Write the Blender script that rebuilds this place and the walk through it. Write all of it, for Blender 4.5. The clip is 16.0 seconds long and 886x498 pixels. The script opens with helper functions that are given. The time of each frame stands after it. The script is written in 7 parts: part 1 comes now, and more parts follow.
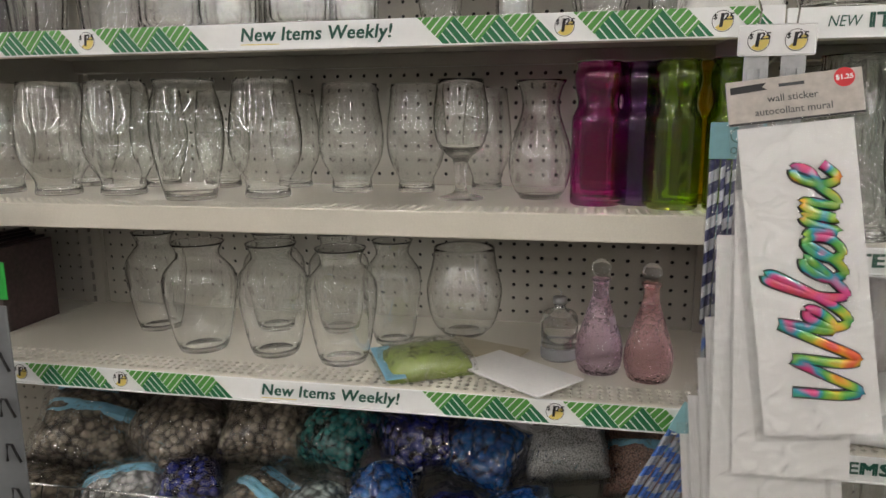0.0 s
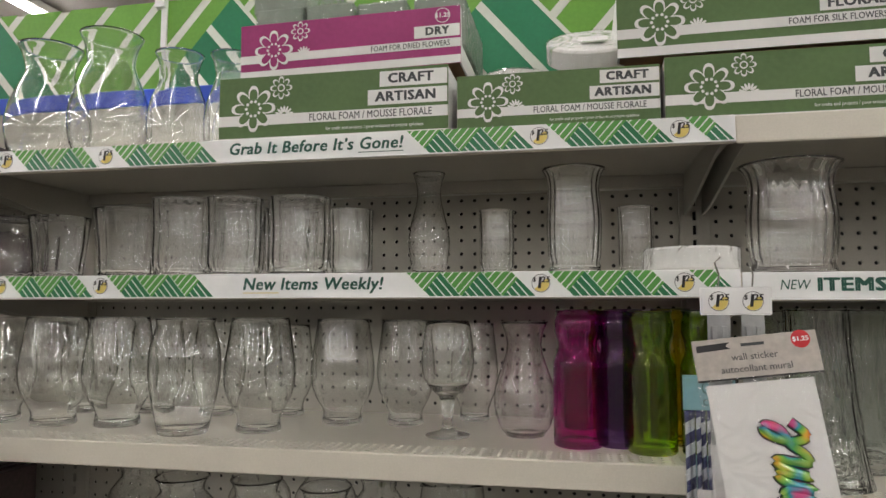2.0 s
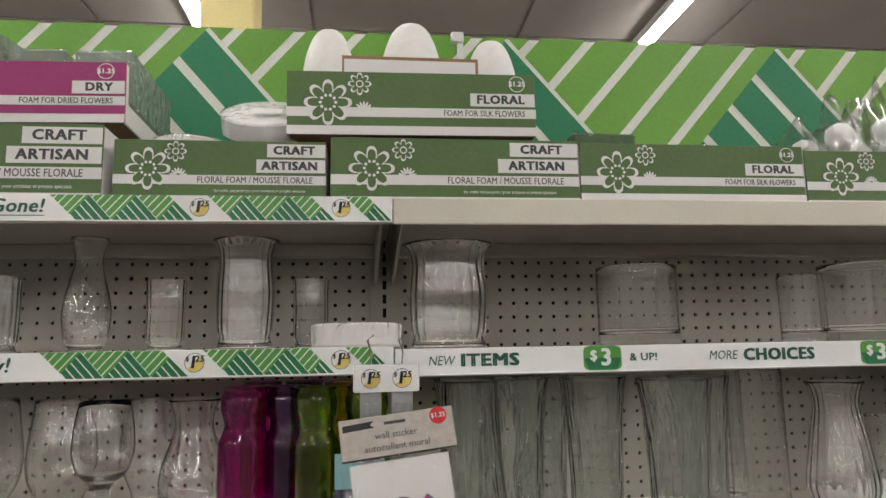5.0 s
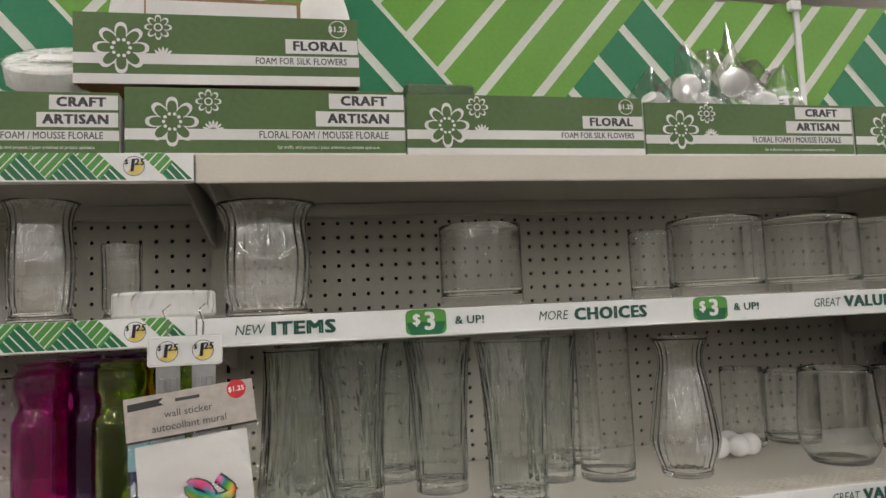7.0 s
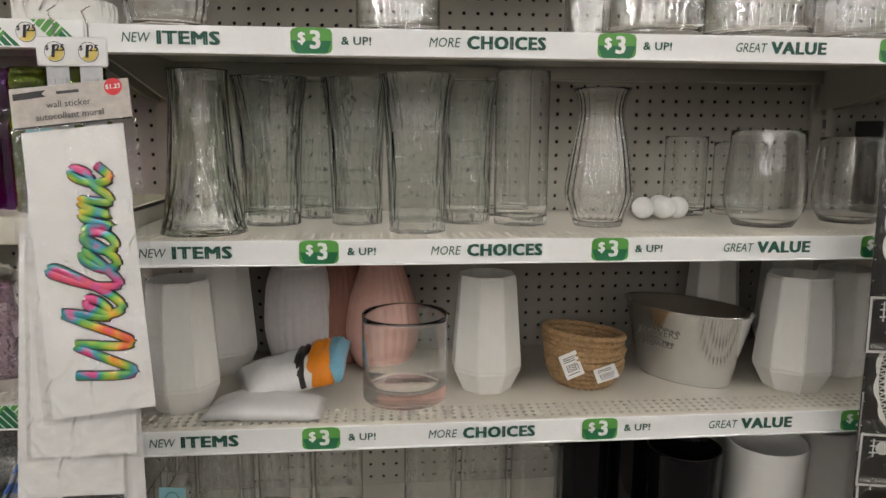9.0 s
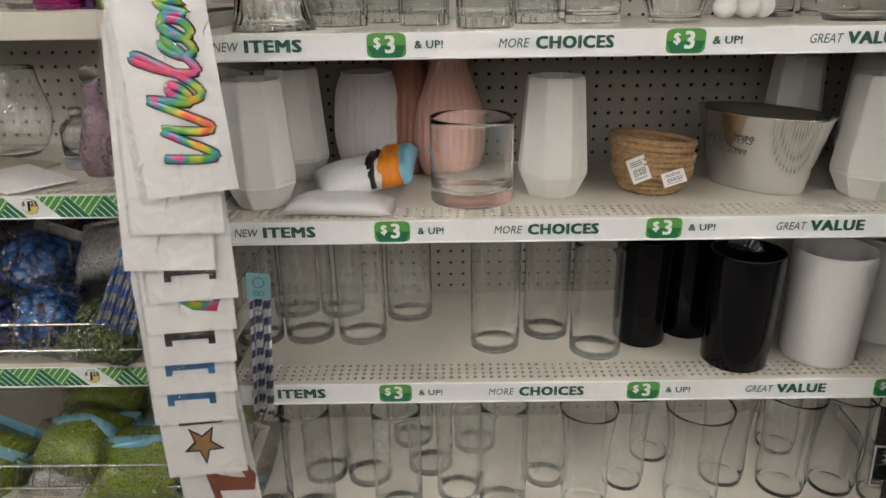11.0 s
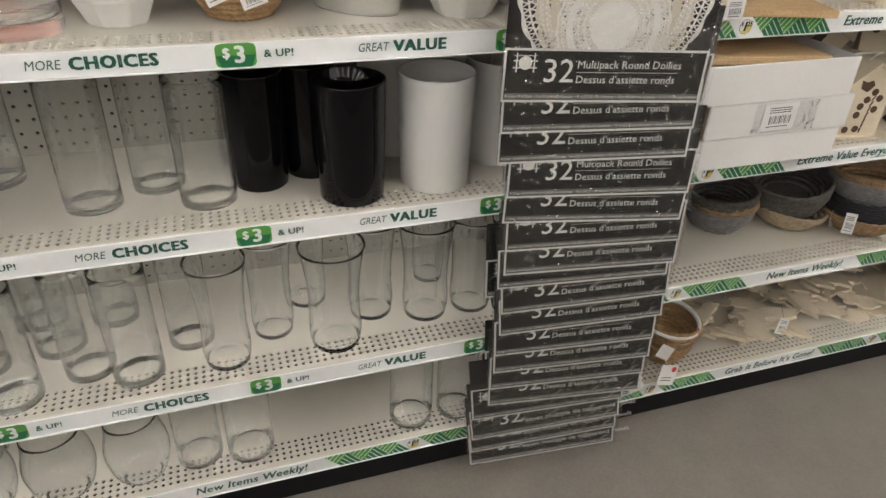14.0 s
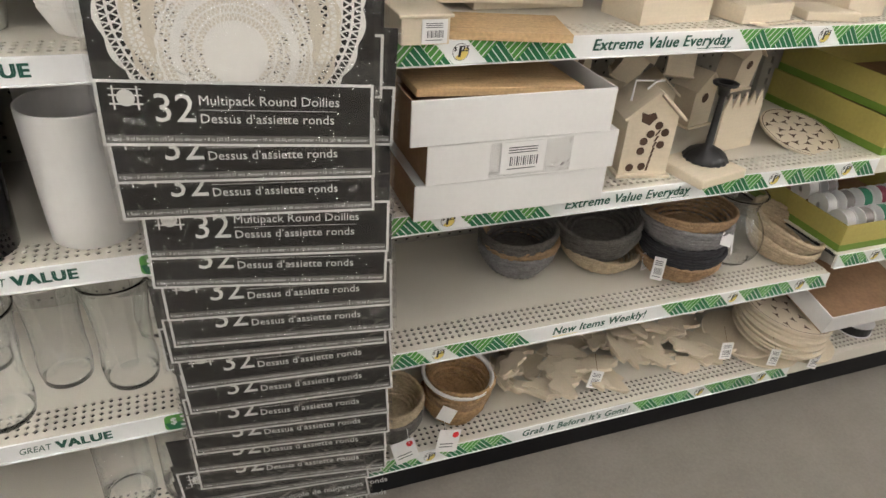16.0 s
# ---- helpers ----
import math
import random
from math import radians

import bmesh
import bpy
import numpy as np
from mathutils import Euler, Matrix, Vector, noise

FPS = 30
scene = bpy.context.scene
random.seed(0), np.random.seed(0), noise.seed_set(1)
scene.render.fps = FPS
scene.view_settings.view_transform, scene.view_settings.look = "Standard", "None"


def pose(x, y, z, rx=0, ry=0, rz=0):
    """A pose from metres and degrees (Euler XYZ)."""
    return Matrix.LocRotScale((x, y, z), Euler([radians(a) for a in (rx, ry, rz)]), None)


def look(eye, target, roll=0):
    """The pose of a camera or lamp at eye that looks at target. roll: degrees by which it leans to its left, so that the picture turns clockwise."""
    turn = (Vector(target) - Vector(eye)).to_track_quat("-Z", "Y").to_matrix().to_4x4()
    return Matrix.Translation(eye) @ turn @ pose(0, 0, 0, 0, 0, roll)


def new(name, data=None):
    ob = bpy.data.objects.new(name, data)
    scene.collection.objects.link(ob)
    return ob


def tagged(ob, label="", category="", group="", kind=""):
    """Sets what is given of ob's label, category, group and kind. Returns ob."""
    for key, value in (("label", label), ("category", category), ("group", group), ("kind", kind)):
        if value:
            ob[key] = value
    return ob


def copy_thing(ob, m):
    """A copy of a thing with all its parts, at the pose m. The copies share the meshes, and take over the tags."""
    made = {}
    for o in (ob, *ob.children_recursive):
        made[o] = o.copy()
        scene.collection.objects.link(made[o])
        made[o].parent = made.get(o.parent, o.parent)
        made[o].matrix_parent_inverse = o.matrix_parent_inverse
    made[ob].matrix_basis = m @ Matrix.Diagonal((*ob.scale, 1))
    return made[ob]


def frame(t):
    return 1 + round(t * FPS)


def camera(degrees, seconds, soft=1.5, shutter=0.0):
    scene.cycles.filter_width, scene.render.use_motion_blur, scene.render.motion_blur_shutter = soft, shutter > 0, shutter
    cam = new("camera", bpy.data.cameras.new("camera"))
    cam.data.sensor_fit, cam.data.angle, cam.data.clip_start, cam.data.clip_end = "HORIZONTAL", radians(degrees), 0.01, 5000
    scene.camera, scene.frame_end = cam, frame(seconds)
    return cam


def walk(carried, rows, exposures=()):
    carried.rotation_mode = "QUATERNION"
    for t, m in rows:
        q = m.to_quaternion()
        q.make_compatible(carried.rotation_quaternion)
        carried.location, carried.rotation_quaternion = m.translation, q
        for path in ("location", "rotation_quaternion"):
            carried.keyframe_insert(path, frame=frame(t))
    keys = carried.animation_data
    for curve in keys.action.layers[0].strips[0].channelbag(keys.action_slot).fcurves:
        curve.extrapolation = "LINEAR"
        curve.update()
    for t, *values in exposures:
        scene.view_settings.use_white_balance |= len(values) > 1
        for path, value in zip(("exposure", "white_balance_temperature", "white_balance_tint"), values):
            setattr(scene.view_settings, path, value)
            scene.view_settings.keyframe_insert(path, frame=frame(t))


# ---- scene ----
cam = camera(65.3, 16.0)
PATH = [
    (0, (-0.018, 0.047, 1.384), (-0.405, 1.973, 1.008), -0.4),
    (0.5, (-0.011, 0.041, 1.405), (-0.412, 1.984, 1.154), -0.1),
    (1, (-0.008, 0.033, 1.421), (-0.411, 1.99, 1.32), 0.1),
    (1.5, (-0.001, 0.023, 1.442), (-0.4, 1.982, 1.481), 0.0),
    (2, (0.007, 0.011, 1.46), (-0.38, 1.966, 1.627), 0.0),
    (2.5, (0.016, 0.004, 1.478), (-0.351, 1.954, 1.732), -0.1),
    (3, (0.032, -0.003, 1.487), (-0.271, 1.949, 1.801), -0.2),
    (3.3, (0.049, -0.005, 1.491), (-0.178, 1.955, 1.817), -0.4),
    (3.5, (0.065, -0.002, 1.488), (-0.102, 1.961, 1.83), -0.4),
    (4, (0.095, -0.006, 1.487), (0.073, 1.965, 1.825), -0.7),
    (4.5, (0.118, 0.004, 1.498), (0.249, 1.977, 1.801), -0.9),
    (4.7, (0.136, 0.016, 1.5), (0.317, 1.986, 1.795), -0.9),
    (6.8, (0.311, 0.049, 1.509), (0.7, 2.0, 1.71), -2.6),
    (7, (0.333, 0.06, 1.506), (0.734, 2.012, 1.671), -2.5),
    (7.5, (0.375, 0.111, 1.487), (0.827, 2.058, 1.528), -2.0),
    (8, (0.403, 0.131, 1.461), (0.835, 2.082, 1.376), -1.4),
    (8.5, (0.5, 0.078, 1.425), (0.823, 2.039, 1.206), -0.5),
    (9, (0.572, 0.005, 1.369), (0.754, 1.969, 1.042), 0.3),
    (9.2, (0.577, -0.012, 1.365), (0.707, 1.945, 0.975), 0.6),
    (11.3, (0.569, -0.036, 1.27), (0.552, 1.805, 0.489), -1.0),
    (11.5, (0.577, -0.038, 1.258), (0.565, 1.78, 0.427), -1.2),
    (12, (0.611, -0.037, 1.233), (0.625, 1.731, 0.298), -1.4),
    (12.5, (0.639, -0.035, 1.23), (0.738, 1.701, 0.241), -0.8),
    (13, (0.702, -0.026, 1.227), (0.938, 1.677, 0.206), 0.0),
    (13.5, (0.77, -0.038, 1.226), (1.184, 1.618, 0.185), 1.2),
    (14, (0.854, -0.019, 1.222), (1.425, 1.58, 0.165), 2.4),
    (14.5, (0.991, 0.037, 1.219), (1.694, 1.576, 0.154), 3.5),
    (15, (1.113, 0.074, 1.215), (1.877, 1.57, 0.129), 4.1),
    (15.5, (1.218, 0.073, 1.21), (1.964, 1.575, 0.12), 4.5),
    (16, (1.353, 0.05, 1.221), (1.988, 1.621, 0.158), 4.1),
]
walk(cam, [(t, look(eye, target, roll)) for t, eye, target, roll in PATH],
     exposures=[(0, 0.82), (1.5, 0.72), (2.5, 0.60), (4.5, 0.61), (7, 0.62), (8, 0.73), (9, 0.88), (12.5, 1.08), (14.5, 1.28), (16, 1.42)])

# ---- light ----
scene.cycles.transparent_max_bounces = 48
scene.cycles.max_bounces = 20
scene.cycles.transmission_bounces = 20
scene.cycles.glossy_bounces = 6
scene.cycles.sample_clamp_indirect = 0.0
world = bpy.data.worlds.new("store_air")
scene.world = world
world.use_nodes = True
world.node_tree.nodes["Background"].inputs[0].default_value = (0.9, 0.95, 1.0, 1)
world.node_tree.nodes["Background"].inputs[1].default_value = 0.05
TUBE_POWER = 23.0

# ---- plan: bays along x, front faces at y = FRONT, back boards at y = BACK ----
FRONT, BACK = 0.94, 1.296
PITCH, X_AB = 1.219, 0.207
BAY = {n: X_AB + k * PITCH for n, k in (("Z", -2), ("A", -1), ("B", 0), ("C", 1), ("D", 2))}
LEVELS = {
    "Z": (1.690, 1.491, 1.244, 0.990),
    "A": (1.690, 1.491, 1.244, 0.990),
    "B": (1.690, 1.487, 1.211, 0.944, 0.664, 0.357, 0.124),
    "C": (1.690, 1.487, 1.211, 0.943, 0.673, 0.394, 0.124),
    "D": (1.690, 1.487, 1.211, 0.943, 0.673, 0.440, 0.124),
}
CEIL = 3.4


# ---- materials ----
def mat(name, color, rough=0.5, metal=0.0, vary=0.06, scale=8.0, bump=0.0, fine=120.0, spec=0.5, coat=0.0, trans=0.0, per_object=0.0):
    m = bpy.data.materials.new(name)
    m.use_nodes = True
    nt = m.node_tree
    b = nt.nodes["Principled BSDF"]
    b.inputs["Roughness"].default_value = rough
    b.inputs["Metallic"].default_value = metal
    b.inputs["Specular IOR Level"].default_value = spec
    b.inputs["Coat Weight"].default_value = coat
    b.inputs["Coat Roughness"].default_value = 0.08
    b.inputs["Transmission Weight"].default_value = trans
    co = nt.nodes.new("ShaderNodeTexCoord")
    big = nt.nodes.new("ShaderNodeTexNoise")
    big.inputs["Scale"].default_value = scale
    big.inputs["Detail"].default_value = 5
    nt.links.new(co.outputs["Object"], big.inputs["Vector"])
    small = nt.nodes.new("ShaderNodeTexNoise")
    small.inputs["Scale"].default_value = fine
    small.inputs["Detail"].default_value = 3
    nt.links.new(co.outputs["Object"], small.inputs["Vector"])
    add = nt.nodes.new("ShaderNodeMath")
    add.operation = "ADD"
    nt.links.new(big.outputs["Fac"], add.inputs[0])
    nt.links.new(small.outputs["Fac"], add.inputs[1])
    ramp = nt.nodes.new("ShaderNodeMapRange")
    ramp.inputs["From Min"].default_value, ramp.inputs["From Max"].default_value = 0.7, 1.3
    ramp.inputs["To Min"].default_value, ramp.inputs["To Max"].default_value = 1 - vary, 1 + vary
    nt.links.new(add.outputs[0], ramp.inputs["Value"])
    last = ramp.outputs["Result"]
    if per_object:
        info = nt.nodes.new("ShaderNodeObjectInfo")
        spread = nt.nodes.new("ShaderNodeMapRange")
        spread.inputs["To Min"].default_value, spread.inputs["To Max"].default_value = 1 - per_object, 1 + per_object
        nt.links.new(info.outputs["Random"], spread.inputs["Value"])
        mul = nt.nodes.new("ShaderNodeMath")
        mul.operation = "MULTIPLY"
        nt.links.new(last, mul.inputs[0])
        nt.links.new(spread.outputs["Result"], mul.inputs[1])
        last = mul.outputs[0]
    tint = nt.nodes.new("ShaderNodeVectorMath")
    tint.operation = "SCALE"
    tint.inputs[0].default_value = color
    nt.links.new(last, tint.inputs["Scale"])
    nt.links.new(tint.outputs[0], b.inputs["Base Color"])
    rr = nt.nodes.new("ShaderNodeMapRange")
    rr.inputs["To Min"].default_value, rr.inputs["To Max"].default_value = max(0.02, rough - 0.07), min(1, rough + 0.07)
    nt.links.new(big.outputs["Fac"], rr.inputs["Value"])
    nt.links.new(rr.outputs["Result"], b.inputs["Roughness"])
    if bump:
        bp = nt.nodes.new("ShaderNodeBump")
        bp.inputs["Strength"].default_value = bump
        bp.inputs["Distance"].default_value = 0.002
        nt.links.new(small.outputs["Fac"], bp.inputs["Height"])
        nt.links.new(bp.outputs["Normal"], b.inputs["Normal"])
    return m


def glass(name, tint=(0.990, 0.993, 0.991), gloss=0.0, bump=0.0, bump_scale=60.0, base=0.042, deep=0.004, twist=0.0):
    """Clear thin-walled glass: see-through body, mirror gloss that grows towards the rim of sight."""
    m = bpy.data.materials.new(name)
    m.use_nodes = True
    nt = m.node_tree
    nt.nodes.remove(nt.nodes["Principled BSDF"])
    out = nt.nodes["Material Output"]
    tr = nt.nodes.new("ShaderNodeBsdfTransparent")
    tr.inputs[0].default_value = (*tint, 1)
    gl = nt.nodes.new("ShaderNodeBsdfGlossy")
    gl.inputs["Roughness"].default_value = max(gloss, 0.016)
    lw = nt.nodes.new("ShaderNodeLayerWeight")
    lw.inputs["Blend"].default_value = 0.5
    power = nt.nodes.new("ShaderNodeMath")
    power.operation = "POWER"
    power.inputs[1].default_value = 4.4
    nt.links.new(lw.outputs["Facing"], power.inputs[0])
    fac = nt.nodes.new("ShaderNodeMapRange")
    fac.inputs["To Min"].default_value, fac.inputs["To Max"].default_value = base, 0.75
    nt.links.new(power.outputs[0], fac.inputs["Value"])
    mix = nt.nodes.new("ShaderNodeMixShader")
    nt.links.new(fac.outputs["Result"], mix.inputs[0])
    nt.links.new(tr.outputs[0], mix.inputs[1])
    nt.links.new(gl.outputs[0], mix.inputs[2])
    nt.links.new(mix.outputs[0], out.inputs["Surface"])
    co = nt.nodes.new("ShaderNodeTexCoord")
    wob = nt.nodes.new("ShaderNodeTexNoise")
    wob.inputs["Scale"].default_value = bump_scale if bump else 14.0
    wob.inputs["Detail"].default_value = 1.0
    wob.inputs["Distortion"].default_value = twist
    nt.links.new(co.outputs["Object"], wob.inputs["Vector"])
    bp = nt.nodes.new("ShaderNodeBump")
    bp.inputs["Strength"].default_value = bump or 0.03
    bp.inputs["Distance"].default_value = deep
    nt.links.new(wob.outputs["Fac"], bp.inputs["Height"])
    for s in (gl, lw):
        nt.links.new(bp.outputs["Normal"], s.inputs["Normal"])
    return m


def glow(name, color, strength):
    m = bpy.data.materials.new(name)
    m.use_nodes = True
    nt = m.node_tree
    nt.nodes.remove(nt.nodes["Principled BSDF"])
    e = nt.nodes.new("ShaderNodeEmission")
    e.inputs[0].default_value, e.inputs[1].default_value = (*color, 1), strength
    nt.links.new(e.outputs[0], nt.nodes["Material Output"].inputs[0])
    return m


CREAM = mat("cream_enamel", (0.64, 0.605, 0.525), 0.32, vary=0.05, scale=5, bump=0.03, fine=400)
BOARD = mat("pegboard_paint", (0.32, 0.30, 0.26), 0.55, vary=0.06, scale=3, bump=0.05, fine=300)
# near-black for sheets that put in the shade inside holes and slots
HOLE_SHADE = mat("dark_gap", (0.012, 0.012, 0.012), 0.8)
WHITE = mat("white_card", (0.80, 0.80, 0.80), 0.38, vary=0.03, scale=20, bump=0.02)
PAPER = mat("white_paper", (0.80, 0.79, 0.78), 0.7, vary=0.04, scale=12, bump=0.05, fine=200)
STRIP_WHITE = mat("glossy_strip_white", (0.86, 0.87, 0.87), 0.22, vary=0.02, scale=10)
G_LIGHT = mat("leaf_green_print", (0.10, 0.33, 0.065), 0.3, vary=0.06, scale=20)
G_DARK = mat("deep_green_print", (0.015, 0.16, 0.065), 0.3, vary=0.06, scale=20)
INK = mat("dark_green_ink", (0.012, 0.085, 0.06), 0.4)
INK_GREY = mat("grey_ink", (0.05, 0.055, 0.06), 0.5)
INK_BLACK = mat("black_ink", (0.012, 0.012, 0.014), 0.35)
YELLOW = mat("yellow_print", (0.75, 0.60, 0.16), 0.35)
BAN_LIGHT = mat("banner_leaf_green", (0.145, 0.36, 0.045), 0.5, vary=0.08, scale=4)
BAN_DARK = mat("banner_deep_green", (0.010, 0.195, 0.085), 0.5, vary=0.08, scale=4)
BAN_WHITE = mat("banner_white", (0.72, 0.74, 0.68), 0.5, vary=0.04)
BOX_GREEN = mat("moss_green_carton", (0.085, 0.155, 0.05), 0.55, vary=0.12, scale=9, bump=0.06, per_object=0.05)
BOX_PINK = mat("magenta_carton", (0.32, 0.022, 0.15), 0.5, vary=0.1, scale=9, bump=0.05)
BOX_WHITE = mat("white_carton", (0.77, 0.765, 0.75), 0.5, vary=0.025, scale=10, bump=0.02)
KRAFT = mat("brown_cardboard", (0.30, 0.18, 0.10), 0.85, vary=0.15, scale=20, bump=0.2)
STEEL = mat("grey_steel", (0.45, 0.46, 0.47), 0.35, metal=0.9, vary=0.1)
CHROME = mat("chrome_wire", (0.62, 0.62, 0.6), 0.22, metal=1.0)
BLACK = mat("black_plastic", (0.012, 0.012, 0.013), 0.35, vary=0.2)
KICK = mat("black_kick_plate", (0.007, 0.007, 0.008), 0.55, vary=0.2, spec=0.2)
GLASS = glass("clear_glass")
def real_glass(name, tint=(0.985, 0.992, 0.989), bump=0.0, bump_scale=60.0, rough=0.0, tall=1.0, deep=0.003):
    """Solid refracting glass with a clear polish; bump: pressed or hammered relief."""
    m = bpy.data.materials.new(name)
    m.use_nodes = True
    nt = m.node_tree
    b = nt.nodes["Principled BSDF"]
    for k, v in (("Base Color", (*tint, 1)), ("Roughness", rough), ("Transmission Weight", 1.0), ("IOR", 1.5)):
        b.inputs[k].default_value = v
    gl = nt.nodes.new("ShaderNodeBsdfGlossy")
    gl.inputs["Roughness"].default_value = 0.03
    mix = nt.nodes.new("ShaderNodeMixShader")
    mix.inputs[0].default_value = 0.05
    nt.links.new(b.outputs[0], mix.inputs[1])
    nt.links.new(gl.outputs[0], mix.inputs[2])
    nt.links.new(mix.outputs[0], nt.nodes["Material Output"].inputs["Surface"])
    co = nt.nodes.new("ShaderNodeTexCoord")
    mp = nt.nodes.new("ShaderNodeMapping")
    mp.inputs["Scale"].default_value = (1, 1, tall)
    wob = nt.nodes.new("ShaderNodeTexNoise")
    wob.inputs["Scale"].default_value = bump_scale if bump else 5.0
    wob.inputs["Detail"].default_value = 1.0
    bp = nt.nodes.new("ShaderNodeBump")
    bp.inputs["Strength"].default_value = bump or 0.06
    bp.inputs["Distance"].default_value = deep
    nt.links.new(co.outputs["Object"], mp.inputs["Vector"])
    nt.links.new(mp.outputs["Vector"], wob.inputs["Vector"])
    nt.links.new(wob.outputs["Fac"], bp.inputs["Height"])
    for q in (b, gl):
        nt.links.new(bp.outputs["Normal"], q.inputs["Normal"])
    return m


REAL_GLASS = real_glass("solid_glass")
PATTERN = real_glass("moulded_glass", (0.93, 0.955, 0.945), bump=0.3, bump_scale=4.5, tall=0.6, deep=0.03)
FILM = glass("clear_film", tint=(0.99, 0.99, 0.99), gloss=0.04, bump=0.9, bump_scale=30, base=0.06, deep=0.018, twist=1.6)
BAG_FILM = glass("bag_film", tint=(0.96, 0.96, 0.96), gloss=0.05, bump=1.0, bump_scale=26, base=0.07, deep=0.03, twist=2.0)


# ---- builders ----
def thing(name, at, label, category, group="", kind="", turn=0.0, tilt=0.0):
    e = new(name)
    e.matrix_basis = pose(at[0], at[1], at[2], tilt, 0, turn)
    e.empty_display_size = 0.05
    return tagged(e, label, category, group, kind)


def hang(ob, parent):
    ob.parent = parent
    return ob


def from_lists(name, verts, faces, material, parent=None, label="", smooth=False, slots=None):
    me = bpy.data.meshes.new(name)
    me.from_pydata([tuple(v) for v in verts], [], [tuple(f) for f in faces])
    for m in (material if isinstance(material, (list, tuple)) else [material]):
        me.materials.append(m)
    if slots is not None:
        me.polygons.foreach_set("material_index", slots)
    if smooth:
        me.polygons.foreach_set("use_smooth", [True] * len(me.polygons))
    me.update()
    ob = new(name, me)
    if parent:
        ob.parent = parent
    if label:
        tagged(ob, label)
    return ob


def part(name, bm, material, parent=None, label="", smooth=False, at=None):
    me = bpy.data.meshes.new(name)
    bm.to_mesh(me)
    bm.free()
    for m in (material if isinstance(material, (list, tuple)) else [material]):
        me.materials.append(m)
    if smooth:
        me.polygons.foreach_set("use_smooth", [True] * len(me.polygons))
    ob = new(name, me)
    if parent:
        ob.parent = parent
    if at is not None:
        ob.matrix_basis = at
    if label:
        tagged(ob, label)
    return ob


def share(name, me, parent, at=None, label=""):
    ob = new(name, me)
    ob.parent = parent
    if at is not None:
        ob.matrix_basis = at
    if label:
        tagged(ob, label)
    return ob


def box(x0, x1, y0, y1, z0, z1, bevel=0.0, bm=None, m=None, seg=1):
    bm = bm or bmesh.new()
    r = bmesh.ops.create_cube(bm, size=1)
    mm = Matrix.Translation(((x0 + x1) / 2, (y0 + y1) / 2, (z0 + z1) / 2)) @ Matrix.Diagonal((x1 - x0, y1 - y0, z1 - z0, 1))
    bmesh.ops.transform(bm, matrix=(m @ mm) if m else mm, verts=r["verts"])
    if bevel:
        edges = list({e for v in r["verts"] for e in v.link_edges})
        bmesh.ops.bevel(bm, geom=edges, offset=bevel, segments=seg, affect="EDGES")
    return bm


def tube(points, r, bm=None, n=6):
    """A rod of radius r along points."""
    bm = bm or bmesh.new()
    rings = []
    pts = [Vector(p) for p in points]
    for i, p in enumerate(pts):
        d = (pts[min(i + 1, len(pts) - 1)] - pts[max(i - 1, 0)]).normalized()
        a = d.orthogonal().normalized() if abs(d.z) > 0.9 else d.cross(Vector((0, 0, 1))).normalized()
        b = d.cross(a)
        rings.append([bm.verts.new(p + r * (math.cos(k * math.tau / n) * a + math.sin(k * math.tau / n) * b)) for k in range(n)])
    for u, v in zip(rings, rings[1:]):
        for k in range(n):
            bm.faces.new((u[k], u[(k + 1) % n], v[(k + 1) % n], v[k]))
    bm.faces.new(rings[0][::-1]), bm.faces.new(rings[-1])
    return bm


def lathe(profile, n=40, bm=None, squash=None):
    """Turn (radius, height) pairs round the z axis. squash(angle, z, r) may change the radius."""
    bm = bm or bmesh.new()
    rings = []
    for r, z in profile:
        if r < 1e-5:
            rings.append([bm.verts.new((0, 0, z))])
        else:
            ring = []
            for k in range(n):
                a = k * math.tau / n
                q = squash(a, z, r) if squash else r
                ring.append(bm.verts.new((q * math.cos(a), q * math.sin(a), z)))
            rings.append(ring)
    for u, v in zip(rings, rings[1:]):
        if len(u) == 1 and len(v) == 1:
            continue
        for k in range(n):
            j = (k + 1) % n
            if len(u) == 1:
                bm.faces.new((u[0], v[j], v[k]))
            elif len(v) == 1:
                bm.faces.new((u[k], u[j], v[0]))
            else:
                bm.faces.new((u[k], u[j], v[j], v[k]))
    return bm


def smooth_line(pairs, steps=5):
    """Catmull-Rom through (r, z) pairs."""
    p = [Vector((a, b)) for a, b in pairs]
    p = [p[0] * 2 - p[1]] + p + [p[-1] * 2 - p[-2]]
    out = []
    for i in range(1, len(p) - 2):
        for s in range(steps):
            t = s / steps
            a, b, c, d = p[i - 1:i + 3]
            v = 0.5 * (2 * b + (c - a) * t + (2 * a - 5 * b + 4 * c - d) * t * t + (3 * b - a - 3 * c + d) * t ** 3)
            out.append((max(v.x, 0.0), v.y))
    out.append((p[-2].x, p[-2].y))
    return out


def clip_poly(poly, tri):
    """The part of a polygon inside a convex counter-clockwise one."""
    out = list(poly)
    for (ax, ay), (bx, by) in zip(tri, tri[1:] + tri[:1]):
        src, out = out, []
        side = lambda p: (bx - ax) * (p[1] - ay) - (by - ay) * (p[0] - ax)
        for p, q in zip(src, src[1:] + src[:1]):
            sp, sq = side(p), side(q)
            if sp >= 0:
                out.append(p)
            if sp * sq < 0:
                t = sp / (sp - sq)
                out.append((p[0] + t * (q[0] - p[0]), p[1] + t * (q[1] - p[1])))
        if not out:
            return []
    return out


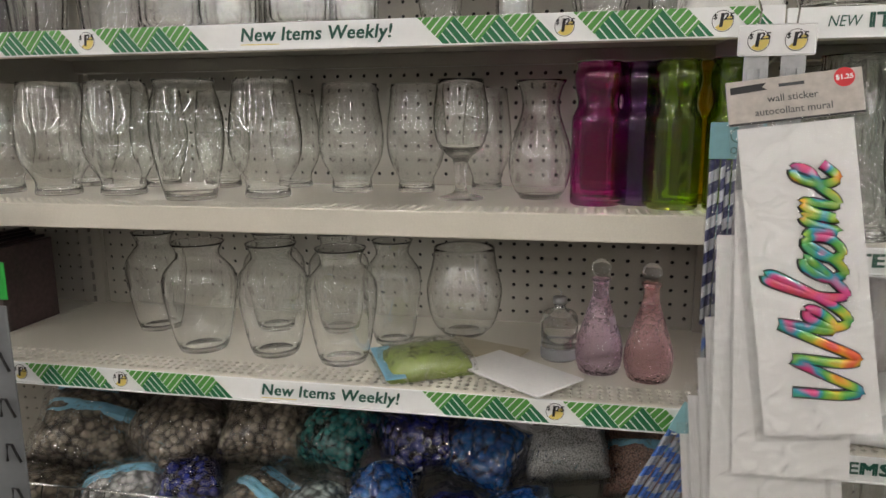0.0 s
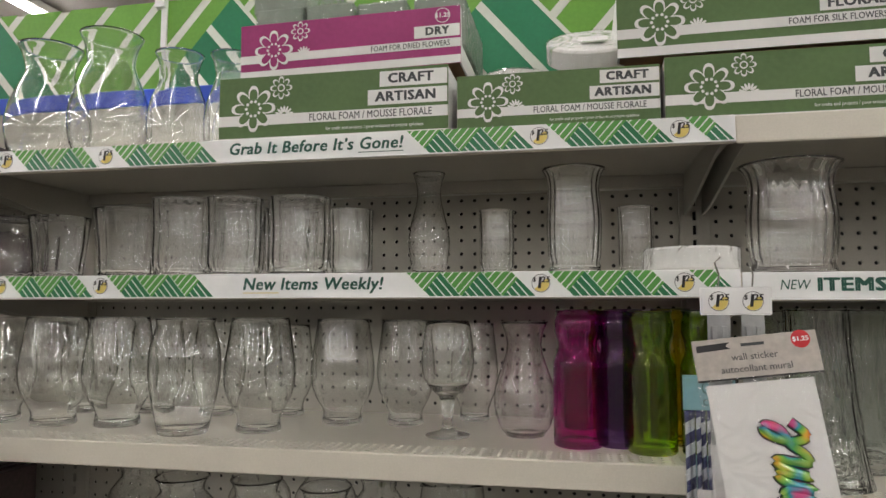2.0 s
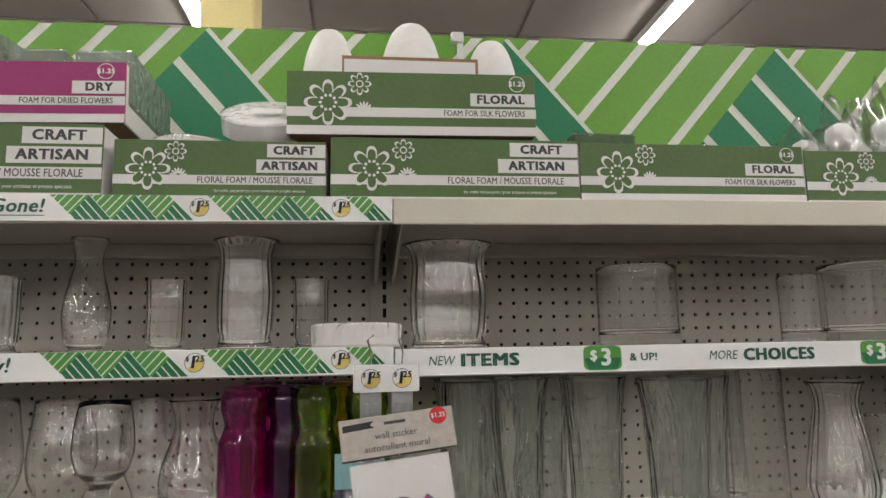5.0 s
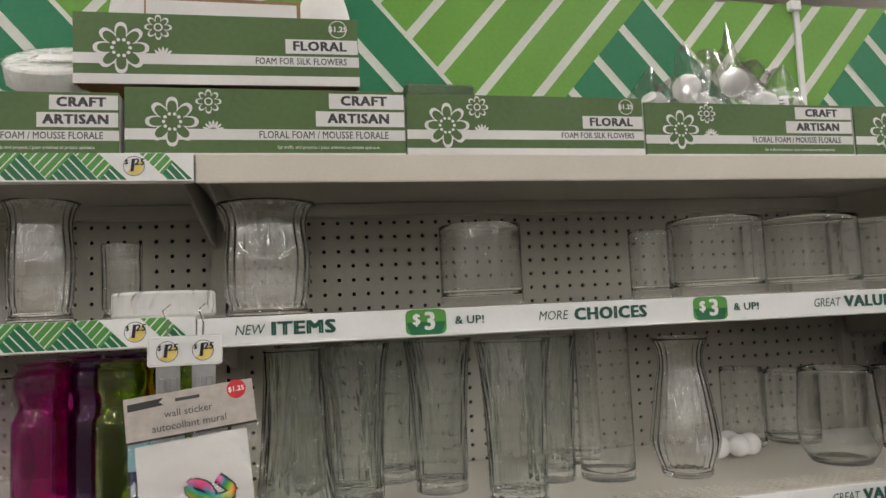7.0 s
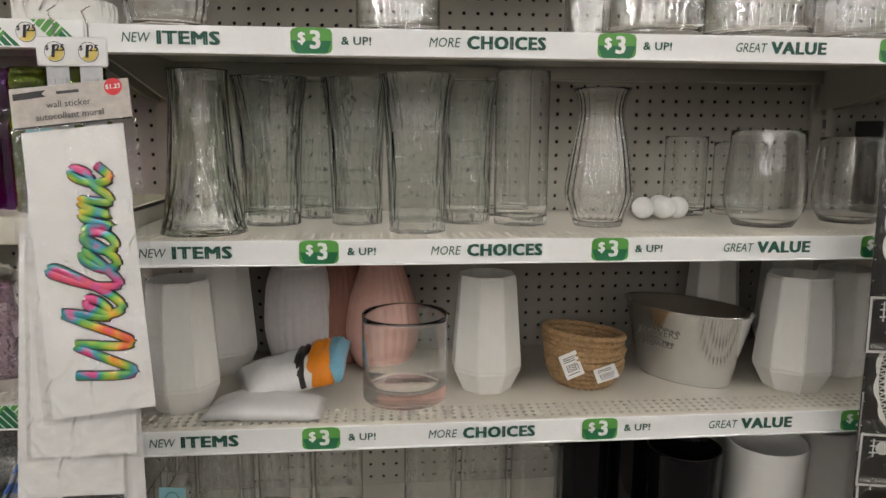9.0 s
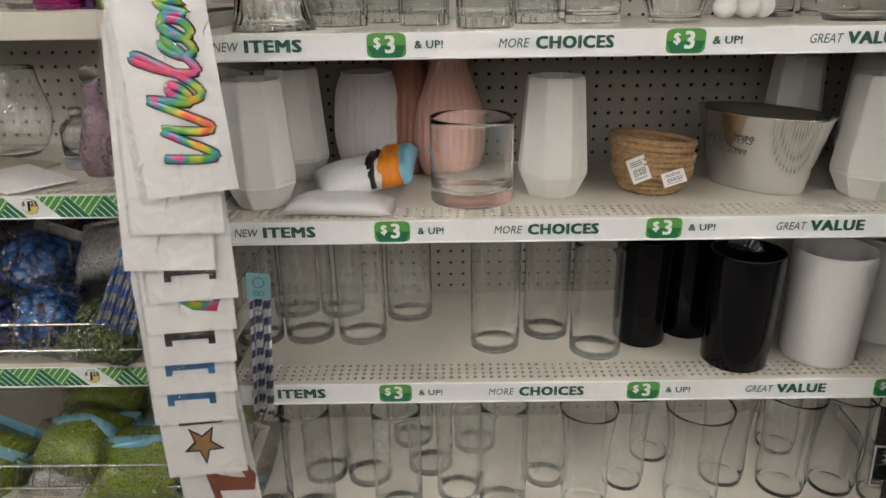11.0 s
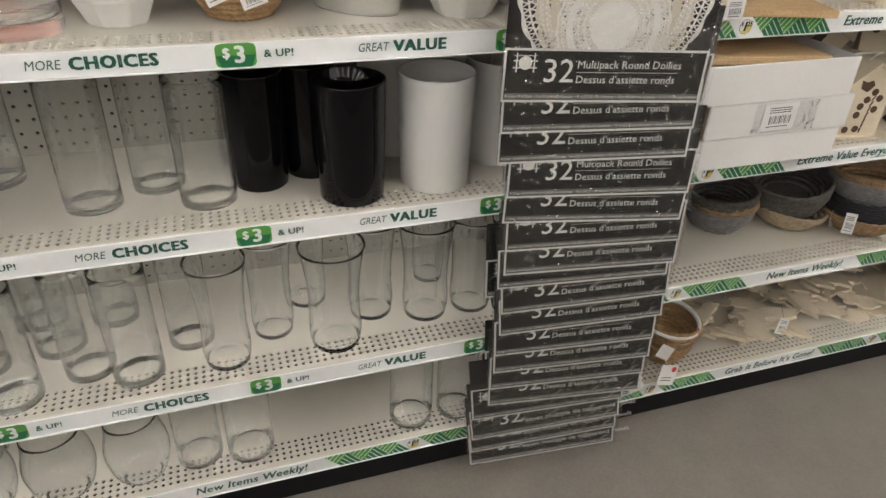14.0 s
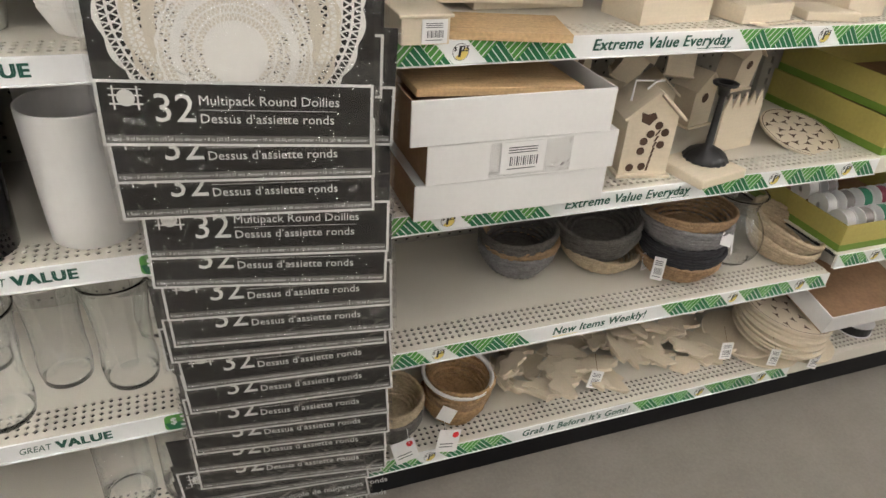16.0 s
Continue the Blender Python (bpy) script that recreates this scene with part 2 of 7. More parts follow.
def zigzag(x0, x1, height, period, gap, count, window, phase=0.0):
    """Green herringbone: rows of stripes leaning one way in the upper wedges (0), the other in the lower ones (1), as polygons clipped to a window."""
    polys, kinds = [], []
    half = period / 2
    k = math.floor((x0 - phase) / period) - 1
    while phase + k * period < x1 + period:
        xa = phase + k * period
        up = [(xa, 0), (xa + period, 0), (xa + half, height)]
        down = [(xa + half, height), (xa + period, 0), (xa + period + half, height)]
        step = period / count
        for kind, tri, lean in ((1, up, -half), (0, down, half)):
            base = tri[0][0] if kind else xa + period
            for s in range(-count, 2 * count):
                a = base + s * step + gap * 0.6
                b = base + (s + 1) * step - gap * 0.6
                if kind:
                    band = [(a, 0), (b, 0), (b + lean, height), (a + lean, height)]
                else:
                    band = [(a - half, 0), (b - half, 0), (b - half + lean, height), (a - half + lean, height)]
                g = gap * 0.7
                c = clip_poly(band, tri)
                if c:
                    c = clip_poly(c, window)
                if len(c) > 2:
                    polys.append(c)
                    kinds.append(kind)
        k += 1
    return polys, kinds


def flat_print(name, polys, kinds, materials, parent, y=-0.0006, label="", at=None):
    """Thin printed pieces in the x-z plane, facing -y."""
    verts, faces = [], []
    for p in polys:
        n = len(verts)
        verts += [(a, y, b) for a, b in p]
        faces.append(list(range(n, n + len(p))))
    ob = from_lists(name, verts, faces, materials, parent, label, slots=kinds)
    if at is not None:
        ob.matrix_basis = at
    return ob


TEXTS = {}


def text_mesh(body, size, material, bold=0.0, shear=0.0, align="LEFT", wide=1.0):
    key = (body, size, material.name, bold, shear, align, wide)
    if key not in TEXTS:
        cu = bpy.data.curves.new("lettering", "FONT")
        cu.body, cu.size, cu.shear, cu.align_x, cu.align_y = body, size / wide, shear, align, "CENTER"
        cu.space_character = 1 + 2.2 * bold / size
        cu.resolution_u, cu.extrude = 2, 0.0001
        ob = bpy.data.objects.new("lettering", cu)
        scene.collection.objects.link(ob)
        me = bpy.data.meshes.new_from_object(ob.evaluated_get(bpy.context.evaluated_depsgraph_get()))
        me.transform(Matrix.Diagonal((wide * wide, wide, 1, 1)))
        if bold:
            heavy = bmesh.new()
            for k, (sx, sy) in enumerate(((-1, -0.5), (1, -0.5), (-1, 0.5), (1, 0.5))):
                layer = me.copy()
                layer.transform(Matrix.Translation((sx * bold, sy * bold, 0.00004 * k)))
                heavy.from_mesh(layer)
                bpy.data.meshes.remove(layer)
            heavy.to_mesh(me)
            heavy.free()
        me.transform(Matrix.Rotation(math.radians(90), 4, "X"))
        me.materials.clear()
        me.materials.append(material)
        bpy.data.objects.remove(ob)
        TEXTS[key] = me
    return TEXTS[key]


def lettering(body, size, material, parent, x, z, y=-0.0012, bold=0.0, shear=0.0, align="CENTER", name="lettering", wide=1.0):
    return share(name, text_mesh(body, size, material, bold, shear, align, wide), parent, pose(x, y, z))


def disc_poly(cx, cz, r, n=24, start=0.0, end=math.tau):
    return [(cx + r * math.cos(start + (end - start) * k / n), cz + r * math.sin(start + (end - start) * k / n)) for k in range(n)]


def ring_polys(cx, cz, shape, w, n=64):
    """A closed outline of width w round shape(angle)."""
    out = []
    for k in range(n):
        a, b = k * math.tau / n, (k + 1) * math.tau / n
        ra, rb = shape(a), shape(b)
        out.append([(cx + (ra - w) * math.cos(a), cz + (ra - w) * math.sin(a)), (cx + ra * math.cos(a), cz + ra * math.sin(a)),
                    (cx + rb * math.cos(b), cz + rb * math.sin(b)), (cx + (rb - w) * math.cos(b), cz + (rb - w) * math.sin(b))])
    return out


def holed(nx, nz, px, pz, hx, hz, deep, square=False, diamond=False):
    """A sheet of nx by nz cells in x-z, facing -y, each with a hole that goes deep; returns verts and faces."""
    o = [(-1, -1), (0, -1), (1, -1), (1, 0), (1, 1), (0, 1), (-1, 1), (-1, 0)]
    d = o if square else [(-0.707, -0.707), (0, -1), (0.707, -0.707), (1, 0), (0.707, 0.707), (0, 1), (-0.707, 0.707), (-1, 0)]
    if diamond:
        d = [(-0.55, -0.55), (0, -1), (0.55, -0.55), (1, 0), (0.55, 0.55), (0, 1), (-0.55, 0.55), (-1, 0)]
    cell = [(a * px / 2, 0, b * pz / 2) for a, b in o] + [(a * hx, 0, b * hz) for a, b in d] + [(a * hx, deep, b * hz) for a, b in d]
    face = [(k, (k + 1) % 8, 8 + (k + 1) % 8, 8 + k) for k in range(8)] + [(8 + k, 8 + (k + 1) % 8, 16 + (k + 1) % 8, 16 + k) for k in range(8)]
    cell, face = np.array(cell), np.array(face)
    ox = (np.arange(nx) + 0.5) * px
    oz = (np.arange(nz) + 0.5) * pz
    grid = np.stack(np.meshgrid(ox, oz, indexing="ij"), -1).reshape(-1, 2)
    shift = np.zeros((len(grid), 1, 3))
    shift[:, 0, 0], shift[:, 0, 2] = grid[:, 0], grid[:, 1]
    v = (cell[None] + shift).reshape(-1, 3)
    f = (face[None] + 24 * np.arange(len(grid))[:, None, None]).reshape(-1, 4)
    return v.tolist(), f.tolist()


# ---- the room ----
def room_slab(name, x0, x1, y0, y1, z0, z1, material, label):
    return tagged(part(name, box(x0, x1, y0, y1, z0, z1), material), label, name.split("_")[0], kind="structure")


FLOOR = mat("sealed_concrete", (0.235, 0.215, 0.19), 0.30, vary=0.10, scale=11.0, bump=0.015, fine=160)
for lk in list(FLOOR.node_tree.nodes["Principled BSDF"].inputs["Roughness"].links):
    FLOOR.node_tree.links.remove(lk)
FLOOR.node_tree.nodes["Principled BSDF"].inputs["Roughness"].default_value = 0.30
CEILING = mat("ceiling_panel", (0.42, 0.39, 0.36), 0.9, vary=0.08, scale=2, bump=0.1)
WALL = mat("painted_wall", (0.30, 0.29, 0.27), 0.8, vary=0.05, scale=2)
COLUMN = mat("yellow_column_paint", (0.80, 0.68, 0.30), 0.6, vary=0.05)
room_slab("floor", -9.5, 11.5, -15, 6, -0.1, 0.022, FLOOR, "sealed brown-grey concrete floor with faint stains")
room_slab("wall_north", -9.5, 11.5, 6, 6.2, 0, CEIL + 0.2, WALL, "plain pale store wall")
room_slab("wall_south", -9.5, 11.5, -15.2, -15, 0, CEIL + 0.2, WALL, "plain pale store wall")
room_slab("wall_west", -9.7, -9.5, -15.2, 6.2, 0, CEIL + 0.2, WALL, "plain pale store wall")
room_slab("wall_east", 11.5, 11.7, -15.2, 6.2, 0, CEIL + 0.2, WALL, "plain pale store wall")

# ceiling of lay-in panels with recessed joints, one mesh
bm = box(-9.5, 11.5, -15, 6, CEIL + 0.015, CEIL + 0.2)
for i in range(-7, 9):
    for j in range(-12, 4):
        x, y = i * 1.22 - 0.1, j * 1.22 + 0.3
        box(x + 0.012, x + 1.208, y + 0.012, y + 1.208, CEIL, CEIL + 0.012, 0, bm)
tagged(part("ceiling", bm, CEILING), "grey-brown suspended ceiling of large square panels", "ceiling", kind="structure")

TUBE = glow("lamp_tube", (1.0, 0.955, 0.915), TUBE_POWER)
LAMP_WHITE = mat("lamp_housing", (0.75, 0.75, 0.72), 0.5)
bm_body, bm_tube = box(-0.055, 0.055, -2.4, 2.4, -0.05, 0.0, 0.006), box(-0.022, 0.022, -2.395, 2.395, -0.076, -0.051)
lamp0 = None
for i in range(-3, 5):
    for j in range(-3, 2):
        m = pose(-0.73 + 2.64 * i, 2.3 + 4.84 * j, CEIL - 0.002)
        if lamp0 is None:
            lamp0 = thing("ceiling_light", (0, 0, 0), "long lit fluorescent strip lamp under the ceiling", "ceiling light", "strip lamps in rows")
            part("housing", bm_body, LAMP_WHITE, lamp0)
            part("tube", bm_tube, TUBE, lamp0, "glowing white tube")
            lamp0.matrix_basis = m
        else:
            copy_thing(lamp0, m)

# unseen block added across the aisle; cuts low lamp light into shelves and reflections
tagged(part("gondola_opposite", box(-4.5, 5.5, -1.75, -1.15, 0.0, 1.40, 0.004), BOARD), "plain unseen block added to keep low lamp light off the shelves", "panel", kind="structure")

col = thing("column", (-0.285, 2.4, 0), "pale yellow painted square store column", "column", kind="structure")
part("shaft", box(-0.09, 0.09, -0.09, 0.09, 0, CEIL, 0.008), COLUMN, col)

# ---- gondola: back boards, uprights, kick plates, top sign band ----
v, f = holed(46, 65, 0.0254, 0.0254, 0.0037, 0.0037, 0.004)
peg_me = None
for n, x0 in BAY.items():
    if peg_me is None:
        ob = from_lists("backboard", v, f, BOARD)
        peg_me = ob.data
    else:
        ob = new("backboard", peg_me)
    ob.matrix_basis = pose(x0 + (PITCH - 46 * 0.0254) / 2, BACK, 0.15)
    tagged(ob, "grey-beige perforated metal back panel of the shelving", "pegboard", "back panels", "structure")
    # added near-black sheet: the shade seen through the peg holes
    tagged(part("backing_sheet", box(x0 + 0.003, x0 + PITCH - 0.003, BACK + 0.006, BACK + 0.02, 0.02, 1.83), HOLE_SHADE),
           "near-black sheet added for the shade behind the peg holes", "panel", kind="structure")
v, f = holed(1, 64, 0.0505, 0.0254, 0.0035, 0.0085, 0.012, True)
up_me = None
for k in range(-2, 4):
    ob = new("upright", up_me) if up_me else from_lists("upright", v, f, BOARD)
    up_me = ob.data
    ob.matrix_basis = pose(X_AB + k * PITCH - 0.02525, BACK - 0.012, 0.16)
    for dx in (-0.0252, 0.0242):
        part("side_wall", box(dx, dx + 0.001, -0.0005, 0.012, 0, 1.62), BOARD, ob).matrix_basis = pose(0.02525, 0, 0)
    tagged(ob, "slotted metal upright between two shelving bays", "upright", "uprights", "structure")
    # near-black sheet put behind the slots in place of the shade there
    tagged(part("upright_core", box(X_AB + k * PITCH - 0.0252, X_AB + k * PITCH + 0.0252, BACK - 0.0004, BACK + 0.004, 0.16, 1.80), HOLE_SHADE),
           "near-black sheet added for the shade in the upright slots", "upright", kind="structure")
kick = part("kick_plate", box(BAY["Z"], BAY["D"] + PITCH, 0.962, 1.29, 0.0, 0.101, 0.003), KICK)
tagged(kick, "black kick plate under the bottom shelf", "kick plate", kind="structure")
rear = part("gondola_rear", box(BAY["Z"], BAY["D"] + PITCH, BACK + 0.022, BACK + 0.05, 0.0, 1.80), BOARD)
tagged(rear, "plain rear side of the shelving run", "panel", kind="structure")

# banner above the top shelves
banner = thing("banner", (BAY["Z"], 1.312, 1.80), "green and white herringbone sign band above the shelves", "sign", kind="structure")
part("sign_board", box(0, 5 * PITCH, 0, 0.004, -0.12, 0.315), BAN_WHITE, banner)
L = 5 * PITCH
polys, kinds = zigzag(0, L, 0.333, 0.578, 0.019, 5, [(0, 0), (L, 0), (L, 0.333), (0, 0.333)], phase=-0.122 - BAY["Z"] - 0.289)
polys.append([(0, -0.105), (L, -0.105), (L, -0.022), (0, -0.022)])
kinds.append(0)
flat_print("sign_print", polys, kinds, [BAN_LIGHT, BAN_DARK], banner, y=-0.001, at=pose(0, 0, -0.015))
bm = box(-0.006, 0.006, -0.006, 0.0, 0.0, 0.31)
box(-0.018, 0.006, -0.014, 0.002, 0.30, 0.32, 0.001, bm)
clip_me = None
for x in (-0.86, 0.36, 1.38, 2.6):
    if clip_me is None:
        ob = part("sign_clip", bm, WHITE, banner)
        clip_me = ob.data
    else:
        ob = share("sign_clip", clip_me, banner)
    ob.matrix_basis = pose(x - BAY["Z"], -0.0015, 0)


# ---- shelves ----
v, f = holed(92, 4, 0.01325, 0.0132, 0.0046, 0.0047, 0.003, diamond=True)
PERF = (v, f)
DECK = {}


def shelf(x0, zc, group, base=False):
    ztop = zc + 0.016
    s = thing("shelf", (x0, FRONT, ztop), "cream enamelled metal shelf with a perforated front edge", "shelf", group)
    if not DECK:
        w = PITCH - 0.002
        bm = box(0.001, w, 0.0655, 0.355, -0.003, 0)
        box(0.001, w, 0.004, 0.0125, -0.003, 0, 0, bm)
        d = part("deck", bm, CREAM, s)
        p = from_lists("perforated_edge", v, f, CREAM, s)
        p.data.transform(Matrix.Translation((0.001, 0.0125 + 0.0, 0)) @ Matrix(((1, 0, 0, 0), (0, 0, 1, 0), (0, -1, 0, 0), (0, 0, 0, 1))))
        # near-black sheet below the deck stands in for shade in the perforations
        sh = part("underside", box(0.002, w - 0.001, 0.012, 0.35, -0.009, -0.0065), HOLE_SHADE, s)
        lip = part("front_lip", box(0.0, w + 0.001, 0.002, 0.0055, -0.036, 0.0005, 0.0015), CREAM, s)
        bm = box(0.002, w, 0.02, 0.345, -0.012, -0.0095)
        box(0.004, w - 0.003, 0.0062, 0.02, -0.034, -0.012, 0.002, bm)
        box(0.002, w, 0.330, 0.352, -0.036, -0.012, 0.002, bm)
        un = part("stiffener", bm, BOARD, s)
        bm = bmesh.new()
        prof = [(0.008, -0.013), (0.008, -0.036), (0.06, -0.042), (0.26, -0.078), (0.34, -0.085), (0.34, -0.013)]
        a = [bm.verts.new((0, y, z)) for y, z in prof]
        b = [bm.verts.new((0.004, y, z)) for y, z in prof]
        bm.faces.new(a), bm.faces.new(b[::-1])
        for i in range(len(prof)):
            j = (i + 1) % len(prof)
            bm.faces.new((a[i], b[i], b[j], a[j]))
        br = part("bracket", bm, BOARD, s)
        br.matrix_basis = pose(0.012, 0, 0)
        br2 = share("bracket", br.data, s, pose(w - 0.016, 0, 0))
        DECK.update(deck=d.data, perforated_edge=p.data, underside=sh.data, front_lip=lip.data, stiffener=un.data, bracket=br.data)
    else:
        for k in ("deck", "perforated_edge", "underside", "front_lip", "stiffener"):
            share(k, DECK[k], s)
        if not base:
            share("bracket", DECK["bracket"], s, pose(0.012, 0, 0))
            share("bracket", DECK["bracket"], s, pose(PITCH - 0.018, 0, 0))
    return s


for n, x0 in BAY.items():
    for z in LEVELS[n]:
        shelf(x0, z, "shelves of the bays", z < 0.2)
LOW_A = (0.715, 0.445, 0.145)
shelf(BAY["A"], 0.145, "shelves of the bays", True)

# ---- price strips ----
STRIP = {}


def strip_base(x, z, label, w=PITCH):
    s = thing("price_strip", (x, FRONT - 0.0005, z), label, "price strip", "price strips on the shelf fronts")
    if w not in STRIP:
        bm = box(0.001, w - 0.001, -0.0015, 0.0018, -0.0165, 0.0165, 0.0006)
        box(0.001, w - 0.001, -0.004, 0.0018, -0.0185, -0.0165, 0.0005, bm)
        STRIP[w] = part("backing", bm, STRIP_WHITE, s).data
    else:
        share("backing", STRIP[w], s)
    return s


BADGE = {}


def badge(s, x, z=0.0):
    if not BADGE:
        b = from_lists("price_badge", *[[(c[0], 0, c[1]) for c in disc_poly(0, 0, 0.0122)], [list(range(24))]], INK_BLACK, s)
        BADGE["rim"] = b.data
        half = disc_poly(0, 0, 0.0110, 20, math.radians(222), math.radians(408))
        q = from_lists("badge_face", [(c[0], 0, c[1]) for c in half], [list(range(20))], YELLOW)
        BADGE["face"] = q.data
        w = from_lists("badge_top", [(c[0], 0, c[1]) for c in disc_poly(0, 0, 0.0115)], [list(range(24))], WHITE)
        BADGE["top"] = w.data
        for o in (q, w):
            bpy.data.objects.remove(o)
        b.matrix_basis = pose(x, -0.0020, z)
    else:
        b = share("price_badge", BADGE["rim"], s, pose(x, -0.0020, z))
    share("badge_top", BADGE["top"], b, pose(0, -0.0003, 0))
    share("badge_face", BADGE["face"], b, pose(0, -0.0006, 0))
    share("price", text_mesh("1", 0.0215, INK_BLACK, 0.0008, 0.12, "CENTER"), b, pose(-0.002, -0.0009, 0))
    share("price", text_mesh("25", 0.011, INK_BLACK, 0.0004, 0.1, "CENTER"), b, pose(0.0065, -0.0009, 0.0045))
    share("price", text_mesh("$", 0.008, INK_BLACK, 0.0002, 0.1, "CENTER"), b, pose(-0.0085, -0.0009, 0.0045))
    return b


PRINT = {}


def green_block(s, a, b):
    w = round(b - a, 3)
    if w not in PRINT:
        win = [(0.016, 0.0), (w + 0.016, 0.0), (w - 0.016, 0.0325), (-0.016, 0.0325)]
        polys, kinds = zigzag(-0.1, w + 0.1, 0.0325, 0.0566, 0.0019, 5, win, phase=0.004)
        PRINT[w] = flat_print("green_print", polys, kinds, [G_LIGHT, G_DARK], s, y=0, at=pose(a, -0.0021, -0.0163)).data
    else:
        share("green_print", PRINT[w], s, pose(a, -0.0021, -0.0163))


def weekly_strip(x, z, words, shift=0.0, upto=9.0, xs=0.0):
    s = strip_base(x, z, "white shelf strip with green herringbone print")
    dd = [0.129, 0.307, 0.968, 1.150]
    for c in dd:
        if c + shift > 0.02 and c + shift < PITCH - 0.015:
            badge(s, c + shift, 0.0005)
    for a, b in ((0.0, 0.105), (0.155, 0.281), (0.333, 0.478), (0.80, 0.945), (0.994, 1.126), (1.172, 1.217)):
        green_block(s, max(a + shift, 0.018), min(b + shift, PITCH - 0.018))
    plain, under = words
    size = 0.0245
    me = text_mesh(" ".join(words[0]), size, INK, 0.0006, 0.18, "CENTER")
    share("lettering", me, s, pose(0.645 + shift, -0.0024, 0.001))
    xs_ = [vv.co.x for vv in me.vertices]
    span = (min(xs_), max(xs_))
    a, b = (span[0], span[0] + 0.055) if under == "first" else (span[1] - 0.066, span[1])
    flat_print("underline", [[(a, 0), (b, 0), (b, 0.0011), (a, 0.0011)]], [0], [YELLOW if under == "first" else INK], s, at=pose(0.645 + shift, -0.0021, -0.0115))
    s["label"] = "white shelf strip with green print reading " + " ".join(words[0])
    return s


def choices_strip(x, z, shift=0.0, w=PITCH):
    s = strip_base(x, z, "white shelf strip reading new items, more choices, great value")
    def word(t, a, b, bold, size):
        me = text_mesh(t, size, INK, bold, 0.2 if not bold else 0.0, "CENTER")
        q = [vv.co.x for vv in me.vertices]
        k = (b - a) / (max(q) - min(q))
        o = share("lettering", me, s, pose((a + b) / 2 - k * (max(q) + min(q)) / 2, -0.0024, 0.0))
        o.scale = (k, 1, 1)
    for t, a, b, bold, size in (("NEW", 0.044, 0.079, 0, 0.0175), ("ITEMS", 0.086, 0.163, 0.0012, 0.0225), ("& UP!", 0.313, 0.351, 0.0003, 0.0145),
                                ("MORE", 0.425, 0.466, 0, 0.0175), ("CHOICES", 0.474, 0.578, 0.0012, 0.0225), ("& UP!", 0.709, 0.748, 0.0003, 0.0145),
                                ("GREAT", 0.837, 0.881, 0, 0.0175), ("VALUE", 0.886, 0.965, 0.0012, 0.0225), ("& UP!", 1.10, 1.139, 0.0003, 0.0145)):
        word(t, a * 1.016 + shift, b * 1.016 + shift, bold, size)
    for cx in (0.280, 0.684, 1.085):
        shape = lambda ang: 0.0275 if abs(math.tan(ang)) < 0.6 else 0.0165 / max(abs(math.sin(ang)), 0.55)
        pts = [(min(0.0265, max(-0.0265, 0.034 * math.cos(a))), 0.0163 * max(-1, min(1, 1.25 * math.sin(a)))) for a in [k * math.tau / 24 for k in range(24)]]
        bl = flat_print("price_blob", [pts], [0], [G_LIGHT], s, y=0, at=pose(cx + shift, -0.0021, 0))
        flat_print("blob_shade", [[(-0.026, 0), (0.026, 0), (0.02, -0.0155), (-0.02, -0.0155)]], [0], [G_DARK], bl, y=-0.0003)
        share("price", text_mesh("3", 0.032, STRIP_WHITE, 0.0011, 0, "CENTER"), bl, pose(0.005, -0.0007, 0))
        share("price", text_mesh("$", 0.019, STRIP_WHITE, 0.0006, 0, "CENTER"), bl, pose(-0.0125, -0.0007, 0.003))
    return s


WEEKLY = (("New Items Weekly!",), "first")
GONE = (("Grab It Before It\u2019s Gone!",), "last")
EVERY = (("Extreme Value Everyday",), "last")
weekly_strip(BAY["A"], 1.690, GONE)
weekly_strip(BAY["A"], 1.491, WEEKLY)
weekly_strip(BAY["A"], 0.990, WEEKLY)
for z, sh in ((1.487, 0.0), (1.211, 0.003), (0.944, 0.0), (0.664, -0.006), (0.357, -0.018)):
    choices_strip(BAY["B"], z, sh)
weekly_strip(BAY["B"], 0.124, WEEKLY, -0.027)
weekly_strip(BAY["C"], 0.943, EVERY, -0.016)
weekly_strip(BAY["C"], 0.673, EVERY, -0.016)
weekly_strip(BAY["C"], 0.394, WEEKLY, -0.016)
weekly_strip(BAY["C"], 0.124, GONE, -0.018)


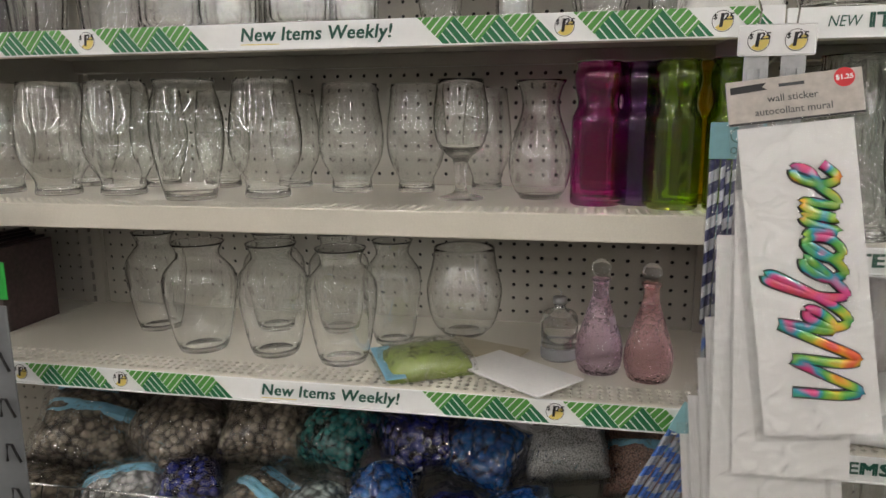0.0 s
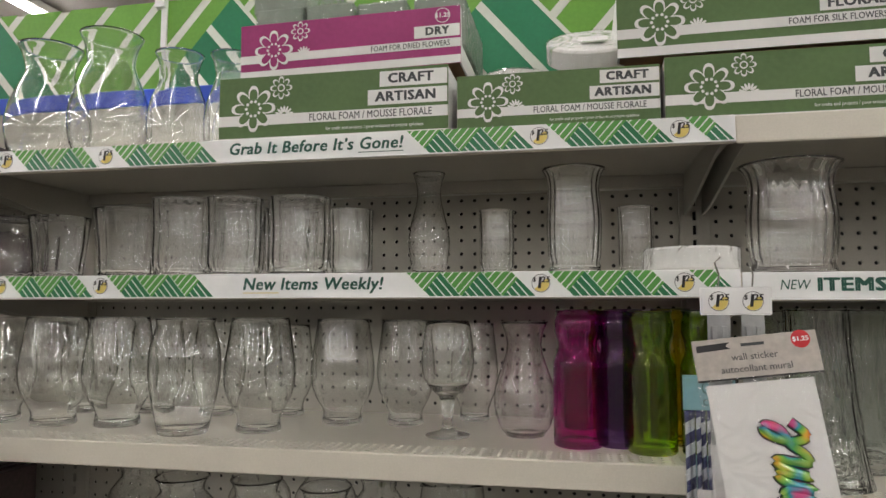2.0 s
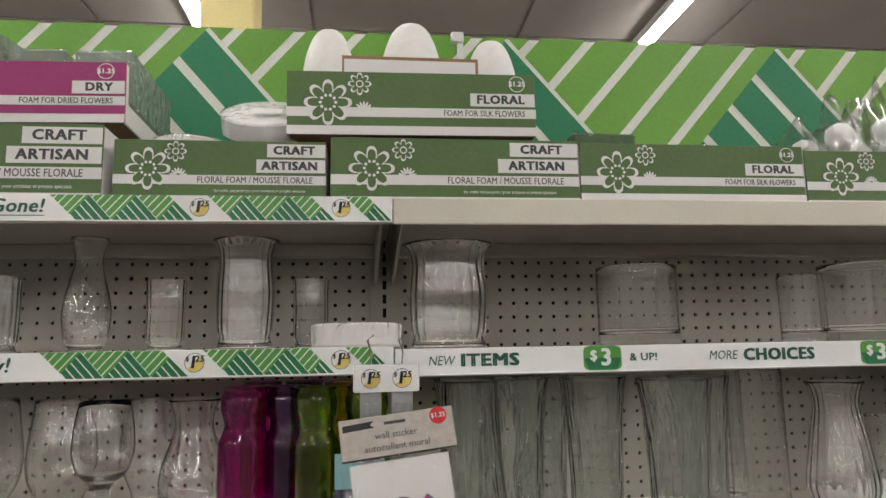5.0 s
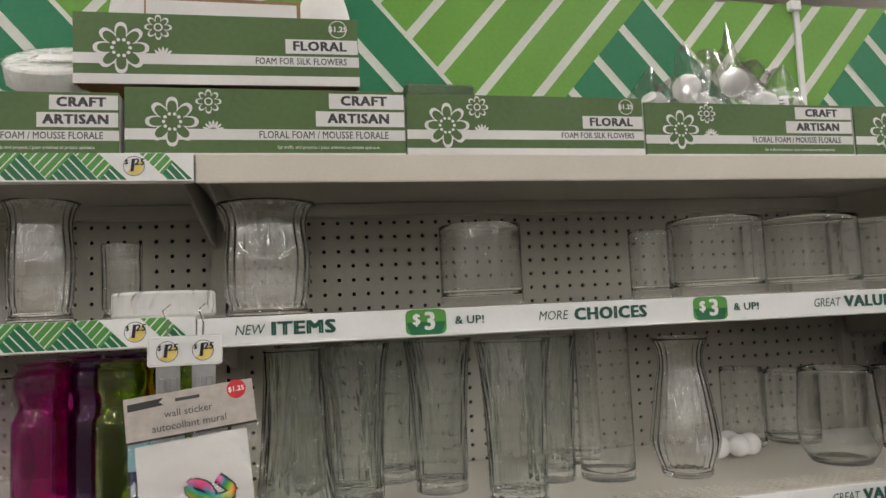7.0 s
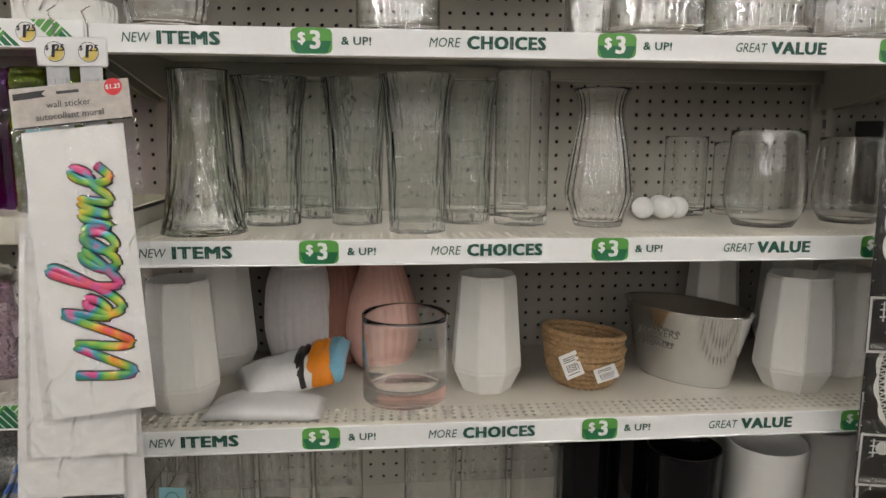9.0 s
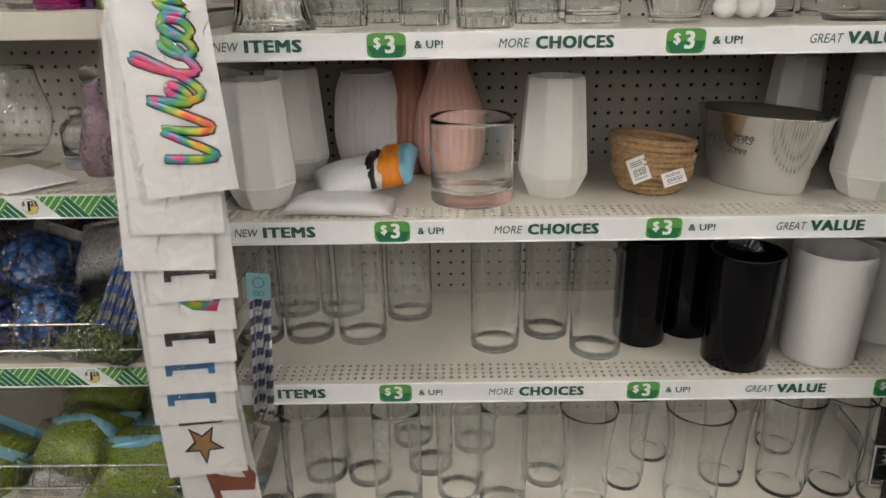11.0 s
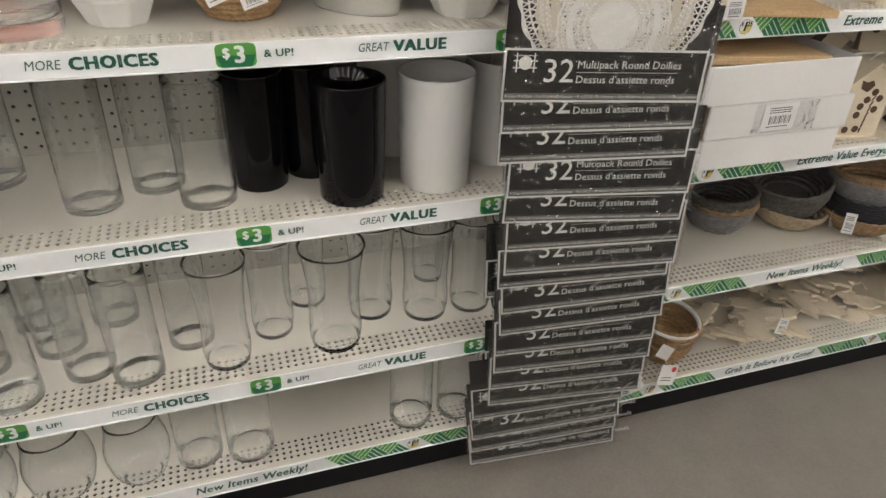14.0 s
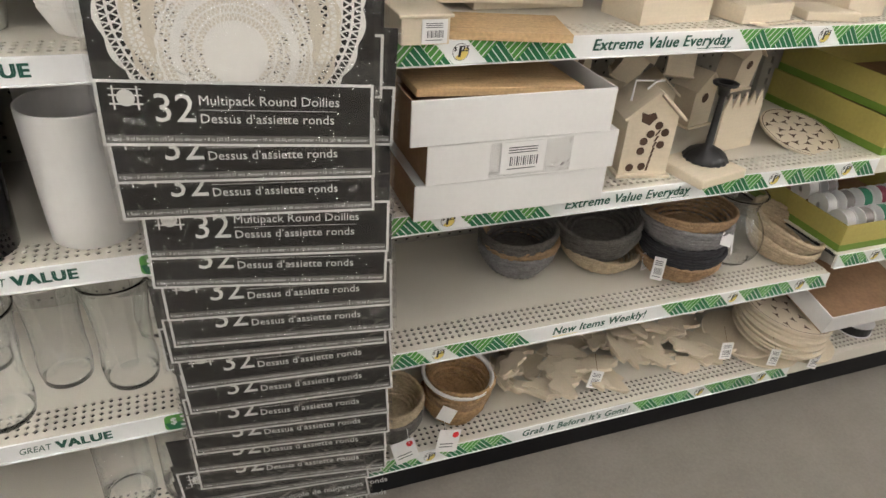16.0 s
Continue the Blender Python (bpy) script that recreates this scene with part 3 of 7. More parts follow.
# ---- glassware and other vessels: outlines as (radius, height), both from 0 to 1 ----
SHAPES = {
    "stemless_glass": [(0.60, 0), (0.64, 0.02), (0.60, 0.10), (0.66, 0.16), (0.90, 0.30), (1.0, 0.45), (0.99, 0.60), (0.90, 0.80), (0.82, 1.0)],
    "barrel_vase": [(0.66, 0), (0.70, 0.02), (0.88, 0.25), (1.0, 0.52), (0.98, 0.72), (0.84, 0.90), (0.80, 0.94), (0.84, 1.0)],
    "bud_vase": [(0.62, 0), (0.66, 0.02), (0.86, 0.10), (1.0, 0.28), (0.94, 0.45), (0.66, 0.68), (0.58, 0.80), (0.66, 0.92), (0.80, 1.0)],
    "ginger_vase": [(0.62, 0), (0.66, 0.02), (0.78, 0.14), (0.94, 0.42), (1.0, 0.60), (0.94, 0.72), (0.70, 0.82), (0.58, 0.87), (0.60, 0.93), (0.72, 1.0)],
    "carafe_vase": [(0.70, 0), (0.74, 0.02), (0.92, 0.14), (1.0, 0.32), (0.90, 0.52), (0.64, 0.72), (0.58, 0.80), (0.66, 0.92), (0.78, 1.0)],
    "fishbowl_vase": [(0.55, 0), (0.60, 0.02), (0.85, 0.15), (1.0, 0.42), (0.98, 0.60), (0.85, 0.82), (0.80, 1.0)],
    "tapered_tumbler": [(0.76, 0), (0.79, 0.02), (0.84, 0.3), (0.92, 0.65), (1.0, 1.0)],
    "flared_vase": [(0.72, 0), (0.75, 0.02), (0.77, 0.3), (0.82, 0.6), (0.90, 0.85), (1.0, 1.0)],
    "cone_vase": [(1.0, 0), (0.98, 0.02), (0.88, 0.15), (0.76, 0.45), (0.68, 0.8), (0.67, 0.97), (0.69, 1.0)],
    "cylinder_vase": [(0.95, 0), (1.0, 0.02), (1.0, 0.3), (1.0, 0.7), (1.0, 1.0)],
    "footed_holder": [(0.86, 0), (0.90, 0.02), (0.82, 0.10), (0.94, 0.16), (0.96, 0.5), (0.97, 0.8), (1.0, 1.0)],
    "hurricane_vase": [(0.78, 0), (0.82, 0.02), (0.76, 0.10), (0.82, 0.18), (0.86, 0.5), (0.80, 0.78), (0.86, 0.92), (1.0, 1.0)],
    "pear_vase": [(0.70, 0), (0.74, 0.02), (0.78, 0.06), (1.0, 0.22), (0.98, 0.34), (0.80, 0.62), (0.66, 0.80), (0.70, 0.92), (0.84, 1.0)],
    "bowl_vase": [(0.72, 0), (0.76, 0.02), (0.98, 0.20), (1.0, 0.45), (0.94, 0.75), (0.90, 1.0)],
    "curved_tumbler": [(0.72, 0), (0.76, 0.02), (0.82, 0.16), (0.78, 0.35), (0.80, 0.6), (0.90, 0.85), (1.0, 1.0)],
    "tinted_bottle": [(0.92, 0), (0.97, 0.02), (1.0, 0.06), (1.0, 0.56), (0.94, 0.64), (0.80, 0.70), (0.80, 0.76), (0.92, 0.84), (0.92, 0.92), (0.84, 0.97), (0.90, 1.0)],
}
VESSELS = {}
# optic ribs: upright flutes pressed into the inside of the wall
RIBS = {"footed_holder": 18, "hurricane_vase": 22, "pear_vase": 24, "tapered_tumbler": 16}


def optic(kind, wall):
    line = smooth_line(SHAPES[kind], 4)

    def flute(a, z, q):
        edge = min(line, key=lambda p: abs(p[1] - z))[0]
        inside = q < edge - wall * 0.5 and 0.08 < z < 0.97
        return q + (wall * 0.34 * math.cos(a * RIBS[kind] + 0.5 * math.sin(9 * z)) if inside else 0.0)
    return flute


def vessel(kind, x, y, z, r, h, label, group, category="vase", wall=0.034, foot=0.04, material=None, name=None, turn=0.0):
    material = material or REAL_GLASS
    key = (kind, material.name, foot)
    y = min(y, BACK - 0.004 - r)
    m = pose(x, y, z, 0, 0, turn) @ Matrix.Diagonal((r, r, h, 1))
    e = thing(name or kind, (0, 0, 0), label, category, group)
    if key not in VESSELS:
        out = smooth_line(SHAPES[kind], 4)
        inner = [(max(a - wall, 0.0), b) for a, b in reversed(out) if b > foot]
        inner = [(inner[0][0], 0.996)] + inner[1:] + [(inner[-1][0] * 0.8, foot), (0.0, foot * 0.9)]
        bm = lathe([(0.0, 0.012)] + [(out[0][0] * 0.8, 0.008)] + out + inner, 40 if kind not in RIBS else RIBS[kind] * 6,
                   squash=optic(kind, wall) if kind in RIBS else None)
        b = part("body", bm, material, e, smooth=True)
        rt = out[-1][0]
        rm = part("rim", lathe([(rt - wall * 0.9, 1.0005), (rt - wall * 0.5, 1.007), (rt - wall * 0.1, 1.0005), (rt - wall * 0.5, 1.0003), (rt - wall * 0.9, 1.0005)], 40), GLASS if material in (REAL_GLASS, PATTERN) else material, e, "polished glass rim", smooth=True)
        VESSELS[key] = (b.data, rm.data)
    else:
        share("body", VESSELS[key][0], e)
        share("rim", VESSELS[key][1], e, label="polished glass rim")
    e.matrix_basis = m
    return e


CLEAR = "clear glass {} standing on the shelf"
TOP = {n: [z + 0.0165 for z in LEVELS[n]] for n in LEVELS}

# bay A, third shelf: drinking glasses, vases and tinted bottles
zs = TOP["A"][2]
for x, y, r, h in ((-1.001, 1.075, 0.053, 0.182), (-0.881, 1.062, 0.058, 0.182), (-0.769, 1.077, 0.058, 0.182), (-0.508, 1.073, 0.057, 0.181),
                   (-0.400, 1.170, 0.055, 0.178), (-0.290, 1.180, 0.049, 0.176), (-0.53, 1.24, 0.045, 0.165), (-0.180, 1.245, 0.042, 0.170),
                   (-0.66, 1.215, 0.047, 0.170), (-0.93, 1.21, 0.05, 0.175), (-0.79, 1.22, 0.05, 0.175)):
    vessel("stemless_glass", x, y, zs, r, h, "clear stemless drinking glass on the cream metal shelf", "stemless glasses", "glass")
vessel("barrel_vase", -0.620, 1.035, zs, 0.056, 0.181, CLEAR.format("barrel-shaped vase"), "")
vessel("bud_vase", -0.081, 1.115, zs, 0.048, 0.176, CLEAR.format("bud vase with a flared lip"), "")
goblet = thing("goblet", (-0.198, 1.085, zs), "clear stemmed glass goblet on the metal shelf", "goblet")
prof = smooth_line([(0.034, 0.0), (0.034, 0.003), (0.012, 0.010), (0.008, 0.025), (0.010, 0.045), (0.014, 0.060), (0.032, 0.078), (0.041, 0.105), (0.040, 0.140), (0.034, 0.178)], 4)
part("bowl", lathe([(0, 0.001)] + prof + [(a - 0.0016, b) for a, b in reversed(prof) if b > 0.076] + [(0.018, 0.074), (0, 0.072)], 36), REAL_GLASS, goblet, smooth=True)
for nm, tint, x, y, r, h, word in (("magenta_glass", (0.74, 0.015, 0.50), 0.002, 1.050, 0.036, 0.195, "magenta"), ("purple_glass", (0.30, 0.03, 0.46), 0.060, 1.062, 0.033, 0.194, "dark purple"),
                                   ("green_glass", (0.52, 0.76, 0.02), 0.102, 1.022, 0.034, 0.193, "lime green"), ("amber_glass", (0.75, 0.55, 0.03), 0.138, 1.092, 0.032, 0.196, "amber"),
                                   ("green_glass_2", (0.46, 0.70, 0.02), 0.172, 1.016, 0.032, 0.194, "green"), ("magenta_glass_2", (0.74, 0.015, 0.50), 0.01, 1.17, 0.034, 0.195, "magenta"),
                                   ("purple_glass_2", (0.28, 0.05, 0.5), 0.075, 1.17, 0.034, 0.195, "purple")):
    g = real_glass(nm, tint)
    vessel("tinted_bottle", x, y, zs, r, h, f"{word} tinted glass bottle standing on the shelf", "tinted glass bottles", "bottle", material=g)

# bay A, fourth shelf
zs = TOP["A"][3]
for x, y, r, h in ((-0.773, 1.150, 0.052, 0.178), (-0.632, 1.059, 0.060, 0.180), (-0.502, 1.058, 0.057, 0.182), (-0.379, 1.040, 0.056, 0.181), (-0.325, 1.144, 0.048, 0.176),
                   (-0.56, 1.19, 0.055, 0.178), (-0.44, 1.20, 0.055, 0.178)):
    vessel("ginger_vase", x, y, zs, r, h, CLEAR.format("shouldered vase"), "shouldered glass vases")
vessel("fishbowl_vase", -0.215, 1.215, zs, 0.066, 0.155, CLEAR.format("round bowl vase"), "")
ROSE = real_glass("rose_glass", (0.90, 0.55, 0.60), bump=0.9, bump_scale=150, rough=0.05)
MAUVE = real_glass("mauve_glass", (0.80, 0.58, 0.76), bump=0.9, bump_scale=150, rough=0.05)
for x, y, g, w in ((0.015, 1.065, MAUVE, "mauve"), (0.085, 1.045, ROSE, "rose pink")):
    d = thing("decanter", (x, y, zs), f"{w} hammered glass decanter with a ball stopper", "decanter", "hammered decanters")
    prof = smooth_line([(0.027, 0), (0.030, 0.003), (0.0345, 0.02), (0.034, 0.045), (0.022, 0.085), (0.0125, 0.115), (0.0115, 0.135), (0.014, 0.139), (0.014, 0.143)], 4)
    part("bottle", lathe([(0, 0.001)] + prof + [(0.011, 0.143), (0.010, 0.115), (0.0, 0.11)], 36), g, d, smooth=True)
    bm = bmesh.new()
    bmesh.ops.create_uvsphere(bm, u_segments=18, v_segments=10, radius=0.0145, matrix=Matrix.Translation((0, 0, 0.158)))
    part("stopper", bm, REAL_GLASS, d, "clear glass ball stopper", smooth=True)
    part("label_tag", box(0.012, 0.0125, -0.012, 0.012, 0.06, 0.085), PAPER, d, "small white sticker") if w == "mauve" else None
GREY_PL = mat("grey_plastic", (0.20, 0.20, 0.21), 0.4)
sd = thing("oil_bottle", (-0.045, 1.116, zs), "small clear glass bottle with a grey base band", "bottle")
part("bottle", lathe(smooth_line([(0.027, 0), (0.029, 0.004), (0.029, 0.06), (0.024, 0.074), (0.010, 0.08), (0.009, 0.088)], 3) + [(0.007, 0.088), (0.007, 0.08), (0.026, 0.06), (0.026, 0.02), (0, 0.02)], 28), REAL_GLASS, sd, smooth=True)
part("band", lathe([(0.0296, 0.002), (0.0296, 0.018), (0.0291, 0.018), (0.0291, 0.002), (0.0296, 0.002)], 28), GREY_PL, sd, "grey band", smooth=True)
bm = lathe([(0, 0.088), (0.011, 0.088), (0.011, 0.098), (0.004, 0.100), (0, 0.1)], 16)
tube([(0, 0, 0.1), (0.002, 0, 0.106), (-0.004, 0, 0.112)], 0.0012, bm)
part("cap", bm, STEEL, sd, "small metal cap", smooth=True)

# bay A, second shelf, and its neighbour
zs = TOP["A"][1]
for x, y, r, h in ((-1.00, 1.08, 0.05, 0.112), (-0.901, 1.08, 0.051, 0.111), (-0.765, 1.08, 0.056, 0.120)):
    vessel("tapered_tumbler", x, y, zs, r, h, "clear tapered glass tumbler on the metal shelf", "tapered tumblers", "glass")
for x, y, r, h in ((-0.642, 1.05, 0.049, 0.130), (-0.547, 1.05, 0.0465, 0.129), (-0.433, 1.05, 0.0505, 0.126), (-0.60, 1.17, 0.048, 0.126), (-0.50, 1.17, 0.048, 0.126), (-0.40, 1.17, 0.04, 0.118)):
    vessel("footed_holder", x, y, zs, r, h, "clear ribbed glass candle holder on the metal shelf", "glass candle holders", "candle holder")
vessel("footed_holder", -0.35, 1.06, zs, 0.036, 0.106, "small clear glass candle holder on the shelf", "glass candle holders", "candle holder")
vessel("bud_vase", -0.225, 1.07, zs, 0.0325, 0.163, CLEAR.format("slim bud vase"), "")
vessel("footed_holder", -0.119, 1.08, zs, 0.028, 0.102, "small clear votive glass on the shelf", "votive glasses", "votive")
vessel("hurricane_vase", 0.0, 1.045, zs, 0.047, 0.156, CLEAR.format("hurricane vase"), "hurricane vases")
vessel("footed_holder", 0.090, 1.08, zs, 0.027, 0.102, "small clear votive glass on the shelf", "votive glasses", "votive")
FOAM = mat("white_foam", (0.78, 0.78, 0.76), 0.75, vary=0.06, scale=60, bump=0.25, fine=500)
def foam_disc(x, y, z, r, h, tilt=0, turn=0, label="white foam craft disc lying on the shelf"):
    e = thing("foam_disc", (x, y, z), label, "foam disc", "white foam discs", tilt=tilt, turn=turn)
    part("disc", lathe([(0, 0), (r - 0.003, 0), (r, 0.003), (r, h - 0.003), (r - 0.003, h), (0, h)], 40), FOAM, e, smooth=False)
    part("wrap", lathe([(r + 0.001, 0.002), (r + 0.001, h + 0.0006), (0, h + 0.0008)], 40), FILM, e, "clear shrink wrap", smooth=True)
    return e
foam_disc(0.158, 1.010, zs, 0.063, 0.032, label="white foam disc lying at the front of the shelf")

zs = TOP["B"][1]
vessel("hurricane_vase", 0.288, 1.010, zs, 0.066, 0.148, CLEAR.format("large hurricane vase"), "hurricane vases")
for x, y, r, h in ((0.603, 1.09, 0.063, 0.123), (0.900, 1.11, 0.036, 0.110), (0.985, 1.06, 0.074, 0.122), (1.152, 1.06, 0.079, 0.121), (1.31, 1.06, 0.066, 0.118)):
    vessel("cylinder_vase", x, y, zs, r, h, "short clear thick-based glass cylinder on the shelf", "short glass cylinders", wall=0.04, foot=0.13)

# bay B, third shelf: tall vases
zs = TOP["B"][2]
vessel("cone_vase", 0.319, 1.030, zs, 0.061, 0.229, "clear rippled glass vase standing upside down", "", material=PATTERN)
for x, y, r, h in ((0.402, 1.130, 0.060, 0.228), (0.536, 1.130, 0.054, 0.227), (0.628, 1.030, 0.056, 0.226), (0.715, 1.130, 0.050, 0.224), (0.47, 1.22, 0.055, 0.226), (0.34, 1.22, 0.055, 0.226)):
    vessel("flared_vase", x, y, zs, r, h, "tall clear moulded glass vase with a flared rim", "tall flared vases", material=PATTERN, foot=0.07)
for x, y, r, h in ((0.800, 1.108, 0.043, 0.239), (0.80, 1.235, 0.042, 0.239), (1.132, 1.235, 0.038, 0.140), (1.235, 1.235, 0.046, 0.130)):
    vessel("cylinder_vase", x, y, zs, r, h, CLEAR.format("cylinder vase"), "glass cylinder vases", foot=0.05)
vessel("pear_vase", 0.919, 1.077, zs, 0.053, 0.213, CLEAR.format("pear-shaped vase"), "")
vessel("bowl_vase", 1.189, 1.065, zs, 0.062, 0.150, CLEAR.format("rounded bowl vase"), "bowl vases")
vessel("bowl_vase", 1.36, 1.10, zs, 0.058, 0.140, CLEAR.format("rounded bowl vase"), "bowl vases")
bag = thing("bag_of_foam_balls", (1.05, 1.15, zs), "clear bag of white foam balls on the shelf", "foam balls")
for i, (a, b, c) in enumerate(((-0.028, 0.0, 0.019), (0.006, -0.006, 0.02), (0.034, 0.004, 0.019), (0.012, 0.03, 0.02))):
    bm = bmesh.new()
    bmesh.ops.create_icosphere(bm, subdivisions=3, radius=0.019, matrix=Matrix.Translation((a, b, c)))
    part("foam_ball", bm, FOAM, bag, smooth=True)

# bay B, fourth shelf: ceramics, baskets, tin
zs = TOP["B"][3]
CERAMIC = mat("white_glazed_ceramic", (0.74, 0.73, 0.70), 0.33, vary=0.03, scale=8)
CER_GREY = mat("grey_matt_ceramic", (0.60, 0.58, 0.59), 0.5, vary=0.05)
CER_PINK = mat("blush_pink_ceramic", (0.62, 0.36, 0.30), 0.48, vary=0.06)
CER_TERRA = mat("terracotta_ceramic", (0.30, 0.13, 0.09), 0.6, vary=0.08)
FACET = None
for x, y, r, h, t in ((0.275, 1.035, 0.056, 0.197, 12), (0.743, 1.079, 0.057, 0.190, 0), (1.251, 1.046, 0.062, 0.189, 5), (1.372, 1.107, 0.056, 0.185, 10), (0.30, 1.20, 0.056, 0.195, 20), (1.20, 1.235, 0.052, 0.20, 8), (1.345, 1.235, 0.052, 0.20, 3)):
    e = thing("faceted_vase", (0, 0, 0), "white ceramic vase with flat facets on the shelf", "vase", "white faceted vases")
    if FACET is None:
        bm = lathe([(0, 0), (0.70, 0), (1.0, 0.2), (0.80, 1.0), (0.73, 1.0), (0.74, 0.8), (0, 0.75)], 8)
        bmesh.ops.bevel(bm, geom=[ed for ed in bm.edges], offset=0.022, segments=2, affect="EDGES")
        FACET = part("body", bm, CERAMIC, e).data
    else:
        share("body", FACET, e)
    e.matrix_basis = pose(x, y, zs, 0, 0, t + 22.5) @ Matrix.Diagonal((r * 1.03, r * 1.03, h, 1))


def ribbed(x, y, r, h, prof, material, label, ribs=26):
    e = thing("ribbed_vase", (x, min(y, BACK - 0.004 - r), zs), label, "vase", "ribbed ceramic vases")
    p = smooth_line([(a * r, b * h) for a, b in prof], 5)
    bm = lathe([(0, 0)] + p + [(p[-1][0] * 0.85, h), (p[-1][0] * 0.8, h * 0.9), (0, h * 0.85)], 156,
               squash=lambda a, z, q: q * (1 + 0.028 * abs(math.sin(a * ribs / 2)) * (1 if 0.03 * h < z < 0.95 * h else 0.2)))
    part("body", bm, material, e, smooth=True)


ribbed(0.430, 1.215, 0.060, 0.185, [(0.66, 0), (0.80, 0.06), (0.97, 0.3), (1.0, 0.5), (0.92, 0.8), (0.76, 0.97), (0.76, 1.0)], CER_GREY, "grey ribbed ceramic vase at the back of the shelf")
ribbed(0.575, 1.195, 0.064, 0.215, [(0.55, 0), (0.75, 0.06), (0.97, 0.25), (1.0, 0.38), (0.86, 0.6), (0.60, 0.82), (0.50, 0.93), (0.60, 1.0)], CER_PINK, "blush pink ribbed ceramic vase with a slim neck")
ribbed(0.505, 1.235, 0.055, 0.215, [(0.55, 0), (0.75, 0.06), (0.97, 0.25), (1.0, 0.38), (0.86, 0.6), (0.60, 0.82), (0.50, 0.93), (0.60, 1.0)], CER_TERRA, "terracotta ribbed ceramic vase at the back")
vessel("cylinder_vase", 0.610, 1.055, zs, 0.067, 0.133, "wide clear glass cylinder with a thick base", "short glass cylinders", wall=0.04, foot=0.14)


def rope_ring(bm, R, z, r, n=64, twist=30, oval=1.0, dz=0.0, wob=0.0, seed=0):
    rings = []
    for k in range(n):
        a = k * math.tau / n
        ring = []
        for j in range(6):
            b = j * math.tau / 6
            q = r * (1 + 0.22 * math.sin(a * twist + b * 2))
            rr = R + q * math.cos(b) + wob * math.sin(3 * a + seed)
            ring.append(bm.verts.new((rr * math.cos(a), rr * math.sin(a) * oval, z + q * math.sin(b) + dz * math.cos(a))))
        rings.append(ring)
    for k in range(n):
        u, v2 = rings[k], rings[(k + 1) % n]
        for j in range(6):
            bm.faces.new((u[j], v2[j], v2[(j + 1) % 6], u[(j + 1) % 6]))


def rope_bowl(parent, r0, r1, h, material, name="bowl", z=0.0, rows=8, tilt=0.0, rope=None, twist=30, at=None):
    bm = bmesh.new()
    rope = rope or h / rows * 0.62
    for i in range(rows):
        t = i / (rows - 1)
        R = r0 + (r1 - r0) * math.sin(t * math.pi / 2) ** 0.9
        rope_ring(bm, R, rope + t * (h - 2 * rope), rope, twist=twist, wob=0.0012, seed=i)
    bmesh.ops.create_circle(bm, cap_ends=True, segments=32, radius=r0, matrix=Matrix.Translation((0, 0, rope)))
    o = part(name, bm, material, parent, smooth=True)
    o.matrix_basis = at if at is not None else pose(0, 0, z, tilt, 0, 0)
    return o


SEAGRASS = mat("seagrass_rope", (0.37, 0.235, 0.115), 0.8, vary=0.3, scale=90, bump=0.5, fine=300)
def tag_card(parent, at, w=0.028, h=0.034, name="price_tag", bars=True):
    o = part(name, box(-w / 2, w / 2, -0.0004, 0.0004, -h, 0), PAPER, parent, "white card tag with a barcode")
    o.matrix_basis = at
    if bars:
        polys = [[(-w * 0.3 + i * w * 0.05, -h * 0.75), (-w * 0.3 + i * w * 0.05 + w * (0.015 + 0.015 * (i % 3 == 0)), -h * 0.75), (-w * 0.3 + i * w * 0.05 + w * (0.015 + 0.015 * (i % 3 == 0)), -h * 0.45), (-w * 0.3 + i * w * 0.05, -h * 0.45)] for i in range(13)]
        polys += [[(-w * 0.35, -h * q), (w * 0.3, -h * q), (w * 0.3, -h * q + h * 0.03), (-w * 0.35, -h * q + h * 0.03)] for q in (0.18, 0.26, 0.34, 0.86)]
        flat_print("barcode", polys, [0] * len(polys), [INK_GREY], o, y=-0.0012)
    return o


bk = thing("basket_stack", (0.912, 1.098, zs), "three nested seagrass rope baskets with card tags", "basket")
for i, tl in enumerate((0, 3, 7)):
    rope_bowl(bk, 0.047, 0.061 + 0.002 * i, 0.046, SEAGRASS, "basket", rows=5, at=pose(-0.003 * i, 0, 0.022 * i, 1.5 * i, tl * 0.9, 25 * i))
tag_card(bk, pose(-0.046, -0.060, 0.066, -8, -22, 0), 0.030, 0.040)
tag_card(bk, pose(0.012, -0.069, 0.046, -20, -18, 0), 0.036, 0.022)

TIN = mat("galvanised_tin", (0.82, 0.83, 0.84), 0.14, metal=1.0, vary=0.08, scale=14, bump=0.10, fine=18)
tin = thing("tin_planter", (1.090, 1.105, zs), "oval galvanised tin planter with a flared rim", "planter", turn=-50)
bm = lathe([(0, 0.002), (0.070, 0.0), (0.072, 0.004), (0.098, 0.122), (0.101, 0.124), (0.100, 0.127), (0.096, 0.125), (0.068, 0.006), (0, 0.006)], 64)
bmesh.ops.transform(bm, matrix=Matrix.Diagonal((1.12, 0.62, 1, 1)), verts=bm.verts)
part("body", bm, TIN, tin, smooth=True)
o = share("lettering", text_mesh("FLOWERS", 0.017, INK_GREY, 0, 0, "CENTER"), tin, pose(-0.02, -0.0600, 0.085, -12, 0, 3))
o = share("lettering", text_mesh("FLOWERS", 0.012, INK_GREY, 0, 0, "CENTER"), tin, pose(-0.02, -0.0565, 0.064, -12, 0, 3))

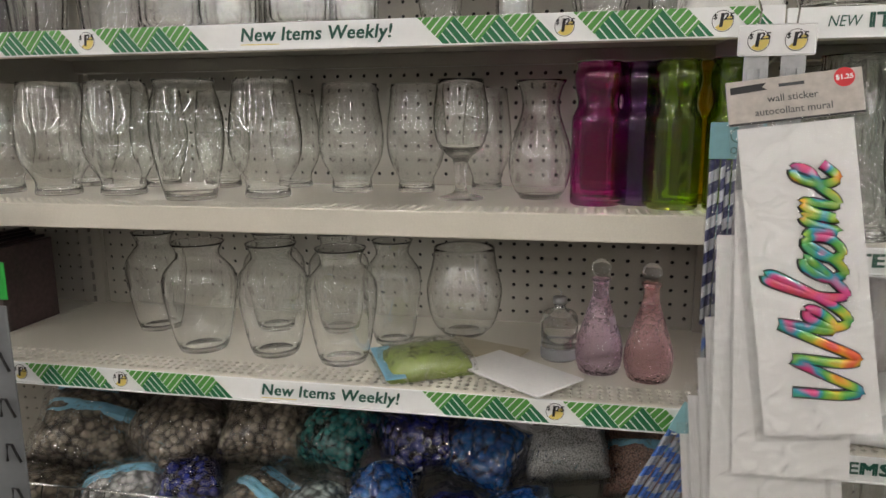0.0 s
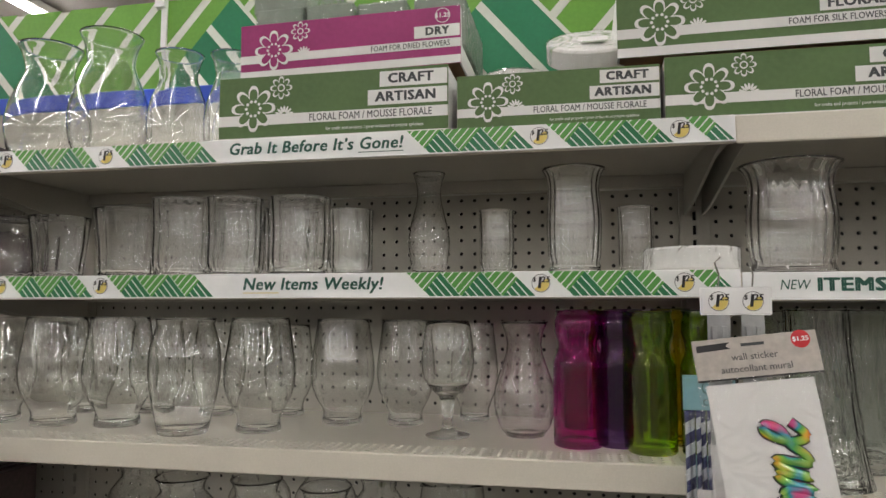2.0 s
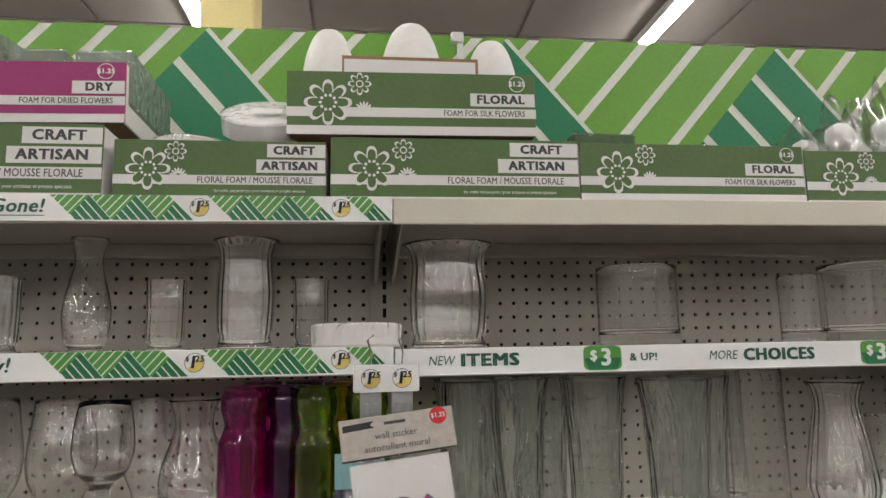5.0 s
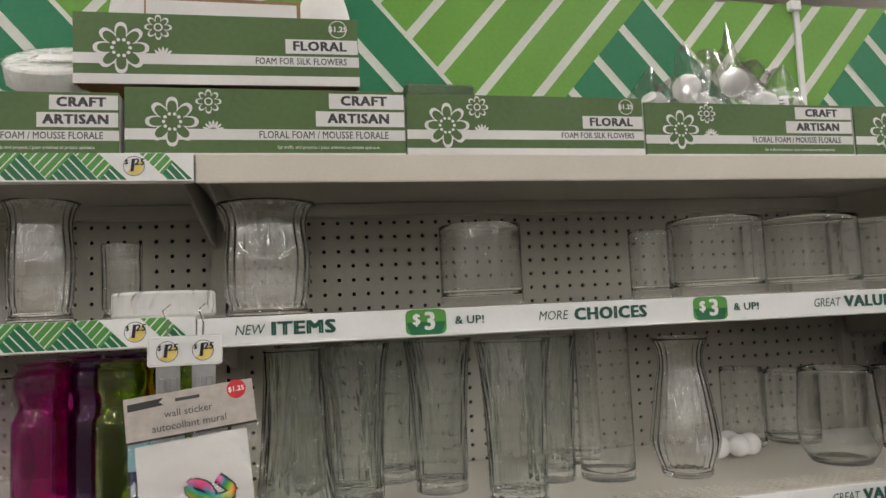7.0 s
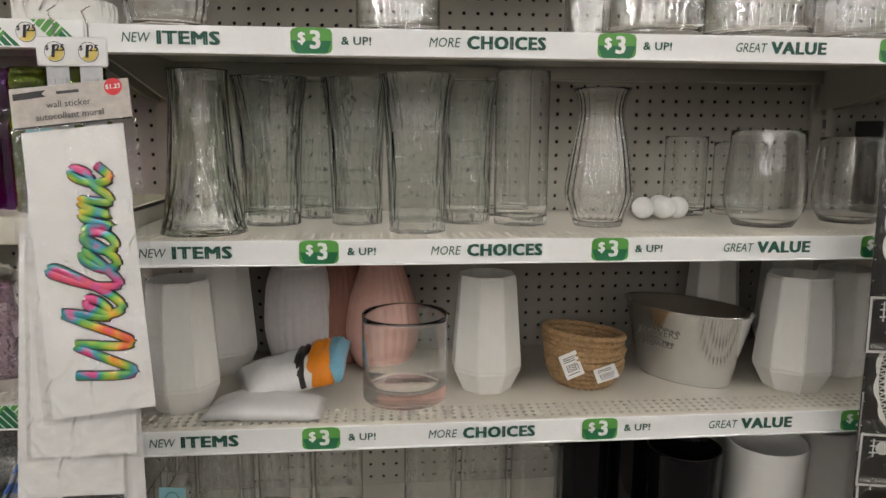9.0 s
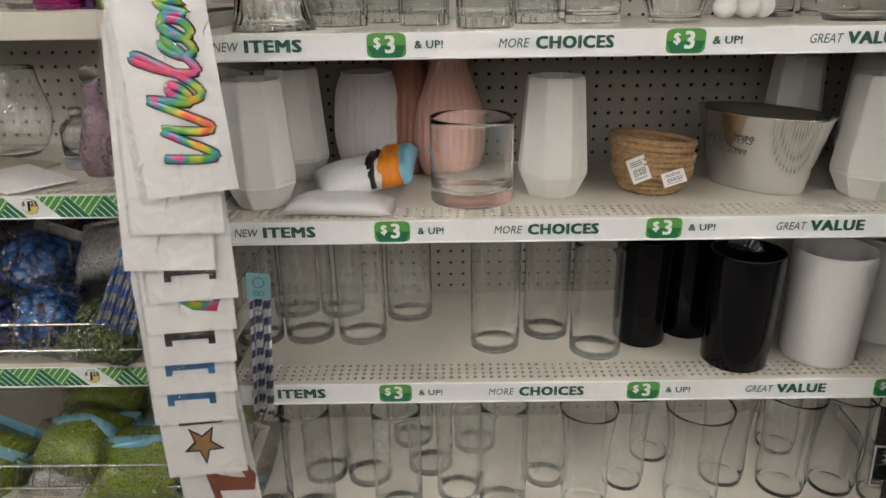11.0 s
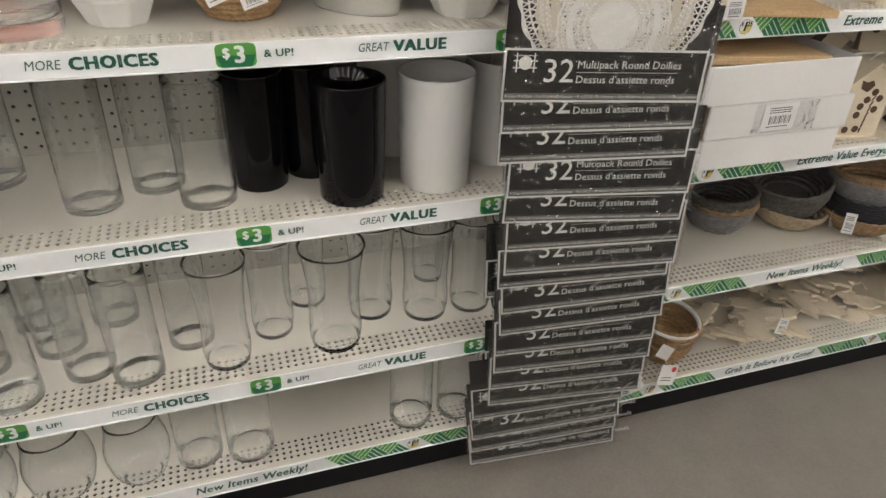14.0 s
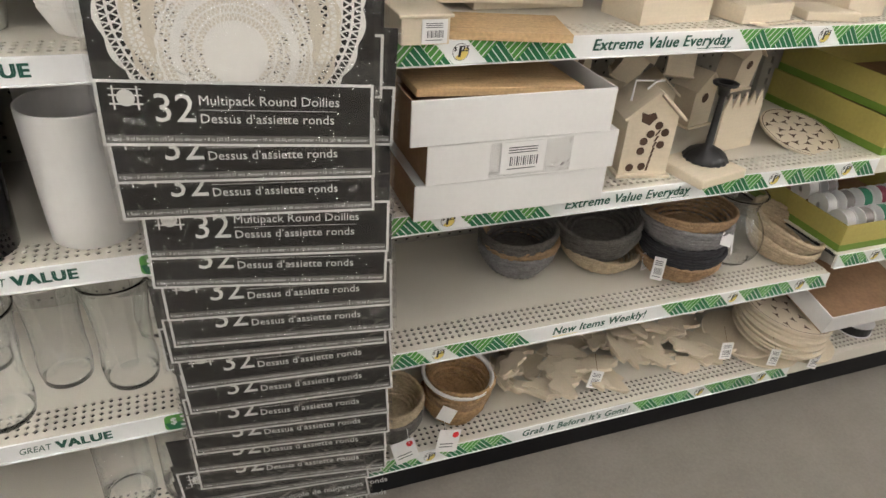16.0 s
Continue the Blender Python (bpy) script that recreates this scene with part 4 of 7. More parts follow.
# plump bags
def pillow(w, d, h, seed=0, n=14, m=10, sag=0.5, crumple=0.12):
    bm = bmesh.new()
    sheets = []
    for sgn in (1, -1):
        grid = []
        for i in range(n + 1):
            row = []
            for j in range(m + 1):
                u, v3 = 2 * i / n - 1, 2 * j / m - 1
                k = max(0.0, (1 - abs(u) ** 3) * (1 - abs(v3) ** 3)) ** 0.6
                nz = noise.noise(Vector((u * 1.7 + seed * 3.1, v3 * 1.7, seed * 7.7))) * crumple * 4
                nf = noise.noise(Vector((u * 5 + seed, v3 * 5, seed * 1.3 + sgn))) * crumple
                zz = (h * k * (1 + nz * 0.5 + nf) if sgn > 0 else h * 0.10 * k) * (1.0 if sgn > 0 else 0.2)
                edge = 1 + 0.06 * noise.noise(Vector((u * 3, v3 * 3, seed * 2.2)))
                row.append(bm.verts.new((u * w / 2 * edge, v3 * d / 2 * edge, max(zz, 0) + 0.002 + 0.006 * max(0, nz) * (1 - k))))
            grid.append(row)
        sheets.append(grid)
    for s, grid in enumerate(sheets):
        for i in range(n):
            for j in range(m):
                q = (grid[i][j], grid[i + 1][j], grid[i + 1][j + 1], grid[i][j + 1])
                bm.faces.new(q if s == 0 else q[::-1])
    bmesh.ops.remove_doubles(bm, verts=bm.verts, dist=0.0008)
    return bm


def grain_mat(name, c1, c2, scale, rough=0.4, bump=0.8, coat=0.5):
    m = mat(name, c1, rough, vary=0.1, coat=coat)
    nt = m.node_tree
    b = nt.nodes["Principled BSDF"]
    co = nt.nodes.new("ShaderNodeTexCoord")
    vo = nt.nodes.new("ShaderNodeTexVoronoi")
    vo.inputs["Scale"].default_value = scale
    nt.links.new(co.outputs["Object"], vo.inputs["Vector"])
    mix = nt.nodes.new("ShaderNodeMix")
    mix.data_type = "RGBA"
    mix.inputs["A"].default_value, mix.inputs["B"].default_value = (*c1, 1), (*c2, 1)
    nt.links.new(vo.outputs["Color"], mix.inputs["Factor"])
    # shade between grains painted into the colour: darker away from each cell centre
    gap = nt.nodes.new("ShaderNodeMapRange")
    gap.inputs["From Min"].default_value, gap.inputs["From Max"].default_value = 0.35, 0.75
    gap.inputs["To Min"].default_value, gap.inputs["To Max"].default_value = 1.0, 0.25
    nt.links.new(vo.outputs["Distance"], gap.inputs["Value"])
    grain_shade = nt.nodes.new("ShaderNodeVectorMath")
    grain_shade.operation = "SCALE"
    nt.links.new(mix.outputs["Result"], grain_shade.inputs[0])
    nt.links.new(gap.outputs["Result"], grain_shade.inputs["Scale"])
    nt.links.new(grain_shade.outputs[0], b.inputs["Base Color"])
    bp = nt.nodes.new("ShaderNodeBump")
    bp.inputs["Strength"].default_value, bp.inputs["Distance"].default_value = bump, 0.006
    bp.invert = True
    nt.links.new(vo.outputs["Distance"], bp.inputs["Height"])
    nt.links.new(bp.outputs["Normal"], b.inputs["Normal"])
    return m


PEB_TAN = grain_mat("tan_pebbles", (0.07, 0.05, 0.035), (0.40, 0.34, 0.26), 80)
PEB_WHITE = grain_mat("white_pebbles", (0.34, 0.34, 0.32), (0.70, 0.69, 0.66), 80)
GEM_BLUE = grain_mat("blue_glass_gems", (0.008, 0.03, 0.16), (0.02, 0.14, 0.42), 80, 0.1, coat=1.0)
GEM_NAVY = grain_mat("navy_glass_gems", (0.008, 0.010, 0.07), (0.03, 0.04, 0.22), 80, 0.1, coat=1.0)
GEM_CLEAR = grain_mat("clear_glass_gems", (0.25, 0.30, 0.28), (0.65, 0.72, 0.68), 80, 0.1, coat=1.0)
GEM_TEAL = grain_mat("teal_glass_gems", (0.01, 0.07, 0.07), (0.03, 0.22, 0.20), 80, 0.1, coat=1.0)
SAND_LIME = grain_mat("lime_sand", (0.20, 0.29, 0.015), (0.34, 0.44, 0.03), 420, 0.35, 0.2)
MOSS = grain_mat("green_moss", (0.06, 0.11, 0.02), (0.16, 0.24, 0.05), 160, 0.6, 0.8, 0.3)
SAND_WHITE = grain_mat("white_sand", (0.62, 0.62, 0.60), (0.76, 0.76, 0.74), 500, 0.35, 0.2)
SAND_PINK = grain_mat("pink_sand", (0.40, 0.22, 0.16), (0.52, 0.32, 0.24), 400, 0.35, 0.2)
SKY = mat("pale_blue_label", (0.22, 0.50, 0.66), 0.3)
ORANGE = mat("orange_label", (0.80, 0.26, 0.02), 0.3)


def bag_of(name, x, y, z, w, d, h, content, label, seed, turn=0, tilt=0, roll=0, header=SKY, film=True, category="bag", group=""):
    e = new(name)
    tagged(e, label, category, group)
    e.matrix_basis = pose(x, y, z, tilt, roll, turn)
    part("contents", pillow(w * 0.9, d * 0.86, h, seed), content, e, smooth=True)
    if film:
        part("film", pillow(w, d, h * 1.22, seed + 0.01, crumple=0.24), BAG_FILM, e, "clear plastic film", smooth=True)
    if header:
        bm = box(-w * 0.46, w * 0.46, d * 0.40, d * 0.52, 0.003, 0.005)
        part("header_label", bm, header, e, "printed header label")
        if header.name == "pale_blue_label" and w > 0.14:
            part("label_band", pillow(w * 0.9, d * 0.24, h * 1.02, seed), header, e, "pale blue label band", smooth=True).matrix_basis = pose(0, d * 0.12, 0.003)
    return e


WHITE_BAG = mat("white_plastic_bag", (0.72, 0.72, 0.72), 0.3, vary=0.04, coat=0.4)
b1 = bag_of("sand_bag", 0.400, 1.005, TOP["B"][3], 0.19, 0.10, 0.022, WHITE_BAG, "white bag of craft sand lying flat on the shelf", 1, -4, header=None, film=False)
b2 = bag_of("sand_bag", 0.425, 1.070, TOP["B"][3] + 0.028, 0.16, 0.11, 0.030, WHITE_BAG, "clear bag of white sand with an orange and blue label", 2, 18, 14, -8, header=None, film=False)
part("label_band", pillow(0.05, 0.115, 0.032, 2), ORANGE, b2, "orange label band", smooth=True).matrix_basis = pose(0.058, 0.0, 0.003, 0, -6, -24)
part("label_band", pillow(0.03, 0.115, 0.030, 3), SKY, b2, "pale blue label band", smooth=True).matrix_basis = pose(0.082, 0.0, 0.002, 0, -6, -24)
part("label_band", pillow(0.025, 0.10, 0.034, 4), BLACK, b2, "black label band", smooth=True).matrix_basis = pose(0.028, 0.0, 0.002, 0, -6, -24)

# bay B, fifth to seventh shelves
zs = TOP["B"][4]
for x, y, r, h in ((0.222, 1.108, 0.042, 0.215), (0.312, 1.119, 0.045, 0.215), (0.410, 1.113, 0.044, 0.215), (0.493, 1.202, 0.044, 0.215), (0.652, 1.076, 0.0435, 0.215), (0.749, 1.122, 0.041, 0.215), (0.827, 1.050, 0.0445, 0.206), (0.36, 1.22, 0.043, 0.215), (0.27, 1.22, 0.043, 0.215)):
    vessel("cylinder_vase", x, y, zs, r, h, "tall clear glass cylinder vase on the shelf", "glass cylinder vases")
GLOSS_BLACK = mat("gloss_black_glass", (0.004, 0.004, 0.005), 0.05, vary=0.1, spec=0.25)
MATT_WHITE = mat("white_coated_glass", (0.70, 0.69, 0.67), 0.42, vary=0.03)
SOLID = {}
def solid_vase(x, y, r, h, material, label, group):
    e = thing("coated_vase", (0, 0, 0), label, "vase", group)
    if material.name not in SOLID:
        SOLID[material.name] = part("body", lathe([(0, 0), (0.84, 0), (0.90, 0.015), (0.93, 0.3), (0.985, 0.97), (0.98, 1.0), (0.93, 1.0), (0.88, 0.3), (0.80, 0.06), (0, 0.05)], 56), material, e, smooth=True).data
    else:
        share("body", SOLID[material.name], e)
    e.matrix_basis = pose(x, min(y, BACK - 0.004 - r), zs) @ Matrix.Diagonal((r, r, h, 1))
for x, y, r, h in ((0.915, 1.09, 0.050, 0.196), (1.006, 1.12, 0.050, 0.196), (1.055, 1.008, 0.059, 0.199), (0.97, 1.215, 0.05, 0.19)):
    solid_vase(x, y, r, h, GLOSS_BLACK, "glossy black glass vase on the cream shelf", "black vases")
for x, y, r, h in ((1.204, 1.024, 0.065, 0.196), (1.350, 1.10, 0.065, 0.19), (1.175, 1.19, 0.068, 0.19), (1.30, 1.20, 0.07, 0.19)):
    solid_vase(x, y, r, h, MATT_WHITE, "white coated glass cylinder vase on the shelf", "white cylinder vases")
zs = TOP["B"][5]
for x, y, r, h in ((0.232, 1.000, 0.044, 0.225), (0.312, 1.000, 0.044, 0.225), (0.320, 1.110, 0.043, 0.222), (0.409, 1.100, 0.043, 0.222), (0.473, 1.005, 0.044, 0.222), (0.530, 1.13, 0.043, 0.222), (0.585, 1.050, 0.042, 0.222), (0.666, 1.015, 0.043, 0.222), (0.755, 1.090, 0.040, 0.22), (0.49, 1.22, 0.043, 0.222), (0.62, 1.20, 0.043, 0.222)):
    vessel("cylinder_vase", x, y, zs, r, h, "tall clear glass cylinder vase on the shelf", "glass cylinder vases")
for x, y, r, h in ((0.817, 1.012, 0.052, 0.212), (0.905, 1.075, 0.048, 0.21), (1.014, 1.012, 0.060, 0.211), (1.100, 1.085, 0.052, 0.21), (1.203, 1.055, 0.056, 0.21), (1.300, 1.055, 0.052, 0.21), (0.98, 1.16, 0.05, 0.21), (1.25, 1.18, 0.05, 0.21), (1.375, 1.02, 0.05, 0.21)):
    vessel("curved_tumbler", x, y, zs, r, h, "clear waisted glass vase on the shelf", "waisted glass vases")
zs = TOP["B"][6]
for x, y, r, h in ((0.235, 1.030, 0.062, 0.15), (0.370, 1.000, 0.060, 0.15), (0.500, 1.000, 0.060, 0.15), (0.631, 1.000, 0.057, 0.15), (0.34, 1.13, 0.058, 0.15)):
    vessel("fishbowl_vase", x, y, zs, r, h, "round clear glass bowl vase on the bottom shelf", "round bowl vases")
for x, y, r, h in ((0.735, 1.020, 0.043, 0.18), (0.832, 1.010, 0.045, 0.18), (1.162, 1.005, 0.045, 0.18), (1.262, 1.000, 0.043, 0.18)):
    vessel("cylinder_vase", x, y, zs, r, h, "clear glass cylinder vase on the bottom shelf", "glass cylinder vases")


# ---- cartons of floral foam on the top shelves ----
def petals(R, n, depth=0.22):
    return lambda a: R * (1 - depth * (1 - abs(math.cos(n * a / 2))) ** 1.3)


def flower_art(w, h):
    """White flower outlines in a box front of width w and height h."""
    polys = ring_polys(0.16 * w, 0.50 * h, petals(0.36 * h, 8, 0.42), 0.055 * h, 96)
    for k in range(10):
        a = k * math.tau / 10
        polys.append(disc_poly(0.16 * w + 0.115 * h * math.cos(a), 0.50 * h + 0.115 * h * math.sin(a), 0.025 * h, 8))
    polys += ring_polys(0.285 * w, 0.80 * h, petals(0.18 * h, 8, 0.4), 0.03 * h, 64)
    polys += ring_polys(0.285 * w, 0.80 * h, lambda a: 0.06 * h, 0.02 * h, 16)
    for k in range(7):
        a = math.radians(20 + k * 23)
        c = (0.30 * w + 0.10 * h * math.cos(a), 0.36 * h + 0.11 * h * math.sin(a))
        polys.append([(c[0] + 0.055 * h * math.cos(a) * math.cos(b) - 0.018 * h * math.sin(a) * math.sin(b), c[1] + 0.055 * h * math.sin(a) * math.cos(b) + 0.018 * h * math.cos(a) * math.sin(b)) for b in [q * math.tau / 10 for q in range(10)]])
    return polys


def rect(a, b, c, d):
    return [(a, c), (b, c), (b, d), (a, d)]


def foam_carton(x0, x1, y, z, h, kind, label, turn=0.0, roll=0.0, depth=0.27, open_top=True):
    w = x1 - x0
    e = thing("foam_carton", (x0, y, z), label, "carton", "cartons of floral foam", turn=turn)
    e.matrix_basis = pose(x0, y, z, 0, roll, turn)
    colour = BOX_PINK if kind == "DRY" else BOX_GREEN
    t = 0.003
    bm = box(0, w, 0, t, 0, h, 0.0006)
    part("front_panel", bm, colour, e)
    for a, b in ((0, t), (w - t, w)):
        part("side_panel", box(a, b, t, depth, 0.0, h * 0.98, 0.0006), BOX_WHITE, e, "white carton side")
    part("back_panel", box(t, w - t, depth - t, depth, 0, h * 0.98), KRAFT, e, "brown inside of the carton")
    part("bottom_panel", box(t, w - t, t, depth - t, 0, t), KRAFT, e)
    art = flower_art(w, h)
    if kind == "CRAFT":
        band, foot = (0.24, 0.40), (0.0, 0.05)
        rects = [rect(0.715 * w, w - 0.001, 0.72 * h, 0.95 * h), rect(0.665 * w, w - 0.001, 0.45 * h, 0.68 * h)]
    else:
        band, foot = (0.28, 0.43), (0.0, 0.14)
        rects = [rect((0.73 if kind == "FLORAL" else 0.80) * w, w - 0.001, 0.47 * h, 0.68 * h)]
    rects += [rect(0, w, band[0] * h, band[1] * h), rect(0, w, foot[0] * h, foot[1] * h)]
    flat_print("white_band", rects, [0] * len(rects), [BOX_WHITE], e, y=-0.0008, label="white printed bands")
    # flower over the band: filled green heart, then white outline
    cut = [[(0.16 * w + petals(0.36 * h, 8, 0.42)(a) * math.cos(a), 0.5 * h + petals(0.36 * h, 8, 0.42)(a) * math.sin(a)) for a in [k * math.tau / 64 for k in range(64)]]]
    flat_print("flower_ground", cut, [0], [colour], e, y=-0.0011)
    flat_print("flower_print", art, [0] * len(art), [BOX_WHITE], e, y=-0.0015, label="white flower outlines")
    if kind == "CRAFT":
        lettering("CRAFT", 0.2 * h, INK_GREY, e, 0.845 * w, 0.835 * h, bold=0.0009, wide=1.05)
        lettering("ARTISAN", 0.2 * h, INK_GREY, e, 0.825 * w, 0.565 * h, bold=0.0009, wide=1.05)
        lettering("FLORAL FOAM / MOUSSE FLORALE", 0.155 * h, INK_GREY, e, 0.935 * w, 0.315 * h, bold=0.0001, align="RIGHT", wide=0.78)
        lettering("for crafts and projects / pour artisanat et projets sp\u00e9ciaux", 0.075 * h, BOX_WHITE, e, 0.90 * w, 0.135 * h, align="RIGHT", wide=0.85)
    else:
        lettering(kind, 0.19 * h, INK_GREY, e, (0.855 if kind == "FLORAL" else 0.90) * w, 0.575 * h, bold=0.0008, wide=1.05)
        lettering("FOAM FOR SILK FLOWERS" if kind == "FLORAL" else "FOAM FOR DRIED FLOWERS", 0.135 * h, INK_GREY, e, 0.955 * w, 0.35 * h, bold=0.0001, align="RIGHT", wide=0.8)
        ring = ring_polys(0.925 * w, 0.84 * h, lambda a: 0.13 * h, 0.012 * h, 24)
        flat_print("price_ring", ring, [0] * len(ring), [BOX_WHITE], e, y=-0.0012)
        lettering("$1.25", 0.11 * h, BOX_WHITE, e, 0.925 * w, 0.84 * h, bold=0.0004)
    return e


zt = TOP["A"][0]
CRINKLE = glass("crumpled_film", (0.96, 0.96, 0.96), gloss=0.12, bump=0.9, bump_scale=22, base=0.13)
GC = "open green floral foam carton with white flower print"
foam_carton(-0.525, -0.172, 0.952, zt, 0.098, "CRAFT", GC)
foam_carton(-0.160, 0.117, 0.957, zt, 0.080, "CRAFT", "smaller green floral foam carton with white flower print")
foam_carton(0.123, 0.473, 0.957, zt, 0.088, "CRAFT", GC)
foam_carton(0.4755, 0.819, 0.958, zt, 0.086, "FLORAL", "open green carton of foam for silk flowers on the shelf")
foam_carton(0.8215, 1.167, 0.957, zt, 0.080, "CRAFT", GC)
foam_carton(1.172, 1.515, 0.957, zt, 0.080, "CRAFT", GC)
foam_carton(1.52, 1.865, 0.957, zt, 0.080, "CRAFT", GC)
foam_carton(-0.512, -0.160, 0.992, zt + 0.1085, 0.088, "DRY", "magenta carton of dry flower foam stacked on a green one", roll=-0.9, depth=0.22)
foam_carton(0.063, 0.415, 0.962, zt + 0.0925, 0.092, "FLORAL", "green floral foam carton stacked across two others", roll=-0.5, depth=0.22)
GREEN_FOAM = mat("green_floral_foam", (0.10, 0.16, 0.085), 0.85, vary=0.2, scale=60, bump=0.5, fine=500)
GREY_FOAM = mat("grey_green_dry_foam", (0.25, 0.30, 0.25), 0.8, vary=0.12, scale=60, bump=0.4, fine=500)


def foam_brick(x, y, z, w, d, h, material, label, turn=0, tilt=0, roll=0):
    e = new("foam_brick")
    tagged(e, label, "foam brick", "floral foam bricks")
    e.matrix_basis = pose(x, y, z, tilt, roll, turn)
    part("brick", box(-w / 2, w / 2, 0, d, 0, h, 0.003), material, e)
    part("wrap", box(-w / 2 - 0.001, w / 2 + 0.001, -0.001, d + 0.001, 0.0005, h + 0.001, 0.003), FILM, e, "clear shrink wrap")


zm = zt + 0.1085
DRYL = "grey-green dry foam brick in clear wrap"
for x in (-0.455, -0.37, -0.285, -0.195):
    foam_brick(x, 1.005, zm + 0.035 + 0.004 * (x < -0.3), 0.078, 0.20, 0.080, GREY_FOAM, DRYL + " standing in the magenta carton", roll=-0.9)
foam_brick(-0.462, 1.025, zm + 0.121, 0.10, 0.21, 0.068, GREY_FOAM, DRYL + " lying on top of others", turn=-6, tilt=3)
GFL = "green floral foam brick in clear wrap in a carton"
foam_brick(0.535, 1.02, zt + 0.04, 0.10, 0.2, 0.080, GREEN_FOAM, GFL, 0, 2, 1)
foam_brick(0.655, 1.03, zt + 0.03, 0.11, 0.2, 0.078, GREEN_FOAM, GFL, -3, 0, -1)
foam_brick(-0.24, 1.0, zt + 0.025, 0.09, 0.05, 0.078, GREEN_FOAM, GFL, 8, 0, -2)
foam_disc(0.030, 1.035, zt + 0.118, 0.066, 0.030, tilt=34, label="white foam disc with a sticker leaning on a carton")
part("sticker", box(-0.02, 0.022, -0.03, -0.005, 0.0362, 0.0366), PAPER, bpy.data.objects[sorted(o.name for o in bpy.data.objects if o.name.startswith("foam_disc"))[-1]], "printed sticker")
foam_disc(-0.085, 1.05, zt + 0.072, 0.052, 0.030, label="white foam disc lying in a carton")
for x, r, h, sq in ((0.115, 0.044, 0.208, 1.0), (0.245, 0.052, 0.222, 1.0), (0.375, 0.044, 0.198, 1.0)):
    e = thing("foam_egg", (x, 1.085, zt + 0.0965), "white foam cone sticking out of a green carton", "foam cone", "white foam cones")
    part("cone", lathe(smooth_line([(0.0, 0.0), (r * 0.8, 0.0), (r, 0.02), (r, h * 0.45), (r * 0.86, h * 0.75), (r * 0.5, h * 0.95), (0.0, h)], 4), 28), FOAM, e, smooth=True)
flap = thing("carton_flap", (0.215, 1.0, zt + 0.186), "raised white carton flap with brown inside", "carton flap", turn=0)
part("flap", box(-0.075, 0.12, 0.0, 0.003, 0.0, 0.035, 0.0005), BOX_WHITE, flap)
part("flap_back", box(-0.078, 0.125, 0.0045, 0.0075, 0.004, 0.042, 0.0005), KRAFT, flap)
for k, (x, y, w, h, tl) in enumerate(((0.92, 1.06, 0.13, 0.075, 10), (1.02, 1.05, 0.17, 0.10, -6))):
    e = new("foam_ball_bag")
    tagged(e, "clear plastic bag of white foam balls in a carton", "foam balls", "bags of foam balls")
    e.matrix_basis = pose(x, y, zt + 0.045, 0, tl, 0)
    for i in range(9):
        bm = bmesh.new()
        a, b, c = (i % 3 - 1) * w * 0.27, (i // 3 - 1) * 0.036, 0.022 + 0.012 * ((i * 7) % 4) + h * 0.3 * (i % 2)
        bmesh.ops.create_icosphere(bm, subdivisions=2, radius=0.023, matrix=Matrix.Translation((a, b, c)))
        part("foam_ball", bm, FOAM, e, smooth=True)
    part("film", pillow(w * 1.25, 0.15, h * 1.25, 9 + k, crumple=0.55), CRINKLE, e, "crumpled clear film", smooth=True)
e = new("foam_ball_bag")
tagged(e, "clear plastic bag of foam balls with a white label", "foam balls", "bags of foam balls")
e.matrix_basis = pose(1.105, 1.075, zt + 0.075, 68, 0, -12)
for i in range(4):
    bm = bmesh.new()
    bmesh.ops.create_icosphere(bm, subdivisions=2, radius=0.021, matrix=Matrix.Translation(((i % 2 - 0.5) * 0.05, (i // 2 - 1) * 0.045, 0.016)))
    part("foam_ball", bm, FOAM, e, smooth=True)
part("film", pillow(0.115, 0.15, 0.042, 12, crumple=0.5), CRINKLE, e, "crumpled clear film", smooth=True)
part("label_card", box(-0.026, 0.026, -0.03, 0.03, 0.045, 0.0458), PAPER, e, "white printed label")
rows = [rect(-0.02, 0.018, 0.02 - 0.007 * i, 0.023 - 0.007 * i) for i in range(6)]
o = flat_print("print_lines", rows, [0] * 6, [INK_GREY], e, y=0, at=pose(0, 0, 0.0466, -90, 0, 0))

# carafes and the blue-topped tray behind them
for x, y, r, h in ((-0.917, 1.06, 0.069, 0.215), (-0.795, 1.06, 0.067, 0.228), (-0.662, 1.06, 0.052, 0.185), (-0.575, 1.08, 0.046, 0.185), (-0.615, 1.17, 0.046, 0.18)):
    vessel("carafe_vase", x, y, zt, r, h, CLEAR.format("carafe vase with a flared lip"), "glass carafe vases")
BLUE = mat("cobalt_blue_board", (0.015, 0.07, 0.50), 0.4, vary=0.05)
tr = thing("display_tray", (-1.60, 1.20, zt), "cream perforated divider with a cobalt blue band", "divider")
part("panel", box(0, 1.07, 0, 0.006, 0, 0.145), BOARD, tr)
part("blue_band", box(0, 1.07, -0.006, -0.001, 0.145, 0.178, 0.001), BLUE, tr, "cobalt blue band")
BOOK = mat("dark_book_covers", (0.035, 0.022, 0.022), 0.45, vary=0.4, scale=14, per_object=0.6)
